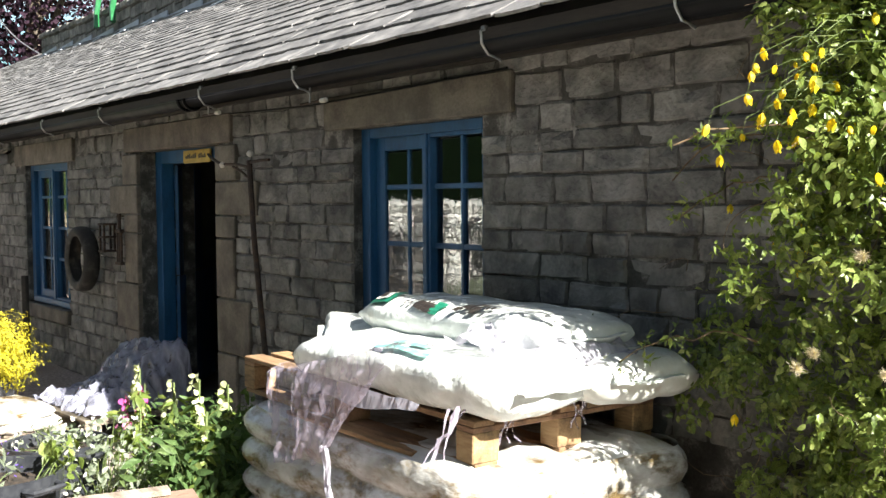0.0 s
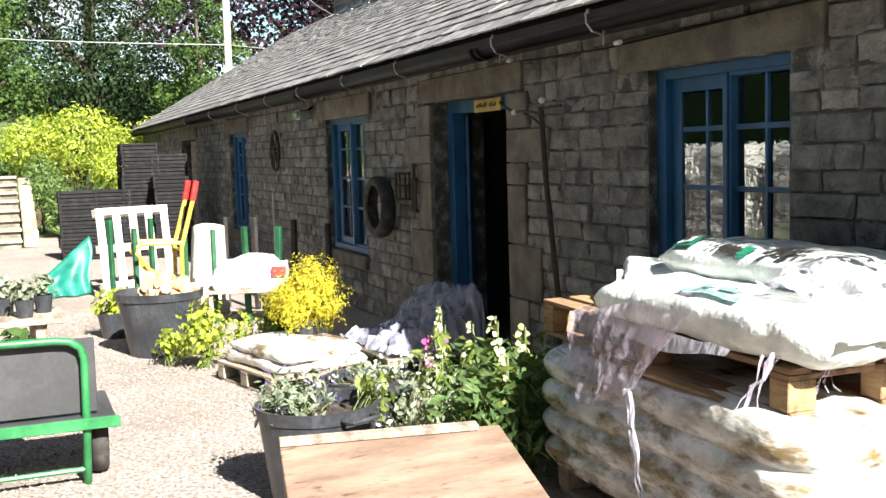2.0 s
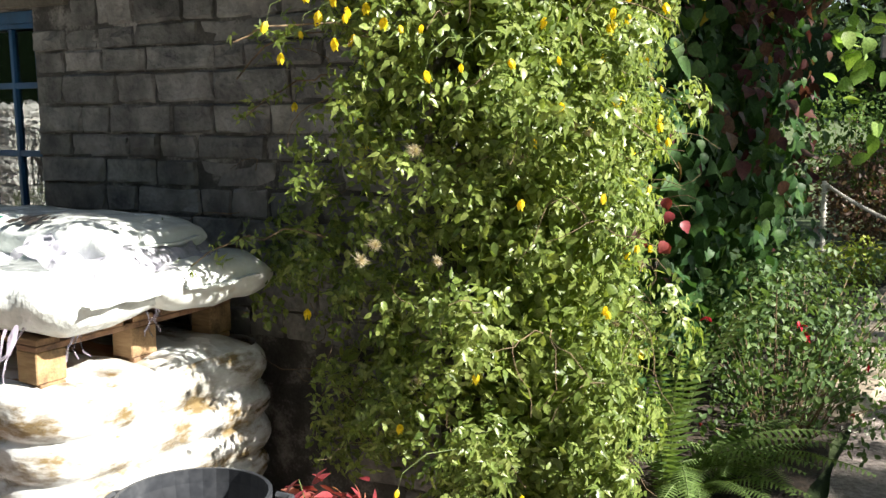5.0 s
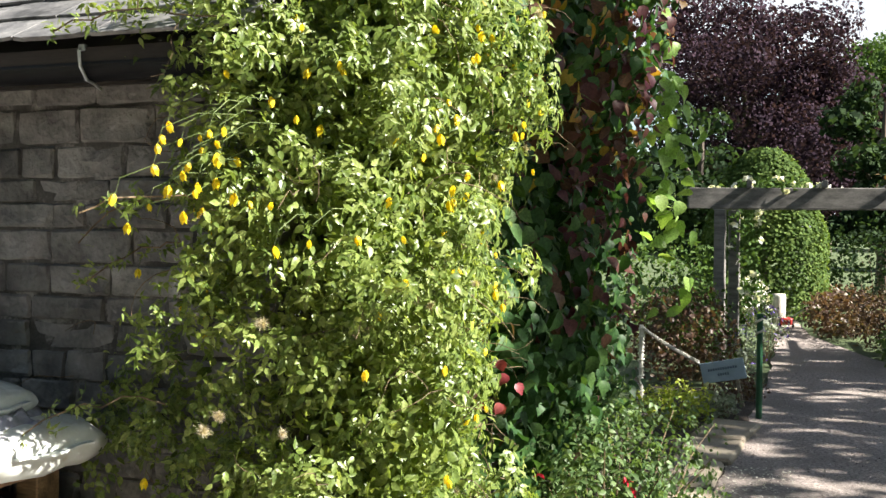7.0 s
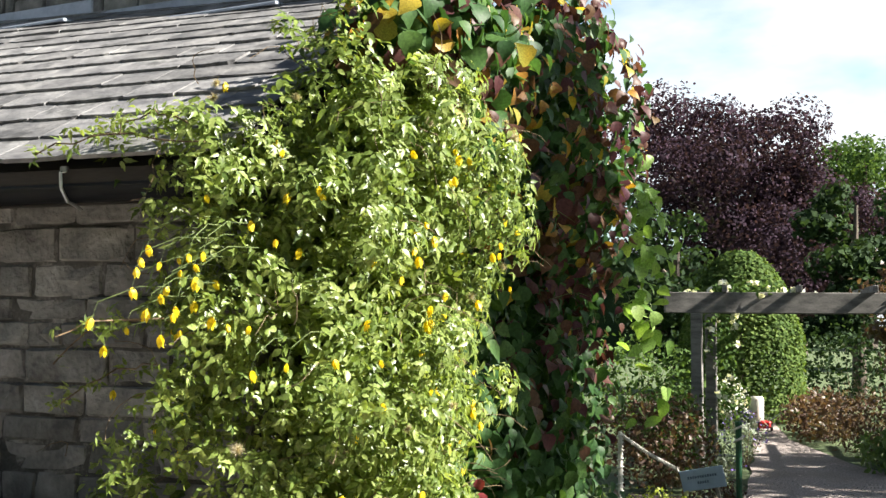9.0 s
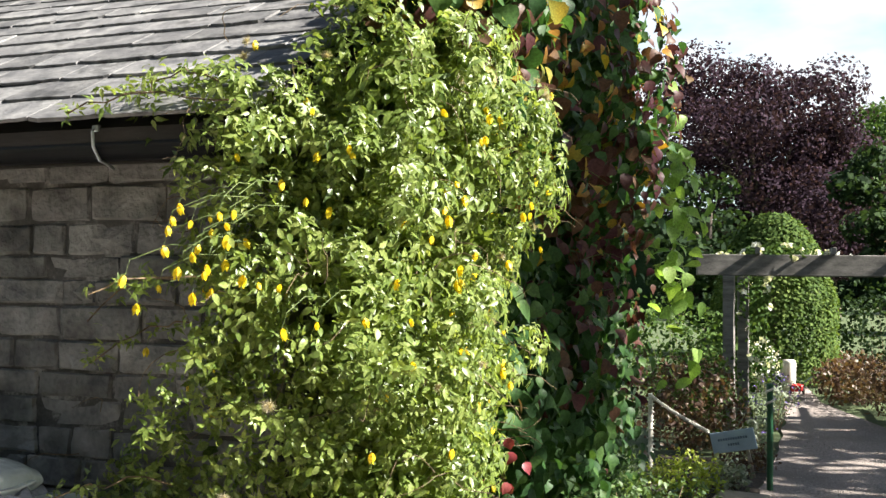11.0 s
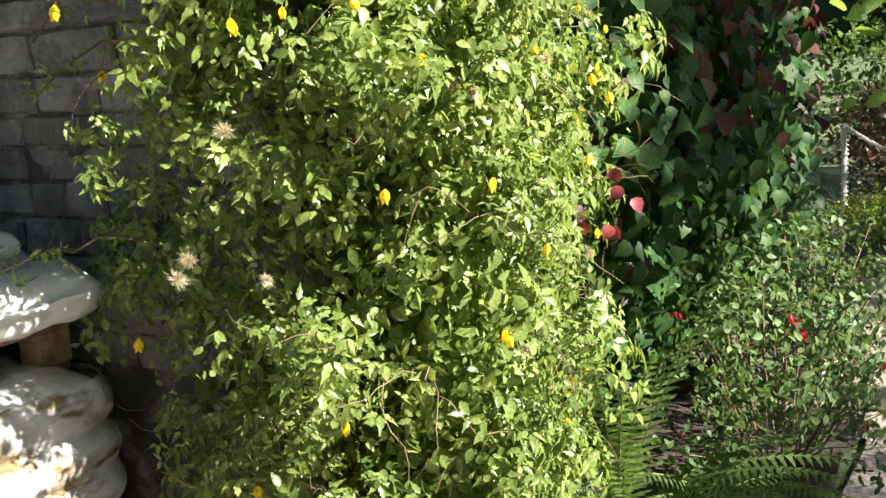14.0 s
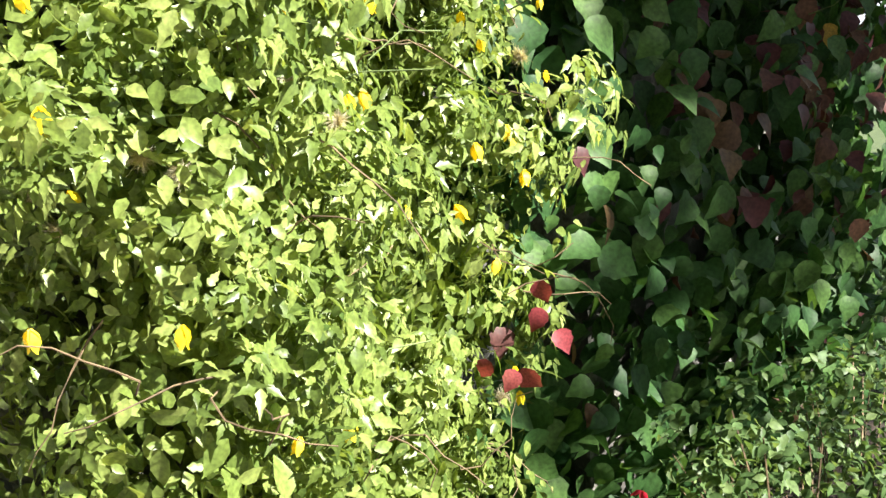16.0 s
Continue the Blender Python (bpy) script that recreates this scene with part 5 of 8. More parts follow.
# ---- flowers and seed heads on the clematis ----
def clematis_details():
    rng = np.random.default_rng(51)
    # a nodding lantern of four petals on a thin stalk
    V, F, n = [], [], 0
    for k in range(4):
        a = k * math.tau / 4
        rows = [(0.0, 0.004, 0.0), (0.5, 0.011, -0.012), (0.75, 0.0105, -0.026), (0.55, 0.006, -0.038), (0.75, 0.001, -0.046)]
        for r, w, z in rows:
            rr = 0.017 * r
            c, s = math.cos(a), math.sin(a)
            for q in (-1, 0, 1):
                rq = rr * (0.93 if q else 1.0)
                V.append((rq * c - q * w * s, rq * s + q * w * c, z))
        for i in range(4):
            for q in range(2):
                b = n + 3 * i + q
                F.append((b, b + 1, b + 4, b + 3))
        n += 15
    me = bpy.data.meshes.new("flower")
    me.from_pydata(V, [], F)
    me.materials.append(L_YELLOW)
    me.polygons.foreach_set("use_smooth", [True] * len(F))
    spots = [(-2.10 + 0.06 * (k % 5) + rng.normal(0, 0.02), -0.50 + 0.04 * (k % 3) + rng.normal(0, 0.02), 1.84 + 0.04 * (k // 3) + rng.normal(0, 0.02)) for k in range(22)]
    spots += [(-2.172, -0.60, 1.87), (-2.24, -0.45, 1.78), (-1.713, -0.42, 1.71), (-2.374, -0.22, 1.62), (-1.639, -0.33, 1.73), (-1.504, -0.10, 1.49), (-1.31, 0.24, 1.10), (-2.327, -0.25, 0.89), (-1.75, -0.57, 0.43), (-1.40, 0.40, 1.62), (-1.48, 0.30, 1.55)]
    lobes = [CLEMATIS[0], CLEMATIS[2], CLEMATIS[5], CLEMATIS[6], CLEMATIS[7], CLEMATIS[9], CLEMATIS[10]]
    P, N = shell(rng, lobes, 170, 1.0, 1.14, others=CLEMATIS, limit=lambda p: outdoors(p) and 1.35 < p[2] < 2.5)
    Q, M = shell(rng, CLEMATIS, 36, 1.0, 1.12, limit=lambda p: outdoors(p) and p[0] > -2.0)
    spots += [tuple(p) for p in P] + [tuple(p) for p in Q]
    for p in spots:
        ob = new("flower", me)
        s = rng.uniform(0.55, 0.95)
        ob.matrix_world = pose(*p, rng.uniform(-22, 22), rng.uniform(-22, 22), rng.uniform(0, 360)) @ Matrix.Scale(s, 4)
        ob.parent = clematis
    for p in spots[:33]:
        a = Vector(p)
        b = Vector((max(a.x + 0.10, -1.92) + float(rng.normal(0, 0.05)), a.y + 0.16, a.z + 0.10))
        part("stalk", tube([a, a + Vector((0.01, 0.01, 0.05)), a.lerp(b, 0.5) + Vector((0, 0, 0.05)), b], 0.0015, 4), STEM_GREEN, clematis)
    # fluffy seed heads
    V, F = [], []
    n = 0
    for k in range(420):
        d = Vector(rng.normal(0, 1, 3)).normalized()
        s = d.orthogonal().normalized()
        L = rng.uniform(0.010, 0.023)
        bend = Vector(rng.normal(0, 0.009, 3))
        a, b = d * L * 0.55 + bend * 0.5, d * L + bend + Vector((0, 0, -0.004))
        V += [s * 0.0005, -s * 0.0005, a - s * 0.0007, a + s * 0.0007, b]
        F += [(n, n + 1, n + 2, n + 3), (n + 3, n + 2, n + 4)]
        n += 5
    sm = bpy.data.meshes.new("seed_head")
    sm.from_pydata([tuple(v) for v in V], [], F)
    sm.materials.append(SEED)
    spots = [(-1.745, -0.44, 1.47), (-1.683, -0.42, 1.13), (-1.987, -0.40, 1.11), (-1.566, -0.12, 1.48), (-1.54, -0.10, 1.43), (-1.90, -0.44, 1.17)]
    P, N = shell(rng, CLEMATIS, 34, 1.0, 1.08, limit=outdoors)
    for p in spots + [tuple(p) for p in P]:
        ob = new("seed_head", sm)
        ob.matrix_world = pose(*p, rng.uniform(0, 360), rng.uniform(0, 360), 0) @ Matrix.Scale(rng.uniform(0.6, 1.0), 4)
        ob.parent = clematis
    # shoots reaching over the wall with a few leaves
    for k, (p0, p1) in enumerate((((-2.0, -0.3, 1.85), (-2.30, -0.62, 1.80)), ((-2.2, -0.2, 1.7), (-2.55, -0.3, 1.55)), ((-2.3, -0.2, 1.15), (-2.65, -0.5, 1.05)), ((-1.95, -0.36, 2.46), (-2.62, -0.37, 2.43)), ((-2.0, -0.34, 2.52), (-2.42, -0.30, 2.50)), ((-2.2, -0.1, 1.9), (-2.62, -0.25, 1.72)))):
        a, b = Vector(p0), Vector(p1)
        pts = [a.lerp(b, q / 7) + Vector(rng.normal(0, 0.012, 3)) + Vector((0, 0, 0.05 * math.sin(math.pi * q / 7))) for q in range(8)]
        part("shoot", tube(pts, 0.003, 5), STEM, clematis)
        m = 22
        idx = rng.integers(1, 8, m)
        P = np.array([pts[i] for i in idx]) + rng.normal(0, 0.022, (m, 3))
        scatter("leaves", L_CLEM, P, np.tile(np.array([0.2, -0.6, 0.4]), (m, 1)), rng.uniform(0.03, 0.06, m), T_TRI, rng, clematis)


clematis_details()


# ---- ferns, fuchsia and the border at the foot of the vine ----
def fern(base, fronds, length, seed, label="green fern with arching fronds", steep=1.0, wide=0.2, a0=-2.2, a1=1.0):
    rng = np.random.default_rng(seed)
    t = thing("fern", pose(*base), label, "fern", "ferns")
    for k in range(fronds):
        a = rng.uniform(a0, a1)
        up = rng.uniform(0.9, 1.5) * steep
        L = length * rng.uniform(0.75, 1.1)
        d = Vector((math.cos(a), math.sin(a), up)).normalized()
        pts, q = [], Vector((0, 0, 0))
        for i in range(15):
            pts.append(q.copy())
            q = q + d * L / 14
            d = (d + Vector((math.cos(a) * 0.05, math.sin(a) * 0.05, -0.075 / steep))).normalized()
        bm = tube(pts, 0.004, 4, None, 0.3)
        fr = part("frond", bm, STEM_GREEN, t)
        V, F, n = [], [], 0
        for i in range(1, 15):
            for half in (0, 0.5):
                if i == 14 and half:
                    continue
                p = pts[i] if not half else pts[i].lerp(pts[min(i + 1, 14)], 0.5)
                tan = (pts[min(i + 1, 14)] - pts[i - 1]).normalized()
                s = tan.cross(Vector((0, 0, 1))).normalized()
                nr = s.cross(tan)
                f = (i + half) / 14.5
                w = L * wide * min(1, f * 5) * (1 - f) ** 0.7 + 0.006
                for sg in (-1, 1):
                    dirn = (s * sg + tan * 0.35 - nr * 0.12).normalized()
                    x = tan * (L * 0.018)
                    rows = 4
                    for r in range(rows + 1):
                        g = r / rows
                        wd = (0.9 - 0.85 * g) * (1.0 if r % 2 == 0 else 0.72)
                        c = p + dirn * w * g - nr * 0.15 * w * g * g
                        V += [c - x * wd, c + x * wd]
                    for r in range(rows):
                        b = n + 2 * r
                        F.append((b, b + 1, b + 3, b + 2))
                    n += 2 * (rows + 1)
        mesh_ob("blade", V, F, L_FERN, fr)
    return t


fern((-1.29, 0.60, 0.02), 6, 0.98, 301, "tall fern standing among clematis leaves", steep=6.0, wide=0.085, a0=-1.5, a1=-0.5)
fern((-1.34, 0.92, 0.02), 10, 0.70, 302)
fern((-1.22, 0.78, 0.02), 8, 0.56, 303)
fern((-1.14, 1.10, 0.02), 8, 0.60, 304)


def fuchsia():
    rng = np.random.default_rng(311)
    t = thing("fuchsia_bush", pose(-1.1, 1.75, 0), "arching fuchsia bush with small dark leaves and red flowers", "shrub")
    lobes = [((0.0, -0.1, 0.45), (0.42, 0.55, 0.38)), ((0.05, 0.45, 0.38), (0.38, 0.6, 0.34)), ((0.1, -0.45, 0.5), (0.3, 0.35, 0.25)), ((-0.1, 1.1, 0.35), (0.4, 0.6, 0.32))]
    P, N = clumped(rng, lobes, 210, 15, (0.05, 0.11), jut=0.06, lo=0.8, hi=1.15, bias=0.3, limit=lambda p: p[2] > 0.03)
    Q, M = shell(rng, lobes, 2200, 0.4, 0.9, rough=0.1)
    P, N = np.concatenate([P, Q]), np.concatenate([N, M])
    ok = P[:, 2] > 0.02
    P, N = P[ok], N[ok]
    scatter("leaves", L_FUCHSIA, P, N, rng.uniform(0.022, 0.046, len(P)), T_OVAL, rng, t, hang=0.4, spread=0.5)
    bm = bmesh.new()
    for p in P[rng.choice(len(P), 90)]:
        b = Vector(p)
        tube([(b.x * 0.3, b.y * 0.5, 0.0), (b.x * 0.7, b.y * 0.8, b.z * 0.75), b], 0.004, 4, bm, 0.5)
    tagged(part("stems", bm, STEM, t), kind="stuff")
    P, N = shell(rng, lobes, 7, 1.05, 1.18, rough=0.1)
    P = np.concatenate([P, np.array([[0.16, -0.43, 0.65], [0.17, -0.42, 0.62], [0.15, -0.44, 0.67], [0.18, -0.4, 0.6]])])
    N = np.concatenate([N, np.tile(np.array([[0.4, -0.6, 0.2]]), (4, 1))])
    petal = leaf("fuchsia_petal", (0.45, 0.01, 0.03), (0.55, 0.02, 0.05), (0.6, 0.05, 0.1), 0.3)
    for k in range(len(P)):
        scatter("flower", petal, P[k:k + 1].repeat(3, 0), N[k:k + 1].repeat(3, 0), rng.uniform(0.025, 0.04, 3), T_LANCE, rng, t, hang=1.4, spread=0.5)


fuchsia()


# ---- windows and door ----
def sash_window(name, x0, x1, z0, z1, rows, label):
    """Blue casement window: a heavy-stiled opening light beside a fixed one, small panes in both."""
    w = thing(name, pose(0, 0, 0), label, "window", kind="structure")
    y0, y1 = 0.085, 0.175
    k = (x1 - x0) / 1.17
    a0, a1, a2, m0, m1, b1 = (x0 + q * k for q in (0.085, 0.175, 0.60, 0.590, 0.628, 1.10))
    fr = bmesh.new()
    box(x0, a0, y0, y1, z0, z1, 0.004, fr)
    box(b1, x1, y0, y1, z0, z1, 0.004, fr)
    box(a0, b1, y0, y1, z1 - 0.055, z1, 0.004, fr)
    box(a0, b1, y0 - 0.02, y1, z0, z0 + 0.06, 0.004, fr)
    box(m0, m1, y0, y1, z0 + 0.06, z1 - 0.055, 0.004, fr)
    part("window_frame", fr, BLUE, w)
    lo, hi = z0 + 0.06, z1 - 0.055
    zs = [z1 - 0.336 - 0.318 * q for q in range(rows - 1)]
    for side, (a, b, left, right, rail, inset) in enumerate(((a0, m0, a1, m0 - 0.012, 0.075, 0.045), (m1, b1, m1 + 0.018, b1 - 0.018, 0.02, 0.012))):
        yy0, yy1 = y0 + inset, y1 - 0.012
        ca = bmesh.new()
        box(a, left, yy0, yy1, lo, hi, 0.003, ca)
        box(right, b, yy0, yy1, lo, hi, 0.003, ca)
        box(left, right, yy0, yy1, hi - rail, hi, 0.003, ca)
        box(left, right, yy0, yy1, lo, lo + rail, 0.003, ca)
        part("casement", ca, BLUE, w)
        l2, h2 = lo + rail, hi - rail
        m = left + (right - left) * 0.55
        part("glazing_bar", box(m - 0.011, m + 0.011, max(yy0 + 0.004, yy1 - 0.04), yy1 - 0.01, l2, h2, 0.003), BLUE, w)
        for z in zs:
            part("glazing_bar", box(left, right, max(yy0 + 0.006, yy1 - 0.038), yy1 - 0.012, z - 0.014, z + 0.014, 0.003), BLUE, w)
        levels = [h2, *zs, l2]
        for q in range(len(levels) - 1):
            for p, r in ((left, m - 0.013), (m + 0.013, right)):
                pane = part("pane", box(p, r, yy1 - 0.022, yy1 - 0.018, levels[q + 1] + 0.012, levels[q] - 0.012), GLASS, w)
                pane.visible_shadow = False


sash_window("window_1", -5.20, -4.03, 0.62, 2.05, 4, "blue-painted timber window with small panes")
sash_window("window_2", -11.69, -10.30, 0.59, 2.03, 4, "blue-painted small-paned window beside the door")
sash_window("window_3", -17.25, -16.0, 0.50, 2.02, 4, "blue-painted small-paned window far along the wall")
far_door = thing("door_2", pose(0, 0, 0), "dark plank door far along the stone wall", "door", kind="structure")
for k in range(8):
    x = -22.28 + 0.21 * k
    part("plank", box(x, x + 0.2, 0.2, 0.24, 0.02, 2.0, 0.006), WOOD_GREY, far_door)
for x0 in (-4.72, -4.28):
    V, F = [], []
    for j in range(2):
        for i in range(15):
            V.append((x0 + 0.16 * i / 14, 0.30 + 0.02 * math.sin(i * 2.2), 0.7 + 1.3 * j))
    F = [(i, i + 1, 15 + i + 1, 15 + i) for i in range(14)]
    tagged(mesh_ob("curtain", V, F, CURTAIN, smooth=True), "pale net curtain hanging inside the window", "curtain", "curtains")


def stable_door():
    d = thing("door_1", pose(0, 0, 0), "blue stable door standing open in its frame", "door", kind="structure")
    y0 = 0.16
    part("jamb", box(-8.45, -8.33, y0, y0 + 0.11, 0.0, 2.05, 0.004), BLUE, d)
    part("jamb", box(-7.09, -6.97, y0, y0 + 0.11, 0.0, 2.05, 0.004), BLUE, d)
    part("head", box(-8.33, -7.09, y0, y0 + 0.11, 1.95, 2.05, 0.004), BLUE, d)
    for z0, z1, turn in ((0.03, 1.02, 141), (1.03, 1.94, 146)):
        leaf_m = pose(-8.32, y0 + 0.11, 0, 0, 0, turn)
        for k in range(6):
            pl = part("plank", box(0.004 + 0.19 * k, 0.19 * (k + 1), -0.03, 0.0, z0, z1, 0.005), BLUE, d)
            pl.matrix_local = leaf_m
        for z in (z0 + 0.12, z1 - 0.14):
            lg = part("ledge", box(0.03, 1.1, 0.001, 0.026, z - 0.06, z + 0.06, 0.004), BLUE, d)
            lg.matrix_local = leaf_m
    part("threshold", box(-8.45, -6.97, 0.02, 0.34, 0.001, 0.03, 0.006), DRESSED, d)


stable_door()

board = thing("sign_board", pose(-7.58, 0.13, 1.985), "small yellow painted sign over the door", "sign")
part("panel", box(-0.24, 0.24, 0.0, 0.02, -0.05, 0.05, 0.005), YELLOW_SIGN, board)
for k in range(11):
    if k != 6:
        part("lettering", box(-0.19 + 0.034 * k, -0.168 + 0.034 * k, -0.003, -0.0005, -0.014, 0.008 + 0.008 * (k % 3)), BLACK_INK, board)

# things seen in the dark doorway
coat = thing("hanging_coat", pose(-7.95, 1.3, 1.2), "dark red coat hanging inside the doorway", "coat")
bm = bmesh.new()
bmesh.ops.create_uvsphere(bm, u_segments=16, v_segments=10, radius=1, matrix=Matrix.Diagonal((0.16, 0.1, 0.42, 1)))
part("cloth", wobble(bm, 6, 0.05), surface("red_cloth", (0.2, 0.03, 0.03), (0.12, 0.02, 0.02), (0.27, 0.05, 0.05), rough=0.9), coat)
part("hook", tube([(0, 0, 0.40), (0, 0, 0.52), (0.0, 0.05, 0.54), (0, 2.55, 0.54)], 0.012, 6), IRON, coat)
sack = new("paper_sack", bag_mesh("paper_sack", 0.6, 0.4, 0.3, BAG, 77))
sack.matrix_world = pose(-7.6, 1.6, 0.165)
tagged(sack, "pale sack lying on the floor inside the doorway", "bag")


# ---- fittings on the wall ----
def iron_crook():
    p = thing("iron_crook", pose(0, 0, 0), "tall rusty iron crook with curled arms leaning on the wall", "pole")
    part("shaft", tube([(-5.60, -0.34, 0.0), (-5.80, -0.24, 0.7), (-6.1, -0.15, 1.4), (-6.25, -0.10, 1.9)], 0.019, 8), IRON, p)
    part("arm", tube([(-6.25, -0.10, 1.86), (-6.42, -0.11, 1.885), (-6.62, -0.12, 1.89), (-6.76, -0.13, 1.94), (-6.80, -0.13, 1.965)], 0.010, 6), IRON, p)
    part("arm", tube([(-6.25, -0.10, 1.89), (-6.1, -0.10, 1.90), (-5.98, -0.10, 1.90)], 0.010, 6), IRON, p)
    part("arm", tube([(-6.24, -0.10, 1.78), (-6.33, -0.11, 1.83), (-6.45, -0.12, 1.87)], 0.008, 6), IRON, p)
    for x, z in ((-6.20, 1.945), (-6.60, 1.885)):
        bm = bmesh.new()
        bmesh.ops.create_uvsphere(bm, u_segments=10, v_segments=8, radius=0.024, matrix=Matrix.Translation((x, -0.12, z)) @ Matrix.Diagonal((1.2, 0.8, 0.9, 1)))
        part("insulator", bm, WHITE_PAINT, p, "white porcelain knob")


iron_crook()


def ring(name, x, z, rx, rz, r, mat, label, category, spokes=0, y=-0.06):
    t = thing(name, pose(x, y, z), label, category)
    pts = [(rx * math.cos(k * math.tau / 28), 0, rz * math.sin(k * math.tau / 28)) for k in range(28)]
    part("rim", wobble(tube(pts, r, 10, closed=True), 7, 0.006), mat, t, smooth=True)
    if spokes:
        part("hub", tube([(0, -0.03, 0), (0, 0.03, 0)], 0.05, 10), mat, t)
        for k in range(spokes):
            a = k * math.tau / spokes
            part("spoke", tube([(0.045 * math.cos(a), 0, 0.045 * math.sin(a)), (rx * math.cos(a), 0, rz * math.sin(a))], 0.011, 6), mat, t)
    else:
        part("peg", tube([(0, 0.07, rz - r), (0, -0.04, rz - r)], 0.012, 6), IRON, t)
    return t


tyre = thing("old_tyre", pose(-9.55, -0.10, 1.13) @ Matrix.Scale(1.06, 4), "worn brown tyre hanging on the stone wall", "tyre")
bm = lathe([(0.20, -0.055), (0.245, -0.07), (0.272, -0.045), (0.278, 0.0), (0.272, 0.045), (0.245, 0.07), (0.20, 0.055), (0.19, 0.045), (0.235, 0.03), (0.235, -0.03), (0.19, -0.045), (0.20, -0.055)], 36)
part("casing", wobble(bm, 5, 0.004), RUBBER, tyre, smooth=True).matrix_local = pose(0, 0, 0, 90, 0, 0)
part("peg", tube([(0, 0.11, 0.20), (0, -0.05, 0.20)], 0.012, 6), IRON, tyre)
ring("cart_wheel", -13.9, 1.71, 0.21, 0.255, 0.022, IRON, "small rusty spoked wheel hung on the wall", "wheel", spokes=6, y=-0.04)


def lanterns():
    t = thing("wall_lantern", pose(-9.0, -0.06, 1.33), "small black iron lantern frame on the wall", "lantern")
    for dx in (-0.05, 0.05):
        for dy in (-0.045, 0.045):
            part("bar", box(dx - 0.008, dx + 0.008, dy - 0.008, dy + 0.008, -0.12, 0.12), IRON, t)
    for z in (-0.12, 0.0, 0.11):
        part("band", box(-0.065, 0.065, -0.06, 0.06, z, z + 0.018, 0.003), IRON, t)
    t = thing("iron_fork", pose(-8.74, -0.05, 1.3), "black iron toasting fork shape hung beside the door", "ornament")
    for dx in (-0.04, 0.0, 0.04):
        part("prong", tube([(dx, 0, -0.18), (dx, 0, 0.10)], 0.012, 6), IRON, t)
    part("neck", tube([(0, 0, 0.1), (0, 0, 0.24)], 0.016, 6), IRON, t)
    part("collar", box(-0.06, 0.06, -0.02, 0.02, 0.08, 0.11, 0.004), IRON, t)
    part("collar", box(-0.06, 0.06, -0.02, 0.02, -0.19, -0.165, 0.004), IRON, t)
    part("nail", tube([(0, 0.06, 0.22), (0, -0.02, 0.22)], 0.006, 5), IRON, t)
    t = thing("wall_lamp", pose(-12.2, -0.1, 2.12), "small grey floodlight bracketed under the eaves", "lamp")
    part("housing", box(-0.13, 0.13, -0.08, 0.06, -0.06, 0.05, 0.015), GALV, t)
    part("lens", box(-0.11, 0.11, -0.1, -0.078, -0.05, 0.03, 0.008), GLASS, t)
    part("bracket", tube([(0, 0.03, 0.03), (0, 0.11, 0.08), (0, 0.13, 0.08)], 0.015, 6), IRON, t)


lanterns()
for k, (x, z) in enumerate(((-5.36, 2.205), (-6.72, 2.23))):
    h = thing("line_hook", pose(x, -0.16, z), "thin steel line hook with a white tip under the gutter", "hook")
    part("rod", tube([(-0.14, 0.02, 0.0), (0.14, -0.01, 0.0)], 0.008, 6), IRON, h)
    part("drop", tube([(0, 0.0, 0.0), (0, 0.0, 0.09)], 0.006, 6), GALV, h)
    part("tip", tube([(0.14, -0.01, 0), (0.20, -0.015, 0.0)], 0.014, 8), WHITE_PAINT, h)
bm = tube([(-14.2, -0.02, 0.35), (-14.2, -0.025, 0.9), (-14.15, -0.03, 1.15), (-14.05, -0.03, 1.22)], 0.012, 6)
tagged(part("grey_cable", bm, GALV), "thin grey cable looped up the wall", "cable")
bm = tube([(-3.8, -0.012, 2.255), (-4.6, -0.014, 2.235), (-5.6, -0.014, 2.215), (-6.7, -0.013, 2.24)], 0.006, 5)
tagged(part("wall_cable", bm, BLACK_METAL), "thin dark cable along the lintels", "cable")
for k in range(2):
    tagged(part("green_strap", wobble(tube([(-18.1 + 0.75 * k, 3.15, 5.35), (-18.1 + 0.75 * k, 3.12, 5.1), (-18.1 + 0.78 * k, 3.08, 4.86), (-18.05 + 0.78 * k, 3.06, 4.62)], 0.05, 6), 5, 0.02, k), GREEN_PAINT), "bright green strap hanging over the parapet", "strap", "straps")


# ---- yard ----
def tub(name, x, y, rt, rb, h, label, fill=0.86, handles=0, z=0.0, group="", lean=0):
    t = thing(name, pose(x, y, z, lean, 0, 25), label, "tub", group)
    prof = [(0.0, 0.0), (rb, 0.0), (rb + (rt - rb) * 0.86, h * 0.86), (rt * 1.0, h * 0.88), (rt * 1.02, h), (rt * 0.97, h), (rt * 0.955, h * 0.9), (rb + (rt - rb) * 0.5 - 0.012, h * 0.5), (rb * 0.9, 0.02), (0.0, 0.02)]
    part("body", lathe(prof, 32), TUB, t, smooth=False)
    if fill:
        r = rb + (rt - rb) * fill - 0.014
        part("compost", wobble(lathe([(r, h * fill), (r * 0.6, h * fill + 0.012), (0.0, h * fill + 0.02)], 24), 12, 0.012), SOIL, t)
    for k in range(handles):
        a = k * math.tau / handles
        m = pose(0, 0, 0, 0, 0, math.degrees(a))
        hd = part("handle", tube([(rt, -0.09, h * 0.93), (rt + 0.05, -0.08, h * 0.92), (rt + 0.055, 0, h * 0.92), (rt + 0.05, 0.08, h * 0.92), (rt, 0.09, h * 0.93)], 0.012, 6), TUB, t)
        hd.matrix_local = m
    return t


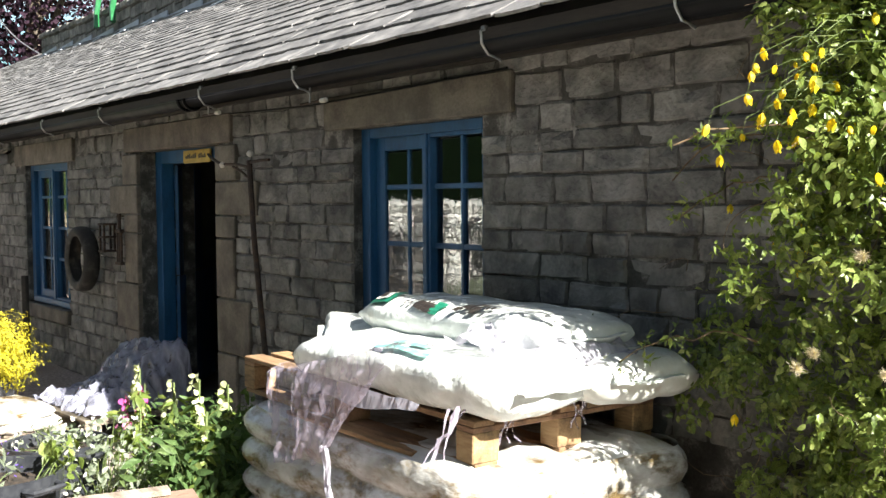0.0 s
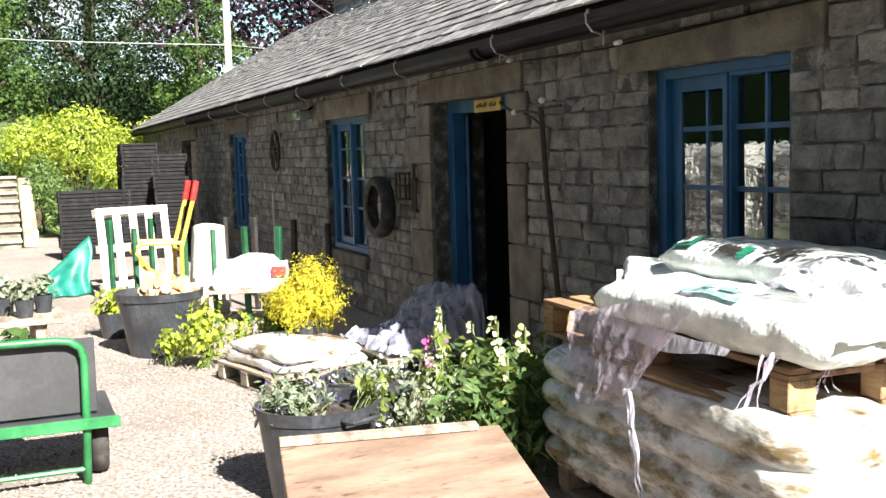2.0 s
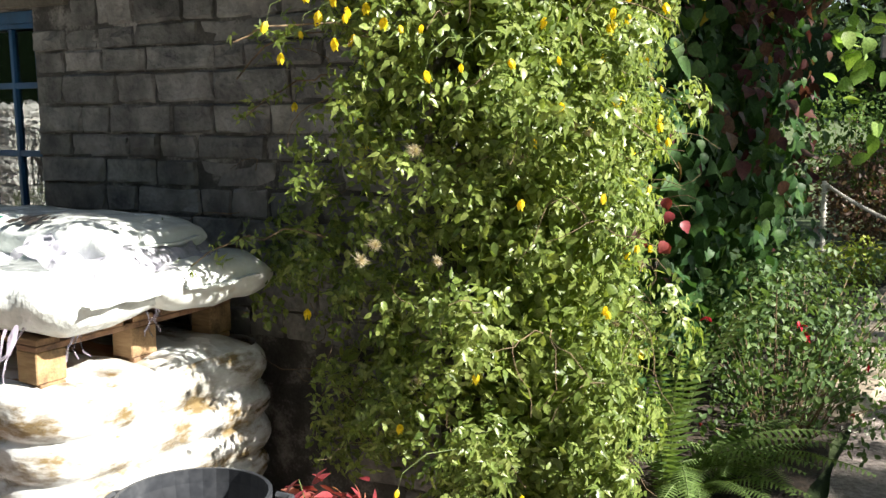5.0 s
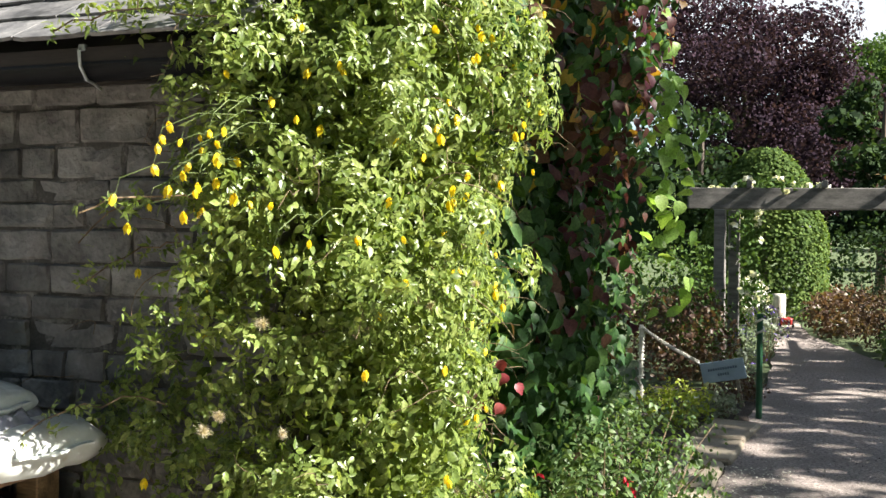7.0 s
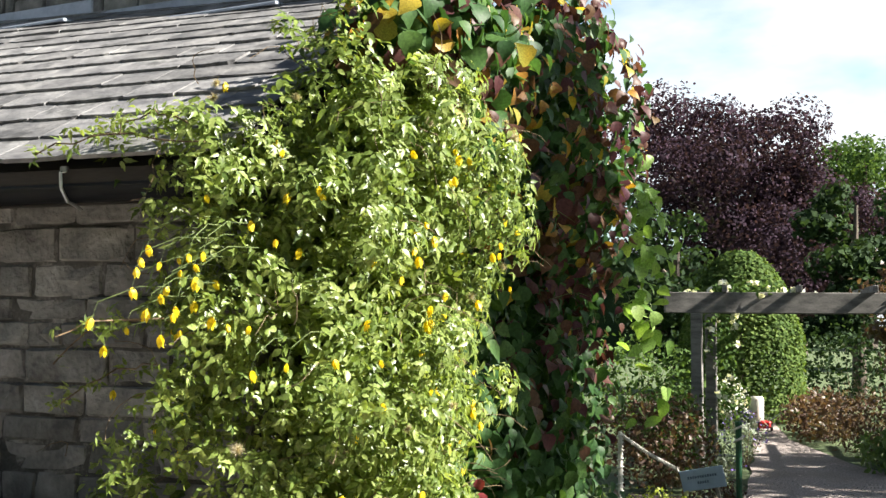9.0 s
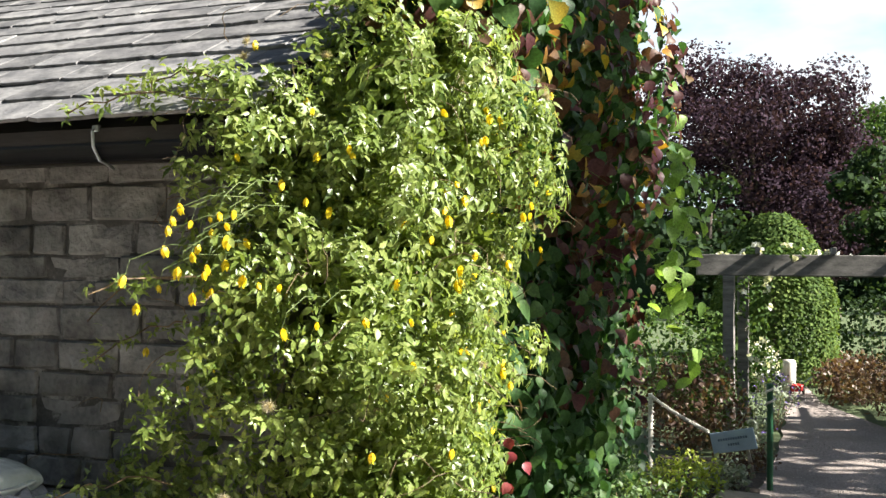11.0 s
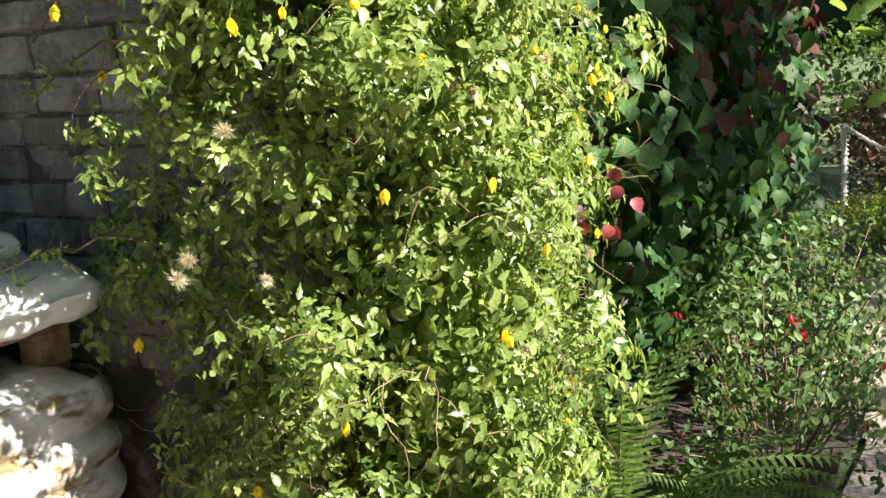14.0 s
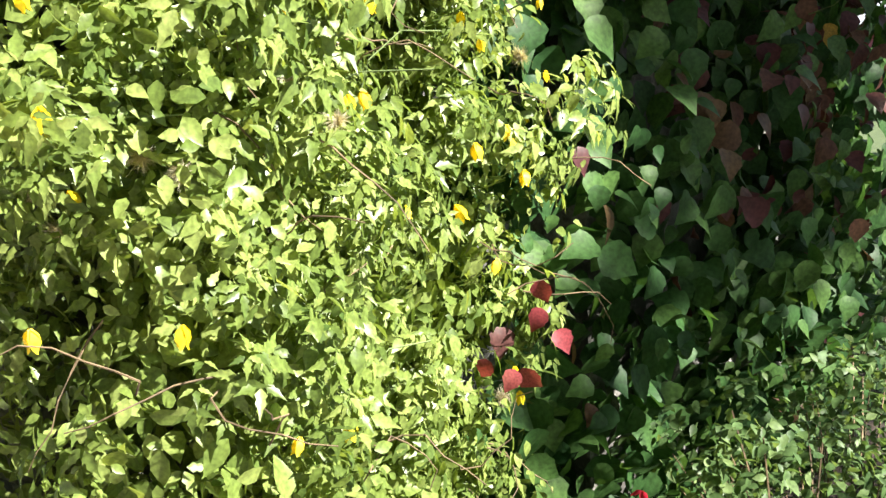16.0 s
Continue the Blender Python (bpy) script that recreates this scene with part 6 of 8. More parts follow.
def tuft(name, mat, centre, radii, n, size, template, seed, label, category, stems=0, hang=0.2, group="", lo=0.35, flower=None, stem_mat=None, base=None, spread=0.7):
    """A small leafy plant: stems from its base and leaves through its body."""
    rng = np.random.default_rng(seed)
    t = thing(name, pose(*(base or (centre[0], centre[1], centre[2] - radii[2]))), label, category, group)
    off = np.array(t.matrix_world.translation)
    P, N = shell(rng, [(centre, radii)], n, lo, 1.08, rough=0.25 * min(radii), freq=3.0 / max(radii))
    P = P[P[:, 2] > 0.01] if len(P) else P
    N = N[:len(P)]
    scatter("leaves", mat, P - off, N, rng.uniform(0.6, 1.25, len(P)) * size, template, rng, t, hang=hang, spread=spread)
    if stems:
        bm = bmesh.new()
        for k in rng.choice(len(P), min(stems, len(P)), replace=False):
            a = Vector((rng.normal(0, 0.03), rng.normal(0, 0.03), 0))
            b = Vector(P[k] - off)
            tube([a, a.lerp(b, 0.5) + Vector((0, 0, 0.06 * radii[2])), b], 0.004, 4, bm, 0.5)
        tagged(part("stems", bm, stem_mat or STEM_GREEN, t), kind="stuff")
    if flower:
        fm, fn, fs = flower
        P, N = shell(rng, [(centre, radii)], fn, 0.92, 1.12, rough=0.1 * min(radii))
        P = P[P[:, 2] > centre[2] - 0.4 * radii[2]]
        tagged(scatter("flowers", fm, P - off, N[:len(P)], rng.uniform(0.7, 1.3, len(P)) * fs, T_OVAL, rng, t, hang=-0.2, spread=0.9), kind="stuff")
    return t


def potting_box():
    t = thing("wooden_box", pose(-4.12, -2.42, 0, 0, 0, -10), "plywood-topped wooden box with a batten along its edge", "box")
    def slab(name, pts, th, mat, label=""):
        bm = bmesh.new()
        lo = [bm.verts.new((x, y, z - th)) for x, y, z in pts]
        hi = [bm.verts.new(p) for p in pts]
        bm.faces.new(hi)
        bm.faces.new(lo[::-1])
        for k in range(4):
            bm.faces.new((lo[k], lo[(k + 1) % 4], hi[(k + 1) % 4], hi[k]))
        bmesh.ops.bevel(bm, geom=bm.edges[:], offset=0.003, segments=1, affect="EDGES")
        return part(name, bm, mat, t, label)
    slab("lid", [(0.0, 0.0, 0.50), (1.15, -0.01, 0.33), (1.15, 0.90, 0.33), (0.0, 0.90, 0.50)], 0.022, PLY)
    slab("batten", [(0.0, 0.0, 0.527), (0.05, 0.0, 0.520), (0.05, 0.80, 0.520), (0.0, 0.80, 0.527)], 0.024, WOOD_GREY)
    for y0, y1 in ((0.01, 0.035), (0.86, 0.885)):
        bm = bmesh.new()
        vs = [bm.verts.new(p) for p in ((0.01, y0, 0), (1.14, y0, 0), (1.14, y0, 0.306), (0.01, y0, 0.476), (0.01, y1, 0), (1.14, y1, 0), (1.14, y1, 0.306), (0.01, y1, 0.476))]
        for f in ((0, 1, 2, 3), (7, 6, 5, 4), (0, 4, 5, 1), (1, 5, 6, 2), (2, 6, 7, 3), (3, 7, 4, 0)):
            bm.faces.new([vs[k] for k in f])
        part("side_panel", bm, PLY, t)
    part("front_panel", box(1.117, 1.139, 0.04, 0.855, 0, 0.305, 0.003), PLY, t)
    part("back_panel", box(0.012, 0.034, 0.04, 0.855, 0, 0.474, 0.003), PLY, t)


potting_box()
tub("plant_tub", -4.86, -2.06, 0.285, 0.22, 0.47, "black plastic tub of trailing grey-leaved plants", handles=2, group="tubs")
tub("plant_tub", -5.42, -1.62, 0.25, 0.19, 0.44, "black plastic tub of small white flowers", handles=2, group="tubs")
tuft("lavender_plant", L_GREY, (-4.92, -2.16, 0.47), (0.26, 0.22, 0.15), 420, 0.055, T_LANCE, 61, "thin silvery plant spilling over a tub", "plant", 30, base=(-4.88, -2.1, 0.40), flower=(L_PURPLE, 60, 0.02), lo=0.2)
tuft("fuchsia_cutting", L_CLEM, (-4.76, -1.80, 0.52), (0.15, 0.10, 0.15), 60, 0.055, T_OVAL, 62, "small yellow-green cutting in a tub", "plant", 10, base=(-4.8, -1.9, 0.40))
tuft("white_alyssum", L_GREY, (-5.05, -1.50, 0.36), (0.28, 0.28, 0.26), 260, 0.045, T_OVAL, 63, "grey-leaved plant dotted with white flowers", "plant", 40, base=(-5.15, -1.5, 0.0), flower=(L_WHITE, 80, 0.028), lo=0.3)
tuft("white_alyssum", L_GREY, (-5.40, -1.62, 0.46), (0.22, 0.2, 0.07), 120, 0.045, T_OVAL, 64, "white-flowered plant filling a tub", "plant", 16, base=(-5.42, -1.62, 0.37), flower=(L_WHITE, 40, 0.028))
tuft("leafy_weeds", L_FUCHSIA, (-5.35, -0.72, 0.26), (0.85, 0.48, 0.28), 1500, 0.08, T_LANCE, 65, "dark green leafy plants growing along the wall", "plant", 120, base=(-5.35, -0.75, 0.0), lo=0.3)
tuft("leafy_weeds", L_FUCHSIA, (-4.75, -1.15, 0.30), (0.35, 0.32, 0.30), 900, 0.085, T_LANCE, 66, "dark green leaves beside the stacked bags", "plant", 60, base=(-4.75, -1.15, 0.0), lo=0.3)
for k, (x, y, h, mat) in enumerate(((-5.55, -1.15, 0.74, L_CREAM), (-5.75, -1.05, 0.62, L_PINK), (-5.25, -0.95, 0.70, L_CREAM), (-5.10, -0.85, 0.68, L_CREAM), (-5.62, -1.2, 0.58, L_PINK), (-4.62, -1.2, 0.66, L_CREAM), (-5.45, -1.0, 0.66, L_CREAM))):
    rng = np.random.default_rng(500 + k)
    t = thing("snapdragon", pose(x, y, 0), "tall snapdragon with pink flowers" if mat is L_PINK else "tall snapdragon with creamy white flowers", "flower", "snapdragons")
    part("stem", tube([(0, 0, 0), (0.02, 0.01, h * 0.5), (0.01 * (k % 3), 0.02, h)], 0.006, 5), STEM_GREEN, t)
    n = 46
    z = rng.uniform(0.1, h - 0.08, n)
    a = rng.uniform(0, math.tau, n)
    P = np.stack([0.03 * np.cos(a), 0.03 * np.sin(a), z], 1)
    scatter("leaves", L_CLEM, P, np.stack([np.cos(a), np.sin(a), np.full(n, 0.9)], 1), rng.uniform(0.06, 0.10, n), T_LANCE, rng, t, hang=0.0, spread=0.4)
    n = 15
    z = rng.uniform(h - 0.17, h + 0.02, n)
    a = rng.uniform(0, math.tau, n)
    r = 0.028 * (1.25 - (z - h + 0.17) / 0.22)
    P = np.stack([r * np.cos(a), r * np.sin(a), z], 1)
    tagged(scatter("flowers", mat, P, np.stack([np.cos(a), np.sin(a), np.full(n, 0.3)], 1), rng.uniform(0.028, 0.042, n), T_HEART, rng, t, hang=0.3, spread=0.4), kind="stuff")

tuft("clematis_sprig", L_FERN, (-2.95, -0.30, 1.14), (0.075, 0.07, 0.075), 34, 0.05, T_TRI, 79, "green clematis sprig growing over the top bag", "plant", 10, base=(-2.95, -0.26, 1.03), lo=0.1)
# low pallet with bags and a golden conifer
pallet(pose(-7.52, -1.50, 0, 0, 0, 14), "low wooden pallet under flat bags on the gravel", WOOD_GREY, 0.86, 0.8)
for k, (x, y, z) in enumerate(((-7.50, -1.62, 0.19), (-7.52, -1.36, 0.19), (-7.48, -1.5, 0.265))):
    ob = new("compost_bag", bag_mesh("compost_bag", 0.86, 0.46 if k < 2 else 0.66, 0.125, BAG_OLD, 90 + k * 3, 0.016, 0.01, 0.01))
    ob.matrix_world = pose(x, y, z, 0, 0, 14)
    tagged(ob, "flat white plastic bag lying on a low pallet", "bag", "bags on the low pallet")


def conifer():
    t = thing("golden_conifer", pose(-7.62, -1.35, 0.30) @ Matrix.Scale(0.86, 4), "bright golden dwarf conifer in a black pot", "shrub")
    part("pot", lathe([(0, 0), (0.13, 0), (0.16, 0.16), (0.17, 0.165), (0.15, 0.16), (0.12, 0.14), (0, 0.14)], 20), TUB, t)
    rng = np.random.default_rng(71)
    lobes = [((0.0, 0.0, 0.32), (0.27, 0.27, 0.24)), ((0.02, 0.03, 0.48), (0.16, 0.16, 0.18)), ((0.1, -0.1, 0.28), (0.2, 0.2, 0.15)), ((-0.1, -0.08, 0.4), (0.17, 0.17, 0.17))]
    P, N = shell(rng, lobes, 14000, 0.55, 1.2, rough=0.2, freq=8)
    tagged(scatter("leaves", L_GOLD, P, N + np.array([0, 0, 0.5]), rng.uniform(0.014, 0.034, len(P)), T_LANCE, rng, t, hang=-0.9, spread=0.35), kind="stuff")
    g = thing("grass_plant", pose(-8.0, -1.45, 0.0), "tuft of bright green grassy leaves in a pot", "plant")
    part("pot", lathe([(0, 0), (0.11, 0), (0.14, 0.22), (0.12, 0.2), (0, 0.2)], 18), TUB, g)
    n = 500
    a = rng.uniform(0, math.tau, n)
    r = rng.uniform(0.0, 0.16, n)
    P = np.stack([r * np.cos(a), r * np.sin(a), rng.uniform(0.2, 0.42, n)], 1)
    scatter("leaves", L_FERN, P, np.stack([np.cos(a), np.sin(a), np.full(n, 0.2)], 1), rng.uniform(0.1, 0.2, n), T_LANCE, rng, g, hang=-0.7, spread=0.4)


conifer()

# crumpled wrap over a heap against the wall
def wrap_bundle():
    t = thing("plastic_bundle", pose(-7.75, -0.50, 0.0, 0, 0, 4), "heap of crumpled milky plastic wrap on a pallet by the wall", "plastic wrap")
    for name, mat, low, nu in (("filling", SOIL, 0.05, 24), ("wrap", FILM_GREY, 0.0, 90)):
        V, F = [], []
        for j in range(nu + 1):
            for i in range(nu + 1):
                u, v = 2 * i / nu - 1, 2 * j / nu - 1
                q = Vector((u * 2.2, v * 2.2, 5.0))
                edge = max(0.0, 1 - max(abs(u), abs(v)) ** 5)
                rise = (0.10 + 0.10 * v + 0.36 * max(0.0, v) ** 1.4 + 0.04 * u) * edge ** 0.5
                crease = 0.0 if low else 0.08 * (1 - 2.2 * abs(noise.noise(q * 0.9))) + 0.045 * (1 - 2.2 * abs(noise.noise(q * 2.1))) + 0.025 * (1 - 2 * abs(noise.noise(q * 4.3)))
                x, y = u * (0.55 - low), v * (0.42 - low)
                if not low:
                    x += 0.05 * noise.noise(q * 3 + Vector((9, 0, 0)))
                    y += 0.05 * noise.noise(q * 3 + Vector((0, 9, 0)))
                V.append((x, y, 0.146 + max(0.0, rise - low) + crease * (0.35 + 0.65 * edge)))
        for j in range(nu):
            for i in range(nu):
                k = j * (nu + 1) + i
                F.append((k, k + 1, k + nu + 2, k + nu + 1))
        mesh_ob(name, V, F, mat, t, smooth=True)


wrap_bundle()
pallet(pose(-7.75, -0.50, 0, 0, 0, 4), "dark wooden pallet under crumpled plastic", WOOD_GREY, 1.05, 0.85)

tuft("euonymus", L_LIME, (-8.32, -2.0, 0.28), (0.20, 0.20, 0.25), 480, 0.055, T_OVAL, 73, "yellow variegated euonymus in a dark pot", "shrub", 20, base=(-8.32, -2.0, 0.0))
tuft("euonymus", L_LIME, (-8.55, -2.22, 0.16), (0.13, 0.13, 0.14), 170, 0.05, T_OVAL, 74, "small yellow-leaved euonymus on the gravel", "shrub", 8, base=(-8.55, -2.22, 0.0))
tuft("euonymus", L_LIME, (-8.15, -1.72, 0.28), (0.14, 0.14, 0.16), 150, 0.05, T_OVAL, 75, "white-edged small shrub beside the pallet", "shrub", 8, base=(-8.15, -1.72, 0.0))
tub("log_tub", -9.15, -2.22, 0.36, 0.26, 0.54, "large black plastic tub full of split logs", fill=0.8, group="tubs")
rng = random.Random(12)
for k in range(15):
    a, r = rng.uniform(0, 6.28), rng.uniform(0.02, 0.24)
    lg = thing("log", pose(-9.15 + r * math.cos(a), -2.22 + r * math.sin(a), 0.50 + 0.035 * (k % 4), rng.uniform(60, 110), rng.uniform(-20, 20), rng.uniform(0, 360)), "pale split log lying in a tub", "log", "logs in the tub")
    part("wood", wobble(tube([(0, 0, -0.14), (0, 0, 0.14)], rng.uniform(0.035, 0.06), 7), 9, 0.012, k), LOG, lg)


def sack_truck():
    t = thing("sack_truck", pose(-10.72, -1.84, 0.0, 0, 0, 2), "yellow tubular sack truck with red rubber grips", "trolley")
    for s in (-0.19, 0.19):
        part("rail", tube([(s, 0.0, 0.10), (s, 0.02, 0.78), (s, 0.06, 0.92), (s, 0.15, 1.24)], 0.022, 8), YELLOW_PAINT, t)
        part("grip", tube([(s, 0.148, 1.23), (s, 0.19, 1.42)], 0.030, 8), RED_RUBBER, t)
        part("brace", tube([(s, 0.02, 0.82), (s, -0.34, 0.83), (s, -0.40, 0.80), (s, -0.41, 0.74), (s, -0.30, 0.58), (s, -0.14, 0.47), (s, 0.0, 0.44)], 0.020, 8), YELLOW_PAINT, t)
        wh = part("wheel", lathe([(0.05, -0.03), (0.12, -0.035), (0.13, 0), (0.12, 0.035), (0.05, 0.03)], 20), RUBBER, t)
        wh.matrix_local = pose(s * 1.35, 0.05, 0.13, 0, 90, 0)
    for z in (0.2, 0.48, 0.75):
        part("rung", tube([(-0.19, 0.01, z), (0.19, 0.01, z)], 0.014, 8), YELLOW_PAINT, t)
    part("toe_plate", box(-0.2, 0.2, -0.22, 0.01, 0.02, 0.032, 0.003), YELLOW_PAINT, t)


sack_truck()
# stakes standing in front of the wall
for k, (x, y, h, lit) in enumerate(((-10.80, -2.22, 0.97, 1), (-10.6, -1.78, 0.95, 1), (-10.45, -1.52, 0.94, 1), (-10.35, -1.22, 0.96, 1), (-10.24, -0.94, 0.95, 1), (-11.6, -1.18, 0.99, 0), (-11.3, -0.92, 0.99, 0), (-11.1, -0.55, 0.96, 0), (-10.6, -0.30, 0.93, 0), (-12.2, -1.9, 0.99, 1), (-12.6, -2.3, 0.97, 1))):
    st = thing("stake", pose(x, y, 0, 0, rng.uniform(-1.5, 1.5), rng.uniform(0, 40)), "dark green painted wooden stake standing upright" if lit else "wooden stake near the wall, coloured dark for shade", "stake", "stakes")
    # stakes not marked lit have their shade put into a near-black colour
    part("shaft", box(-0.032, 0.032, -0.022, 0.022, 0, h, 0.006), DARK_GREEN if lit else DARK_WOOD, st)


def leaning_tray():
    t = thing("barrow_tray", pose(-11.05, -1.50, 0.05, -8, 0, 72), "pale metal barrow tray leaning on its end", "tray")
    V, F = [], []
    for j in range(9):
        for i in range(9):
            u, v = i / 8 - 0.5, j / 8
            V.append((0.34 * u * (1 + 0.25 * (1 - v)), 0.16 * (4 * u * u) * (0.6 + 0.4 * v), 0.92 * v - 0.08 * u * u))
    F = [(j * 9 + i, j * 9 + i + 1, (j + 1) * 9 + i + 1, (j + 1) * 9 + i) for j in range(8) for i in range(8)]
    ob = mesh_ob("pan", V, F, WHITE_PAINT, t, smooth=True)
    so = ob.modifiers.new("thick", "SOLIDIFY")
    so.thickness = 0.02


leaning_tray()
tr = thing("low_table", pose(-10.25, -1.18, 0, 0, 0, 75), "low dark trestle table holding a white sack", "table")
part("tabletop", box(-0.45, 0.45, -0.25, 0.25, 0.34, 0.37, 0.004), WOOD_GREY, tr)
for dx in (-0.4, 0.4):
    for dy in (-0.2, 0.2):
        part("leg", box(dx - 0.02, dx + 0.02, dy - 0.02, dy + 0.02, 0, 0.339), WOOD_GREY, tr)
ob = new("white_sack", bag_mesh("white_sack", 0.72, 0.42, 0.30, BAG_CLEAN, 120, 0.05, 0.03, 0.04))
ob.matrix_world = pose(-10.25, -1.20, 0.50, 6, 0, 75)
tagged(ob, "crumpled white sack with a red label on a table", "bag")
mesh_ob("label", [(0.2, -0.24, 0.02), (0.34, -0.24, 0.02), (0.34, -0.22, 0.11), (0.2, -0.22, 0.11)], [(0, 1, 2, 3)], RED_RUBBER, ob)


def upright_pallet():
    t = thing("painted_pallet", pose(-13.9, -1.86, 0.0, 0, 0, 113), "white-painted pallet standing upright on its edge", "pallet")
    lean = pose(0, 0, 0, -7, 0, 0)
    for k in range(5):
        x = -0.45 + 0.225 * k
        b = part("board", box(x - 0.052, x + 0.052, -0.02, 0.0, 0.0, 1.06, 0.004), WHITE_PAINT, t)
        b.matrix_local = lean
    for z in (0.08, 0.55, 1.0):
        b = part("bearer", box(-0.5, 0.5, 0.001, 0.09, z - 0.05, z + 0.05, 0.004), WHITE_PAINT, t)
        b.matrix_local = lean
    b = part("top_rail", box(-0.5, 0.5, -0.03, -0.021, 0.97, 1.06, 0.003), WHITE_PAINT, t)
    b.matrix_local = lean


upright_pallet()


def tarpaulin():
    t = thing("tarpaulin", pose(-13.9, -2.65, 0.0), "teal tarpaulin draped over the end of a pallet", "tarpaulin")
    V, F = [], []
    for j in range(15):
        for i in range(17):
            u, v = i / 16, j / 14
            y = -0.42 + 0.62 * u
            z = max(0.012, 0.72 * (1 - v) * (0.25 + 0.75 * u) + 0.03 * noise.noise(Vector((u * 5, v * 5, 1))))
            x = 0.05 + 0.32 * v * (1.1 - 0.4 * u) + 0.06 * math.sin(u * 13) * v
            V.append((x, y + 0.03 * math.sin(v * 7), z))
    for j in range(14):
        for i in range(16):
            a = j * 17 + i
            F.append((a, a + 1, a + 18, a + 17))
    ob = mesh_ob("sheet", V, F, TEAL_TARP, t, smooth=True)
    so = ob.modifiers.new("thick", "SOLIDIFY")
    so.thickness = 0.008


tarpaulin()


def crate_proto():
    t = thing("plastic_crate", pose(0, 0, -20), "black slatted plastic crate in a tall stack", "crate", "crates")
    L, W, H = 0.58, 0.40, 0.19
    part("base", box(-L / 2, L / 2, -W / 2, W / 2, 0, 0.015), CRATE, t)
    part("liner", box(-L / 2 + 0.012, L / 2 - 0.012, -W / 2 + 0.012, W / 2 - 0.012, 0.016, H - 0.02), CRATE, t)
    for s in (-1, 1):
        for z in (0.02, 0.08, 0.145):
            part("slat", box(-L / 2, L / 2, s * W / 2 - 0.008, s * W / 2 + 0.008, z, z + 0.04, 0.003), CRATE, t)
            part("slat", box(s * L / 2 - 0.008, s * L / 2 + 0.008, -W / 2, W / 2, z, z + 0.04, 0.003), CRATE, t)
        for q in (-1, 1):
            part("post", box(s * L / 2 - 0.018, s * L / 2 + 0.018, q * W / 2 - 0.018, q * W / 2 + 0.018, 0, H, 0.003), CRATE, t)
    return t


crate = crate_proto()
first = True
rng = random.Random(6)
for x, y, n in ((-18.8, -2.28, 6), (-19.5, -1.95, 6), (-18.9, -1.72, 6), (-18.9, -1.25, 10), (-19.6, -1.2, 10), (-18.9, -0.75, 9), (-18.4, -0.78, 7)):
    for k in range(n):
        m = pose(x + rng.uniform(-0.02, 0.02), y + rng.uniform(-0.02, 0.02), 0.004 + 0.194 * k, 0, 0, 90 + rng.uniform(-2.5, 2.5))
        if first:
            crate.matrix_world = m
            first = False
        else:
            copy_thing(crate, m)


def bench():
    t = thing("plant_bench", pose(-8.5, -3.45, 0, 0, 0, 4), "low timber bench holding pots of silver plants", "bench")
    part("plank", box(-0.32, 0.0, -1.1, 0.45, 0.46, 0.50, 0.005), WOOD_GREY, t)
    part("plank", box(0.01, 0.32, -1.1, 0.45, 0.46, 0.50, 0.005), WOOD_GREY, t)
    for y in (-0.9, 0.25):
        part("leg", box(-0.26, 0.26, y - 0.04, y + 0.04, 0, 0.459, 0.005), WOOD_GREY, t)
    rg = np.random.default_rng(81)
    for k in range(7):
        x, y = -8.5 + (0.12 if k % 2 else -0.1), -3.15 - 0.16 * (k // 1) * 0.85
        p = thing("potted_plant", pose(x, y, 0.502), "silver-leaved plant in a small black pot", "potted plant", "pots on the bench")
        part("pot", lathe([(0, 0), (0.055, 0), (0.072, 0.13), (0.075, 0.135), (0.064, 0.125), (0.05, 0.11), (0, 0.11)], 14), TUB, p)
        n = 90
        a = rg.uniform(0, math.tau, n)
        r = rg.uniform(0, 0.09, n)
        P = np.stack([r * np.cos(a), r * np.sin(a), rg.uniform(0.13, 0.27, n)], 1)
        scatter("leaves", L_GREY, P, np.stack([np.cos(a), np.sin(a), np.full(n, 1.0)], 1), rg.uniform(0.04, 0.075, n), T_OVAL, rg, p, hang=-0.2)
    q = thing("potted_plant", pose(-10.2, -2.50, 0), "yellow-green plant in a black pot on the gravel", "potted plant")
    part("pot", lathe([(0, 0), (0.12, 0), (0.16, 0.24), (0.14, 0.22), (0, 0.2)], 16), TUB, q)
    n = 160
    a = rg.uniform(0, math.tau, n)
    P = np.stack([rg.uniform(0, 0.2, n) * np.cos(a), rg.uniform(0, 0.2, n) * np.sin(a), rg.uniform(0.22, 0.46, n)], 1)
    scatter("leaves", L_LIME, P, np.stack([np.cos(a), np.sin(a), np.full(n, 1.0)], 1), rg.uniform(0.05, 0.09, n), T_OVAL, rg, q)


bench()


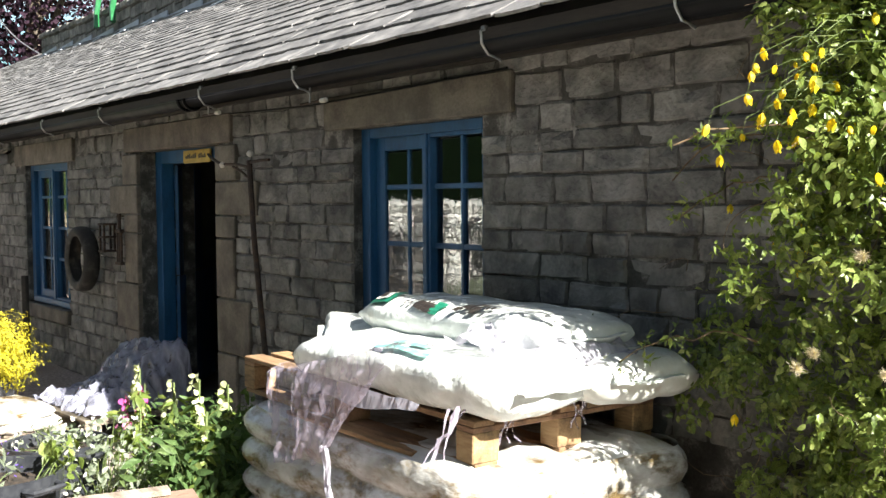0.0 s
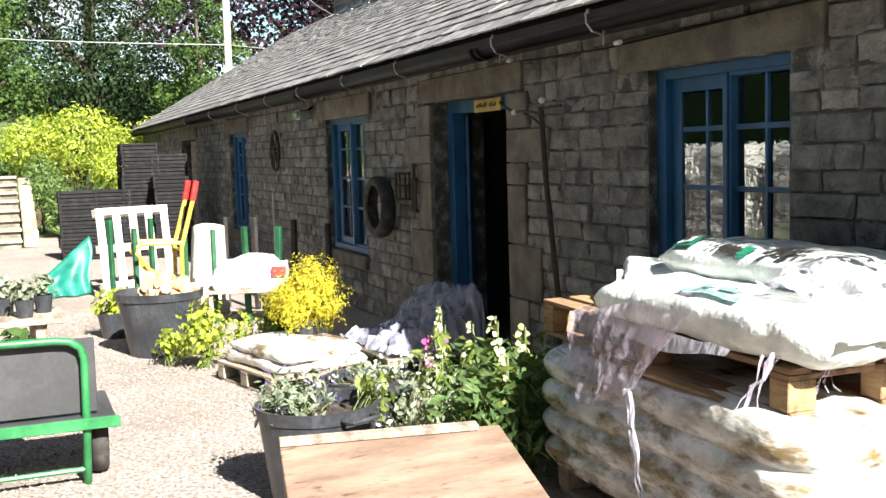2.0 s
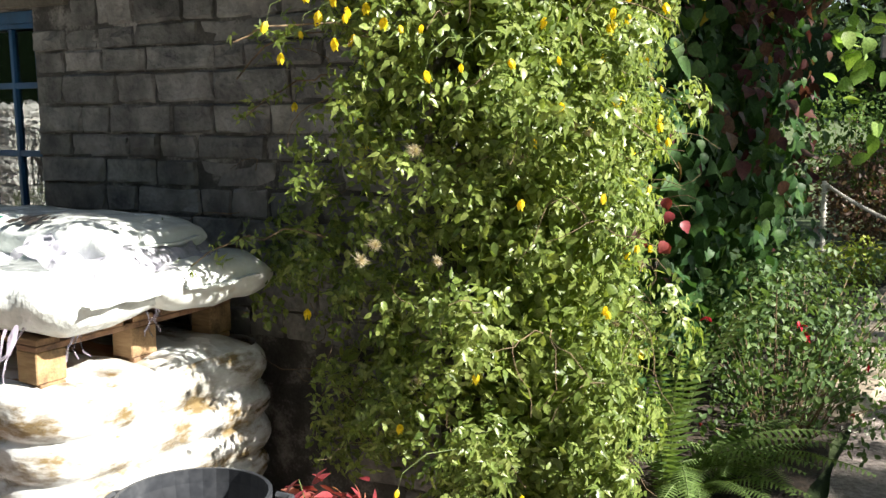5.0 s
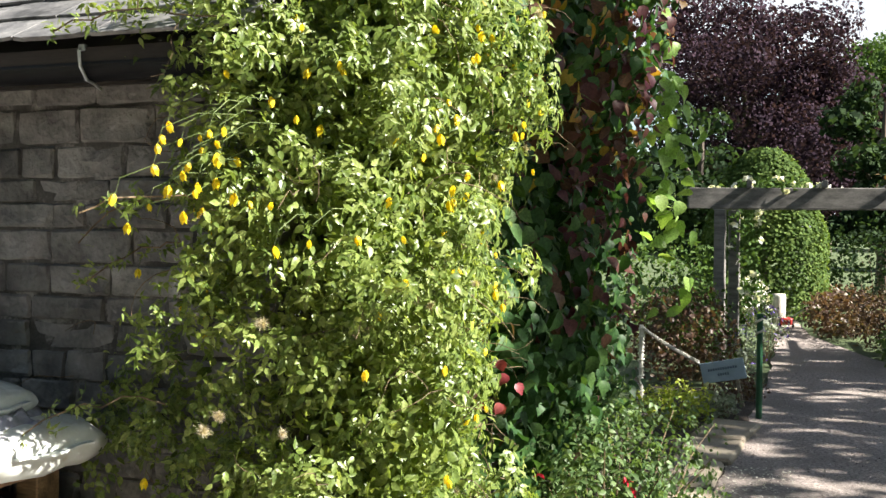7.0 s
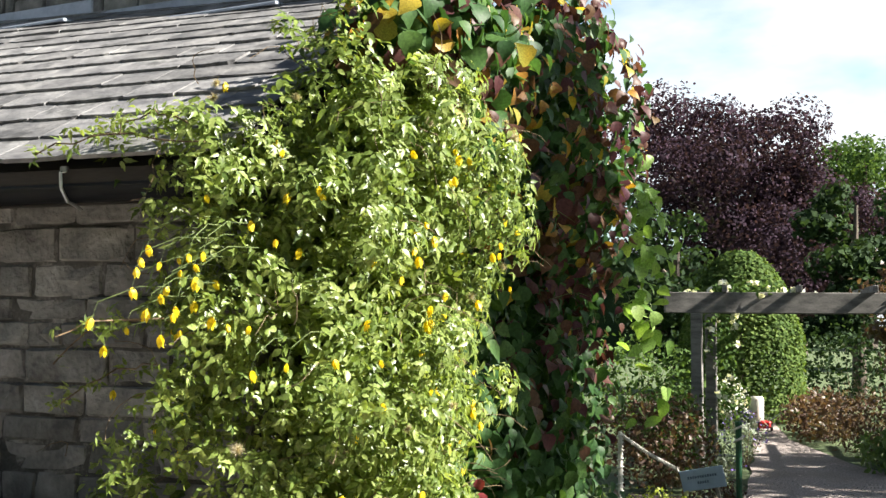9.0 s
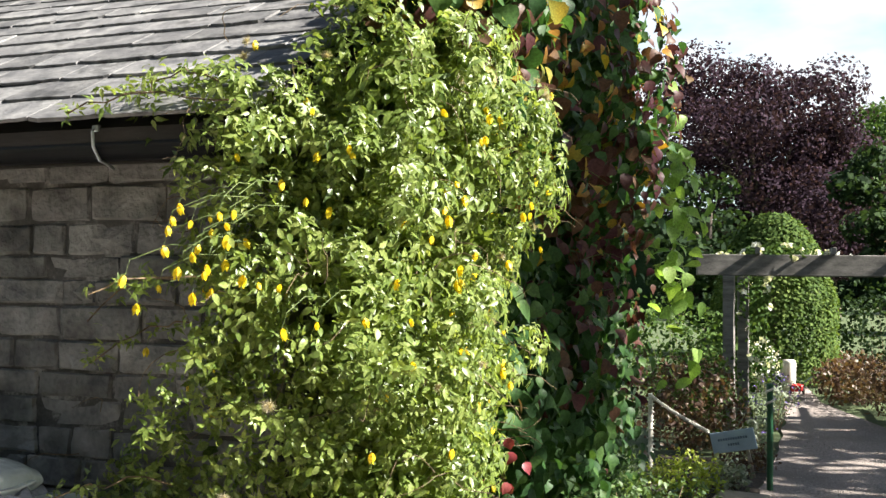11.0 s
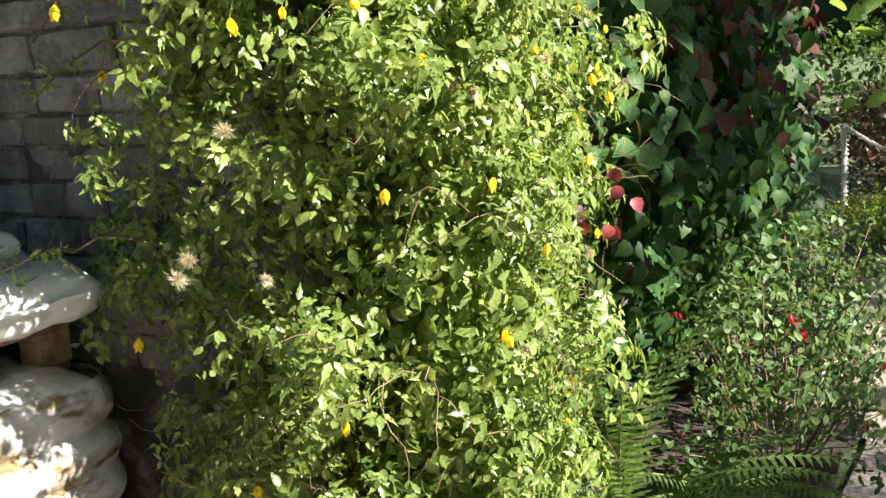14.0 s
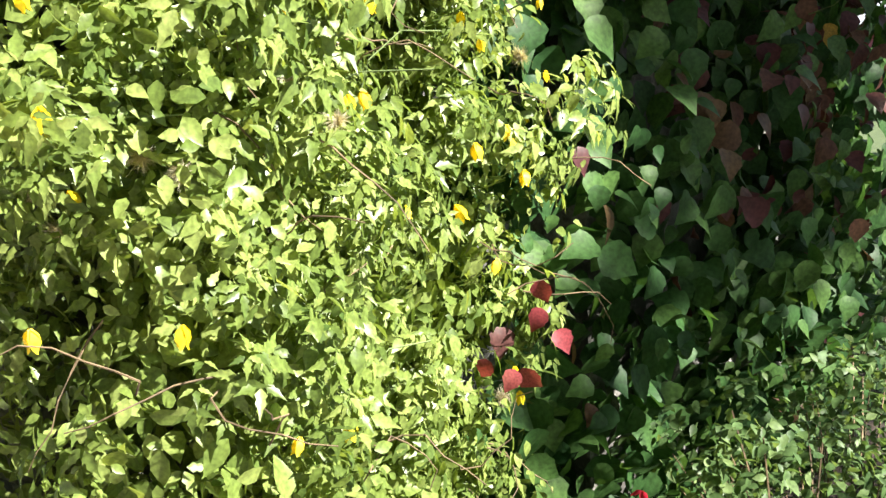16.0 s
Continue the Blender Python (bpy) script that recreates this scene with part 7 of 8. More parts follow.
def garden_trolley():
    t = thing("garden_trolley", pose(-5.62, -3.06, 0, 0, 0, 0), "green tubular garden trolley with a grey board and rubber wheel", "trolley")
    part("handle_frame", tube([(0, 0, 0.0), (0, 0.01, 0.30), (0.0, 0.015, 0.64), (0.0, 0.0, 0.70), (0.0, -0.05, 0.735), (0, -0.12, 0.745), (0.0, -0.7, 0.75), (0.0, -1.15, 0.75), (0, -1.22, 0.70), (0, -1.25, 0.0)], 0.021, 10), GREEN_PAINT, t, smooth=True)
    part("board", box(-0.07, -0.045, -1.22, 0.07, 0.36, 0.74, 0.004), GREY_PANEL, t)
    part("deck", box(-0.62, 0.02, -1.22, 0.15, 0.32, 0.345, 0.004), GREY_PANEL, t)
    part("deck_rail", box(0.028, 0.05, -1.22, 0.17, 0.29, 0.347, 0.004), GREEN_PAINT, t)
    part("leg", tube([(0.0, 0.01, 0.30), (-0.06, -0.01, 0.03)], 0.014, 8), GREEN_PAINT, t)
    part("rail", tube([(0.0, 0.0, 0.08), (0.0, -1.24, 0.08)], 0.014, 8), GREEN_PAINT, t)
    for y in (0.075, -1.3):
        w = part("wheel", lathe([(0.0, -0.02), (0.11, -0.02), (0.12, -0.045), (0.17, -0.04), (0.18, 0.0), (0.17, 0.04), (0.12, 0.045), (0.11, 0.02), (0.0, 0.02)], 28), RUBBER, t, smooth=True)
        w.matrix_local = pose(-0.22, y, 0.18, 90, 0, 0)
        part("hub", tube([(-0.22, y - 0.05, 0.18), (-0.22, y + 0.05, 0.18)], 0.03, 10), GALV, t)
    for k in range(3):
        p = thing("potted_plant", pose(-5.95, -3.35 - 0.3 * k, 0.345), "small green plant in a black pot on the trolley", "potted plant", "pots on the trolley")
        part("pot", lathe([(0, 0), (0.08, 0), (0.11, 0.22), (0.09, 0.2), (0, 0.2)], 14), TUB, p)
        rg = np.random.default_rng(90 + k)
        n = 70
        a = rg.uniform(0, math.tau, n)
        P = np.stack([rg.uniform(0, 0.1, n) * np.cos(a), rg.uniform(0, 0.1, n) * np.sin(a), rg.uniform(0.2, 0.42, n)], 1)
        scatter("leaves", L_MID, P, np.stack([np.cos(a), np.sin(a), np.full(n, 1.0)], 1), rg.uniform(0.05, 0.09, n), T_OVAL, rg, p)


garden_trolley()

# black bucket and crimson plant in front of the climber
tub("black_bucket", -2.26, -0.93, 0.235, 0.17, 0.445, "black rubber bucket with lug handles beside the bags", fill=0.35, handles=2, group="tubs")
tuft("crimson_maple", L_CRIMSON, (-2.05, -0.52, 0.26), (0.24, 0.16, 0.13), 150, 0.075, T_LANCE, 77, "low crimson-leaved maple at the foot of the climber", "shrub", 14, base=(-2.05, -0.52, 0.0))


# more bags on pallets across the yard, mirrored in the panes
for cx, cy in ((-8.2, -5.0), (-9.7, -5.3), (-11.2, -5.2), (-12.8, -5.4)):
    pallet(pose(cx, cy, 0, 0, 0, 3), "wooden pallet under bags across the yard", WOOD_GREY, 1.2, 1.0)
    far_bag = bag_mesh("compost_bag", 1.2, 0.52, 0.19, BAG, cx, 0.02, 0.012, nu=20, nv=12)
    for k in range(9):
        for s in (-0.25, 0.25):
            ob = new("compost_bag", far_bag)
            ob.matrix_world = pose(cx + 0.02 * math.sin(k * 3), cy + s, 0.225 + 0.165 * k, 0, 0, 3 + 2 * math.sin(k * 2 + s))
            tagged(ob, "white plastic bag in a stack across the yard", "bag", "bags across the yard")


# ---- steps and planting beyond the yard ----
def stone_steps():
    t = thing("stone_steps", pose(-22.0, -3.9, 0), "flight of pale stone garden steps climbing away", "steps")
    for k in range(8):
        x = -0.75 * k
        part("riser", box(x - 0.78, x - 0.07, -1.28, 0.73, 0.0, 0.17 * (k + 1) - 0.061), DRESSED, t)
        part("step", wobble(box(x - 0.8, x, -1.3, 0.75, 0.17 * (k + 1) - 0.06, 0.17 * (k + 1), 0.012), 2, 0.012, k), PALE_STONE, t)
    for k in range(7):
        part("kerb_stone", wobble(box(-0.8 * (k + 1), -0.8 * k - 0.01, 0.77, 1.05, 0, 0.35 + 0.16 * k, 0.025), 2, 0.012, k + 9), PALE_STONE, t)


stone_steps()


# ---- trees and shrubs ----
def tree(name, base, height, crown, leaf_mat, n, size, seed, label, trunk=0.25, clear=0.3, limbs=7, category="tree", holes=0.3):
    """Tapered trunk, limbs, and a crown of leafy clumps with gaps."""
    rng = np.random.default_rng(seed)
    t = thing(name, pose(*base), label, category)
    part("trunk", wobble(tube([(0, 0, -0.1), (0.05, 0, height * 0.3), (-0.05, 0.08, height * 0.62), (0, 0, height * 0.9)], trunk, 10, taper=0.25), 0.8, trunk * 0.2, seed), BARK, t)
    cs = []
    bm = bmesh.new()
    for k in range(limbs):
        a = rng.uniform(0, math.tau)
        z = height * rng.uniform(clear, 0.78)
        w = crown * rng.uniform(0.45, 0.85) * (1.1 - 0.55 * abs((z / height) - 0.5))
        tip = Vector((w * math.cos(a), w * math.sin(a), z + height * rng.uniform(0.06, 0.2)))
        tube([(0, 0, z * 0.8), Vector((0, 0, z * 0.8)).lerp(tip, 0.5) + Vector((0, 0, 0.1)), tip], trunk * 0.4, 6, bm, 0.3)
        cs.append(tip)
    tagged(part("limbs", bm, BARK, t), kind="stuff")
    cs += [Vector((rng.normal(0, crown * 0.36), rng.normal(0, crown * 0.36), height * rng.uniform(clear + 0.1, 0.97))) for _ in range(limbs * 2)]
    lobes = [(tuple(c), tuple(crown * rng.uniform(0.24, 0.42) * np.array([1, 1, 0.75]))) for c in cs]
    P, N = shell(rng, lobes, n, 0.55, 1.12, rough=crown * 0.1, freq=2.4 / crown)
    scatter("crown", leaf_mat, P, N, rng.uniform(0.7, 1.3, len(P)) * size, T_CLUMP, rng, t, hang=0.2)
    return t


# left of the building
tree("sycamore_tree", (-52, 0.5, 0), 15, 6.2, L_DARK, 32000, 0.17, 201, "big dark green sycamore behind the yard", 0.5, 0.18, 12)
tree("sycamore_tree", (-50, -6.0, 0), 9.0, 4.2, L_MID, 20000, 0.17, 202, "green broadleaf tree at the edge of the garden", 0.4, 0.15, 9)
tree("copper_beech", (-42, 9.0, 0), 17, 6.5, L_COPPER, 22000, 0.21, 203, "dark copper beech above the roof", 0.5, 0.15, 12)
tree("birch_tree", (-38.5, 3.2, 0), 7.4, 1.8, L_MID, 6000, 0.13, 204, "slim pale green tree between the darker ones", 0.15, 0.3, 7)
tree("copper_beech", (-27, 13, 0), 14, 6.0, L_COPPER, 20000, 0.19, 205, "dark copper beech behind the parapet wall", 0.5, 0.15, 12)
for k, (x, y, z, r) in enumerate(((-28.8, -1.6, 2.2, 1.2), (-29.6, -0.1, 1.7, 1.2), (-29.4, -2.7, 2.1, 0.9), (-27.6, -0.6, 1.4, 0.8), (-30.6, 1.0, 2.3, 0.9))):
    tuft("golden_shrub", L_LIME, (x, y, z), (r, r, r * 0.75), 2600, 0.13, T_LANCE, 210 + k, "large bright yellow-green shrub above the steps", "shrub", 40, base=(x, y, 0.0), stem_mat=STEM, lo=0.6, group="golden shrubs")
for k, (x, y, z, r) in enumerate(((-25.6, -2.4, 1.0, 0.55), (-24.6, -2.3, 0.6, 0.5), (-26.8, -2.6, 1.2, 0.6))):
    tuft("feathery_shrub", L_FERN, (x, y, z), (r, r * 0.7, r * 1.1), 900, 0.13, T_LANCE, 220 + k, "feathery bright green shrub beside the steps", "shrub", 30, base=(x, y, 0.0), lo=0.3)
for k, (x, y, z, r) in enumerate(((-36, -5.5, 1.2, 2.4), (-40, -9, 1.2, 3.0), (-37, -1.5, 1.4, 2.4))):
    tuft("hedge_bush", L_MID, (x, y, z), (r, r, r * 0.7), 1500, 0.28, T_OVAL, 230 + k, "rounded green bush on the slope", "bush", 30, base=(x, y, 0.0), stem_mat=STEM, lo=0.6)
bm = bmesh.new()
bmesh.ops.create_grid(bm, x_segments=30, y_segments=12, size=1, matrix=Matrix.Translation((-44, -10, 0)) @ Matrix.Diagonal((16, 8, 1, 1)))
for v in bm.verts:
    v.co.z = -0.3 + 0.20 * max(0, -29 - v.co.x) * min(1, max(0, (-29 - v.co.x) / 6)) + 0.2 * noise.noise(v.co * 0.2)
tagged(part("grass_slope", bm, GRASS_GROUND, smooth=True), "grassy slope rising beyond the steps", "slope", kind="structure")

mast = thing("white_mast", pose(-32.5, 3.1, 0), "tall white-painted pole rising behind the roof", "pole")
part("shaft", tube([(0, 0, 0), (0, 0, 11)], 0.105, 12), WHITE_PAINT, mast)
for a, b, sag in (((-32.5, 3.1, 5.1), (-34.5, -16, 6.6), 0.4), ((-32.5, 3.1, 5.1), (-33.5, 14, 5.2), 0.3), ((-30.5, 4.2, 7.6), (-24.5, 4.0, 5.0), 0.3)):
    pts = [Vector(a).lerp(Vector(b), q / 10) - Vector((0, 0, sag * math.sin(math.pi * q / 10))) for q in range(11)]
    tagged(part("overhead_wire", tube(pts, 0.013, 5), GALV), "thin overhead wire strung above the roof", "wire", "wires")


# ---- the garden beyond the gable ----
SIGN_INK = surface("faded_ink", (0.10, 0.14, 0.22), (0.07, 0.1, 0.16), (0.15, 0.2, 0.3), rough=0.6, scale=20, grain=60)


def rope_barrier():
    p = thing("barrier_post", pose(-1.96, 7.3, 0), "short white rope-wrapped post at the path edge", "post")
    part("shaft", tube([(0, 0, 0), (0, 0, 0.76)], 0.022, 8), WHITE_PAINT, p)
    for k in range(9):
        part("turn", tube([(0.03 * math.cos(a), 0.03 * math.sin(a), 0.08 * k + 0.05 + 0.05 * a / 6.3) for a in [q * 0.7 for q in range(10)]], 0.008, 5), WHITE_PAINT, p)
    g = thing("barrier_post", pose(-0.77, 6.70, 0), "slim dark green post at the path edge", "post")
    part("shaft", tube([(0, 0, 0), (0, 0, 0.95)], 0.028, 10), DARK_GREEN, g)
    part("cap", tube([(0, 0, 0.93), (0, 0, 0.965)], 0.032, 10), DARK_GREEN, g)
    part("tie", tube([(0.036 * math.cos(q * 0.7), 0.036 * math.sin(q * 0.7), 0.72 + 0.012 * q) for q in range(18)], 0.011, 5), WHITE_PAINT, g, "white rope tied round the post")
    a, b, c = Vector((-1.96, 7.3, 0.74)), Vector((-1.38, 7.25, 0.42)), Vector((-0.78, 6.71, 0.80))
    for k, (p0, p1, sag) in enumerate(((a, b, 0.02),)):
        pts = [p0.lerp(p1, q / 24) + Vector((0, 0, -sag * math.sin(math.pi * q / 24))) for q in range(25)]
        fine = [pts[0].lerp(pts[-1], q / 120) + Vector((0, 0, -sag * math.sin(math.pi * q / 120))) for q in range(121)]
        bm = bmesh.new()
        for turn in (0, math.pi):
            tube([f + Vector((0, 0.011 * math.cos(q * 0.75 + turn), 0.011 * math.sin(q * 0.75 + turn))) for q, f in enumerate(fine)], 0.010, 5, bm)
        tagged(part("barrier_rope", bm, WHITE_PAINT), "white twisted rope slung between the posts", "rope", "ropes")
    s = thing("notice_sign", pose(-1.14, 7.16, 0.36, 0, -13, -14), "pale blue notice board hanging on the rope", "sign")
    part("board", box(-0.22, 0.22, -0.008, 0.008, -0.10, 0.10, 0.004), SIGN_BLUE, s)
    part("stake", box(0.1, 0.13, 0.009, 0.03, -0.40, 0.06), WOOD_GREY, s)
    for z, w in ((0.025, 0.30), (-0.03, 0.12)):
        n = 12 if w > 0.2 else 5
        for k in range(n):
            x = -w / 2 + w * (k + 0.5) / n
            part("lettering", box(x - w / n * 0.32, x + w / n * 0.32, -0.012, -0.009, z - 0.012, z + 0.012), SIGN_INK, s)


rope_barrier()


def pergola():
    t = thing("pergola", pose(0, 0, 0), "weathered timber pergola, coloured darker for shade, with climbing white roses", "pergola")
    for x, y in ((-1.55, 10.55), (-1.47, 11.6), (0.85, 11.2), (0.98, 12.4), (-1.62, 13.0), (3.2, 11.9)):
        part("post", box(x - 0.07, x + 0.07, y - 0.07, y + 0.07, 0, 1.975, 0.008), WOOD_SHADED, t)
    for x, y, z in ((-1.95, 10.5, 1.98), (-1.75, 11.6, 1.98)):
        b = part("beam", box(0, 5.4, -0.05, 0.05, 0.0, 0.27, 0.008), WOOD_SHADED, t)
        b.matrix_local = pose(x, y, z, 0, 0, 16)
    for k in range(6):
        b = part("rafter", box(-0.03, 0.03, -0.2, 2.4, 0.271, 0.36, 0.005), WOOD_SHADED, t)
        b.matrix_local = pose(-1.2 + 0.9 * k, 10.6 + 0.26 * k, 1.98, 0, 0, 4)
    rng = np.random.default_rng(401)
    r = thing("climbing_rose", pose(-1.4, 11.0, 0), "white climbing rose on the pergola posts", "climber")
    lobes = [((0.05, 0.3, 1.75), (0.28, 0.7, 0.4)), ((0.12, 0.7, 1.1), (0.16, 0.3, 0.8)), ((0.45, 0.4, 2.25), (0.8, 0.6, 0.16))]
    P, N = shell(rng, lobes, 800, 0.4, 1.15, rough=0.12, freq=4)
    scatter("leaves", L_MID, P, N, rng.uniform(0.05, 0.09, len(P)), T_OVAL, rng, r)
    P, N = shell(rng, lobes, 55, 1.0, 1.15, rough=0.1)
    tagged(scatter("flowers", L_WHITE, np.repeat(P, 5, 0), np.repeat(N, 5, 0), rng.uniform(0.05, 0.08, len(P) * 5), T_HEART, rng, r, spread=0.8), kind="stuff")
    r = thing("climbing_rose", pose(1.0, 11.6, 0), "leafy climber on the far pergola posts", "climber")
    lobes = [((0.0, 0.0, 1.4), (0.35, 0.5, 0.9)), ((0.1, 0.4, 2.2), (0.8, 0.9, 0.3))]
    P, N = shell(rng, lobes, 1500, 0.4, 1.15, rough=0.12, freq=4)
    scatter("leaves", L_RUSSET, P, N, rng.uniform(0.06, 0.1, len(P)), T_OVAL, rng, r)


pergola()


def topiary():
    t = thing("topiary_yew", pose(-1.48, 17.4, 0), "tall clipped beehive-shaped yew topiary", "topiary")
    rng = np.random.default_rng(411)
    part("trunk", tube([(0, 0, 0), (0, 0, 2.4)], 0.1, 8, taper=0.4), BARK, t)
    n = 24000
    a = rng.uniform(0, math.tau, n)
    h = rng.random(n) ** 0.8
    z = 0.05 + 3.12 * h
    r = 1.20 * np.sqrt(np.clip(1 - (h * 0.98) ** 2.6, 0, 1)) * (0.88 + 0.12 * np.minimum(1, h * 5))
    wob = np.array([noise.noise(Vector((math.cos(q) * 2, math.sin(q) * 2, w * 1.6))) for q, w in zip(a, z)])
    r = r * (1 + 0.06 * wob) - rng.uniform(0, 0.12, n)
    P = np.stack([r * np.cos(a), r * np.sin(a), z], 1)
    N = np.stack([np.cos(a), np.sin(a), 0.3 + h], 1)
    scatter("foliage", L_YEW, P, N, rng.uniform(0.05, 0.10, n), T_CLUMP, rng, t, hang=-0.3, spread=0.5)


topiary()
tree("copper_beech", (-5.2, 58, 0), 14.2, 6.2, L_COPPER, 44000, 0.22, 421, "huge copper beech beyond the garden", 0.6, 0.1, 16)
tree("copper_beech", (-1.2, 60, 0), 11.0, 4.6, L_COPPER, 28000, 0.22, 422, "second copper beech beside the first", 0.5, 0.1, 12)
tree("oak_tree", (3.2, 78, 0), 14.5, 5.4, L_MID, 16000, 0.32, 423, "green oak beyond the copper beeches", 0.6, 0.15, 12)
tree("oak_tree", (9.5, 76, 0), 11.5, 5.6, L_MID, 16000, 0.32, 424, "green oak at the far edge of the garden", 0.6, 0.15, 12)
tree("oak_tree", (-16, 70, 0), 12, 6.0, L_DARK, 7000, 0.5, 425, "dark tree behind the vine", 0.6, 0.12, 12)
tree("dark_cypress", (0.9, 27, 0), 5.6, 1.5, L_DARK, 4500, 0.20, 426, "dark evergreen behind the topiary", 0.2, 0.08, 9)
tree("dark_cypress", (2.9, 25, 0), 5.2, 1.7, L_DARK, 4500, 0.20, 427, "dark evergreen beside the path", 0.2, 0.08, 9)
tree("dark_cypress", (-3.6, 25, 0), 4.6, 1.8, L_DARK, 4500, 0.20, 428, "dark evergreen behind the roses", 0.2, 0.08, 9)
tree("japanese_maple", (2.0, 19.5, 0), 3.6, 1.1, L_RUSSET, 2600, 0.14, 429, "bronze and orange maple beyond the pergola", 0.09, 0.25, 8)
for k, (x, y, z, rx, ry, rz, mat, n, size, tmp, label, flower) in enumerate((
    (-1.75, 8.6, 0.55, 0.62, 0.95, 0.52, L_RUSSET, 2400, 0.06, T_OVAL, "russet-leaved shrub behind the rope", None),
    (-1.6, 8.9, 0.62, 0.5, 0.7, 0.50, L_MID, 900, 0.06, T_OVAL, "green shrub growing through a russet one", None),
    (-1.95, 10.0, 0.65, 0.5, 0.8, 0.6, L_MID, 1400, 0.07, T_LANCE, "tall green perennial in the border", None),
    (-1.0, 10.9, 0.42, 0.28, 0.5, 0.32, L_GREY, 500, 0.06, T_LANCE, "lavender plant with violet flowers", (L_PURPLE, 160, 0.035)),
    (-1.15, 9.3, 0.28, 0.25, 0.45, 0.25, L_GREY, 420, 0.06, T_LANCE, "lavender plant with violet flowers", (L_PURPLE, 130, 0.03)),
    (-1.45, 6.0, 0.20, 0.36, 0.5, 0.2, L_LIME, 900, 0.045, T_OVAL, "low golden shrub at the path edge", None),
    (-1.15, 6.5, 0.14, 0.25, 0.3, 0.14, L_GREY, 420, 0.06, T_OVAL, "grey-leaved plant edging the path", None),
    (-1.05, 7.6, 0.16, 0.3, 0.6, 0.15, L_RUSSET, 620, 0.045, T_OVAL, "low russet ground cover by the sign", None),
    (-1.58, 15.6, 0.45, 0.34, 0.5, 0.40, L_MID, 700, 0.07, T_OVAL, "white-flowered phlox beyond the pergola", (L_WHITE, 320, 0.06)),
    (-0.05, 14.9, 0.34, 0.62, 1.2, 0.42, L_RUSSET, 2400, 0.08, T_OVAL, "dusky purple-leaved border shrub", None),
    (0.62, 13.0, 0.42, 0.62, 1.2, 0.46, L_RUSSET, 2200, 0.08, T_LANCE, "dry feathery perennials beside the path", None),
    (0.98, 11.3, 0.25, 0.6, 0.8, 0.3, L_FERN, 1100, 0.13, T_LANCE, "bright green grassy clump beside the path", None),
    (-2.6, 12.5, 0.8, 1.0, 1.5, 0.9, L_MID, 1800, 0.09, T_OVAL, "green shrubs behind the pergola", None),
    (-2.0, 5.0, 0.30, 0.42, 0.9, 0.32, L_FUCHSIA, 1500, 0.05, T_OVAL, "dark leafy ground cover under the vine", None),
    (3.4, 17.5, 1.0, 1.6, 2.0, 1.1, L_DARK, 2000, 0.12, T_OVAL, "dark hedge bush beside the path", None),
    (-2.2, 20.5, 1.0, 1.0, 1.0, 1.2, L_DARK, 1500, 0.12, T_OVAL, "dark bush behind the roses", None),
    (0.6, 22.5, 0.9, 1.6, 1.2, 1.1, L_DARK, 1800, 0.12, T_OVAL, "dark bush at the end of the path", None))):
    tuft("border_shrub" if not flower else "flowering_plant", mat, (x, y, z), (rx, ry, rz), n, size, tmp, 440 + k, label, "shrub" if not flower else "flower", 30, base=(x, y, 0.0), stem_mat=STEM, lo=0.45, flower=flower)
hedge = bmesh.new()
for k, (x0, x1, y0, y1, h) in enumerate(((-60, -3.2, 60, 64, 5), (2.8, 60, 40, 44, 5), (-70, -60, -60, 60, 6), (-60, 40, -20, -16, 9), (34, 38, -34, 40, 6))):
    box(x0, x1, y0, y1, 0, h, 0.3, hedge)
tagged(part("hedge", wobble(hedge, 0.5, 0.4), L_DARK), "dark hedges closing the garden all round", "hedge", kind="structure")

can = thing("white_bin", pose(-1.13, 16.1, 0), "white plastic water butt by the topiary", "bin")
part("body", lathe([(0, 0), (0.11, 0), (0.125, 0.2), (0.125, 0.5), (0.11, 0.55), (0.0, 0.56)], 20), WHITE_PAINT, can, smooth=True)
part("strap", box(0.115, 0.135, -0.02, 0.02, 0.15, 0.42, 0.004), BLACK_METAL, can)
mower = thing("red_mower", pose(-0.97, 15.7, 0) @ Matrix.Scale(0.75, 4), "small red push mower standing on the path", "mower")
part("body", wobble(box(-0.13, 0.13, -0.15, 0.15, 0.06, 0.22, 0.03), 6, 0.01), RED_RUBBER, mower)
part("handle", tube([(0.05, 0.05, 0.2), (0.42, 0.1, 0.46), (0.6, 0.12, 0.56)], 0.014, 6), GALV, mower)
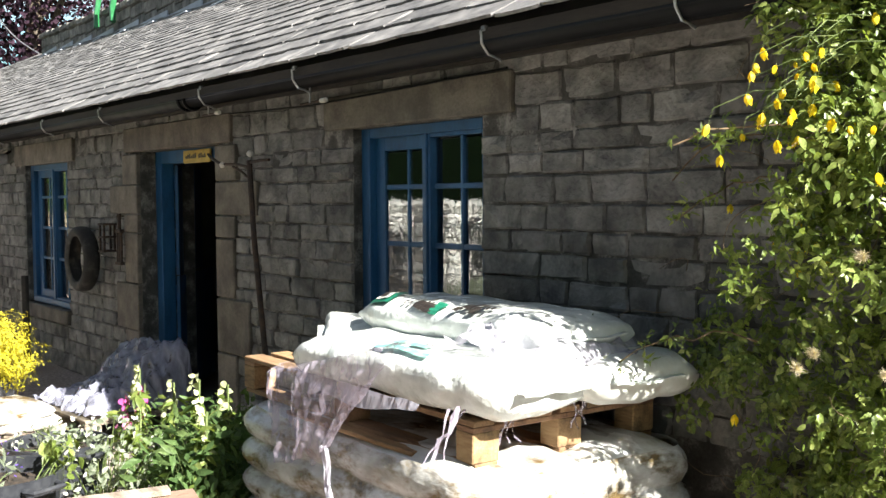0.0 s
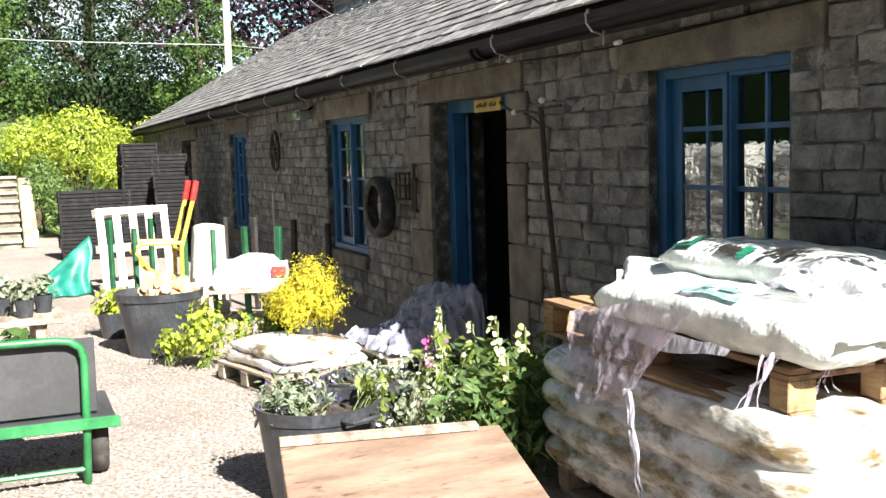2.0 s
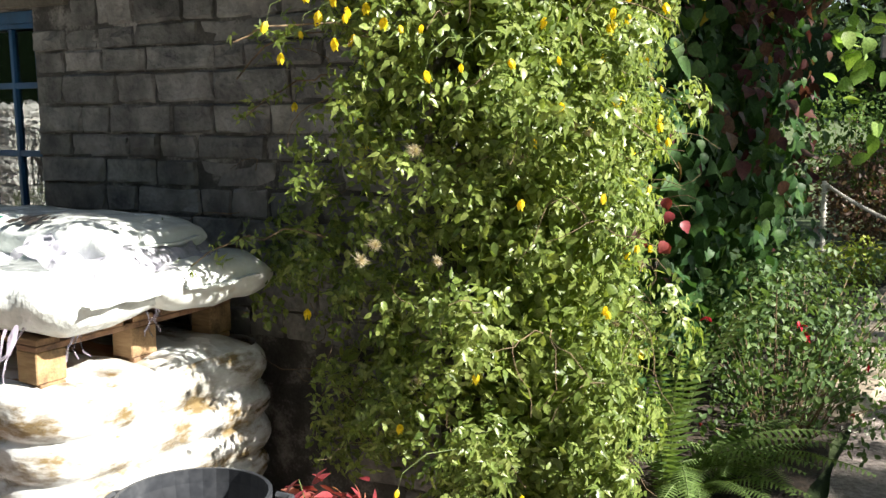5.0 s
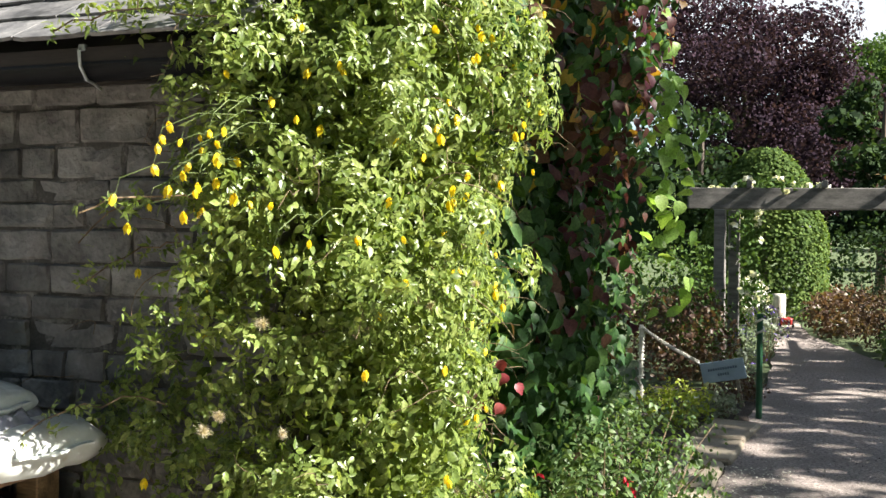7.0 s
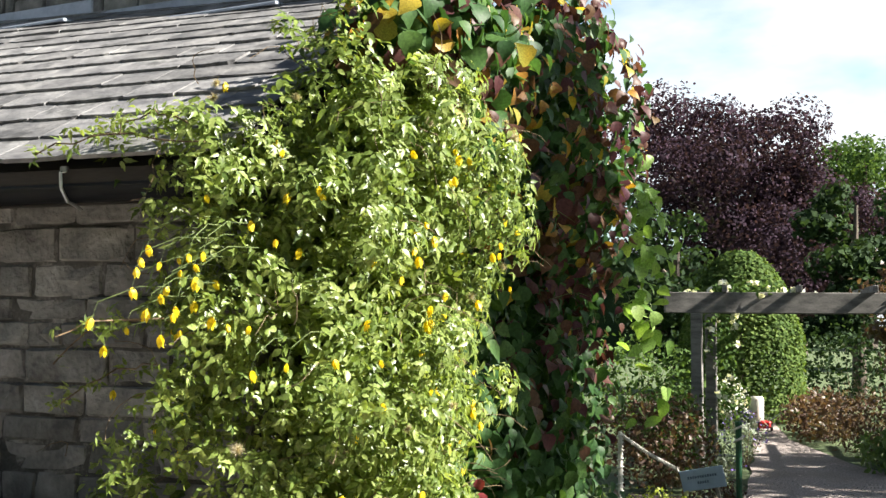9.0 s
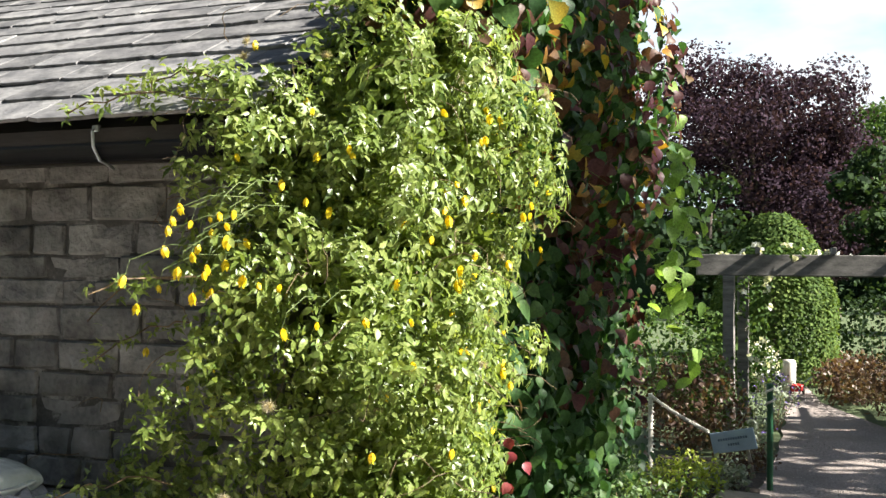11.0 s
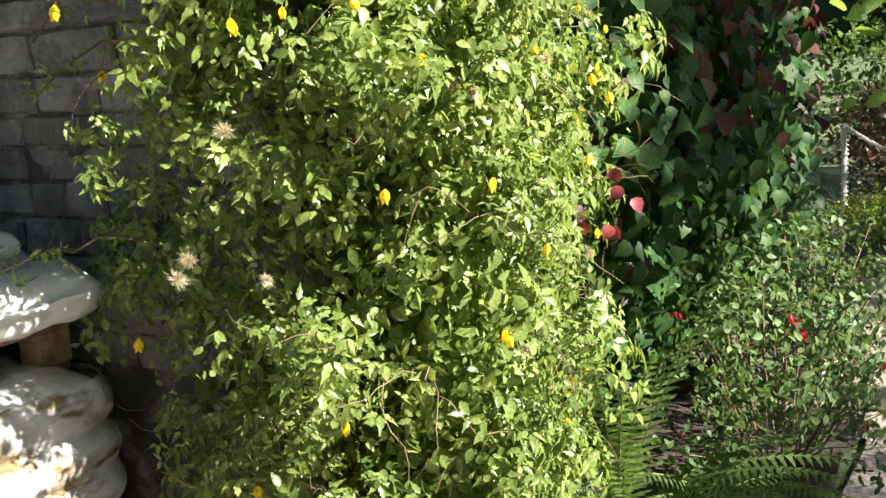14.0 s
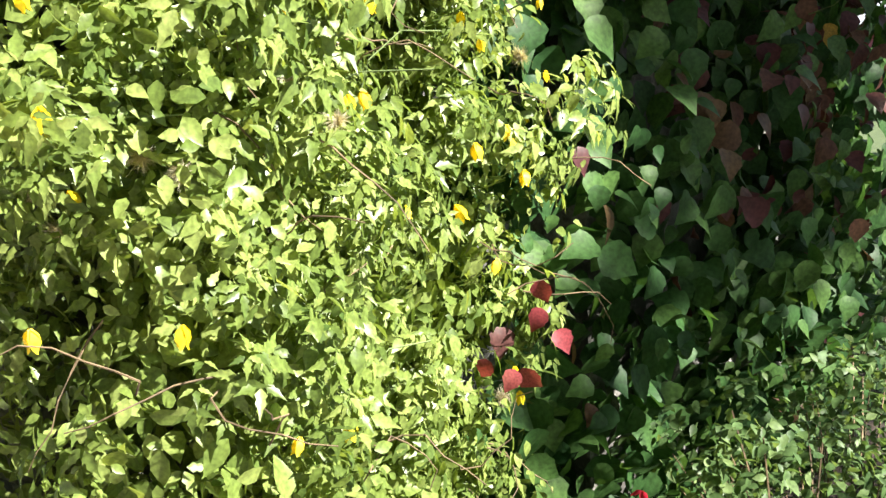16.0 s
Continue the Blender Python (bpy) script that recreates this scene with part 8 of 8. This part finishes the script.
for dx in (-0.14, 0.14):
    w = part("wheel", lathe([(0, -0.02), (0.09, -0.025), (0.1, 0), (0.09, 0.025), (0, 0.02)], 16), RUBBER, mower)
    w.matrix_local = pose(dx, 0, 0.1, 0, 90, 0)
for k in range(5):
    y = 2.5 + 0.85 * k
    ob = part("edging_stone", wobble(box(-0.22, 0.22, -0.38, 0.38, -0.03, 0.05, 0.02), 3, 0.015, k), PALE_STONE)
    ob.matrix_world = pose(-1.02 + 0.05 * math.sin(k * 2.1), y, 0, 0, 0, -3 + 4 * math.sin(k))
    tagged(ob, "worn pale stone slab edging the path", "edging stone", "edging stones")
n = 500
rg = np.random.default_rng(470)
P = np.stack([rg.uniform(-0.9, -0.35, n), rg.uniform(1.9, 4.6, n), np.full(n, 0.022)], 1)
petals = scatter("fallen_petals", L_WHITE, P, np.tile(np.array([0, 0, 1.0]), (n, 1)), rg.uniform(0.012, 0.026, n), T_OVAL, rg, hang=0, spread=0.2)
tagged(petals, "scattered pale fallen petals on the path", "petals", kind="stuff")

# unseen trees on the sunny side, added to shade the path and the vine
tree("shade_lime", (11.5, 3.1, 0), 9.2, 2.2, L_MID, 4000, 0.3, 484, "unseen lime tree added to shade the near path", 0.3, 0.3, 10)
tree("shade_lime", (11.5, 7.6, 0), 9.8, 3.2, L_MID, 2600, 0.34, 481, "unseen tall lime tree added to dapple the path", 0.4, 0.35, 12)
tree("shade_ash", (7.0, 3.45, 0), 9.6, 1.2, L_MID, 3800, 0.17, 483, "unseen slender ash tree added to shade the vine", 0.12, 0.74, 10)
# unseen oaks behind the camera, added to cut sky light on the wall
for k, (x, y) in enumerate(((0.8, -9.5), (5.2, -8.2))):
    tree("sky_block_oak", (x, y, 0), 8.5, 3.4, L_DARK, 5200, 0.3, 491 + k, "unseen dark evergreen oak added to block sky light", 0.3, 0.12, 12)
tree("shade_lime", (11.0, 11.4, 0), 11.0, 3.2, L_MID, 2300, 0.34, 482, "unseen tall lime tree added to shade the far path", 0.4, 0.3, 12)


# ---- pieces of walls and roofs ----
lay_dressed()
lay_wall()
lay_roof()
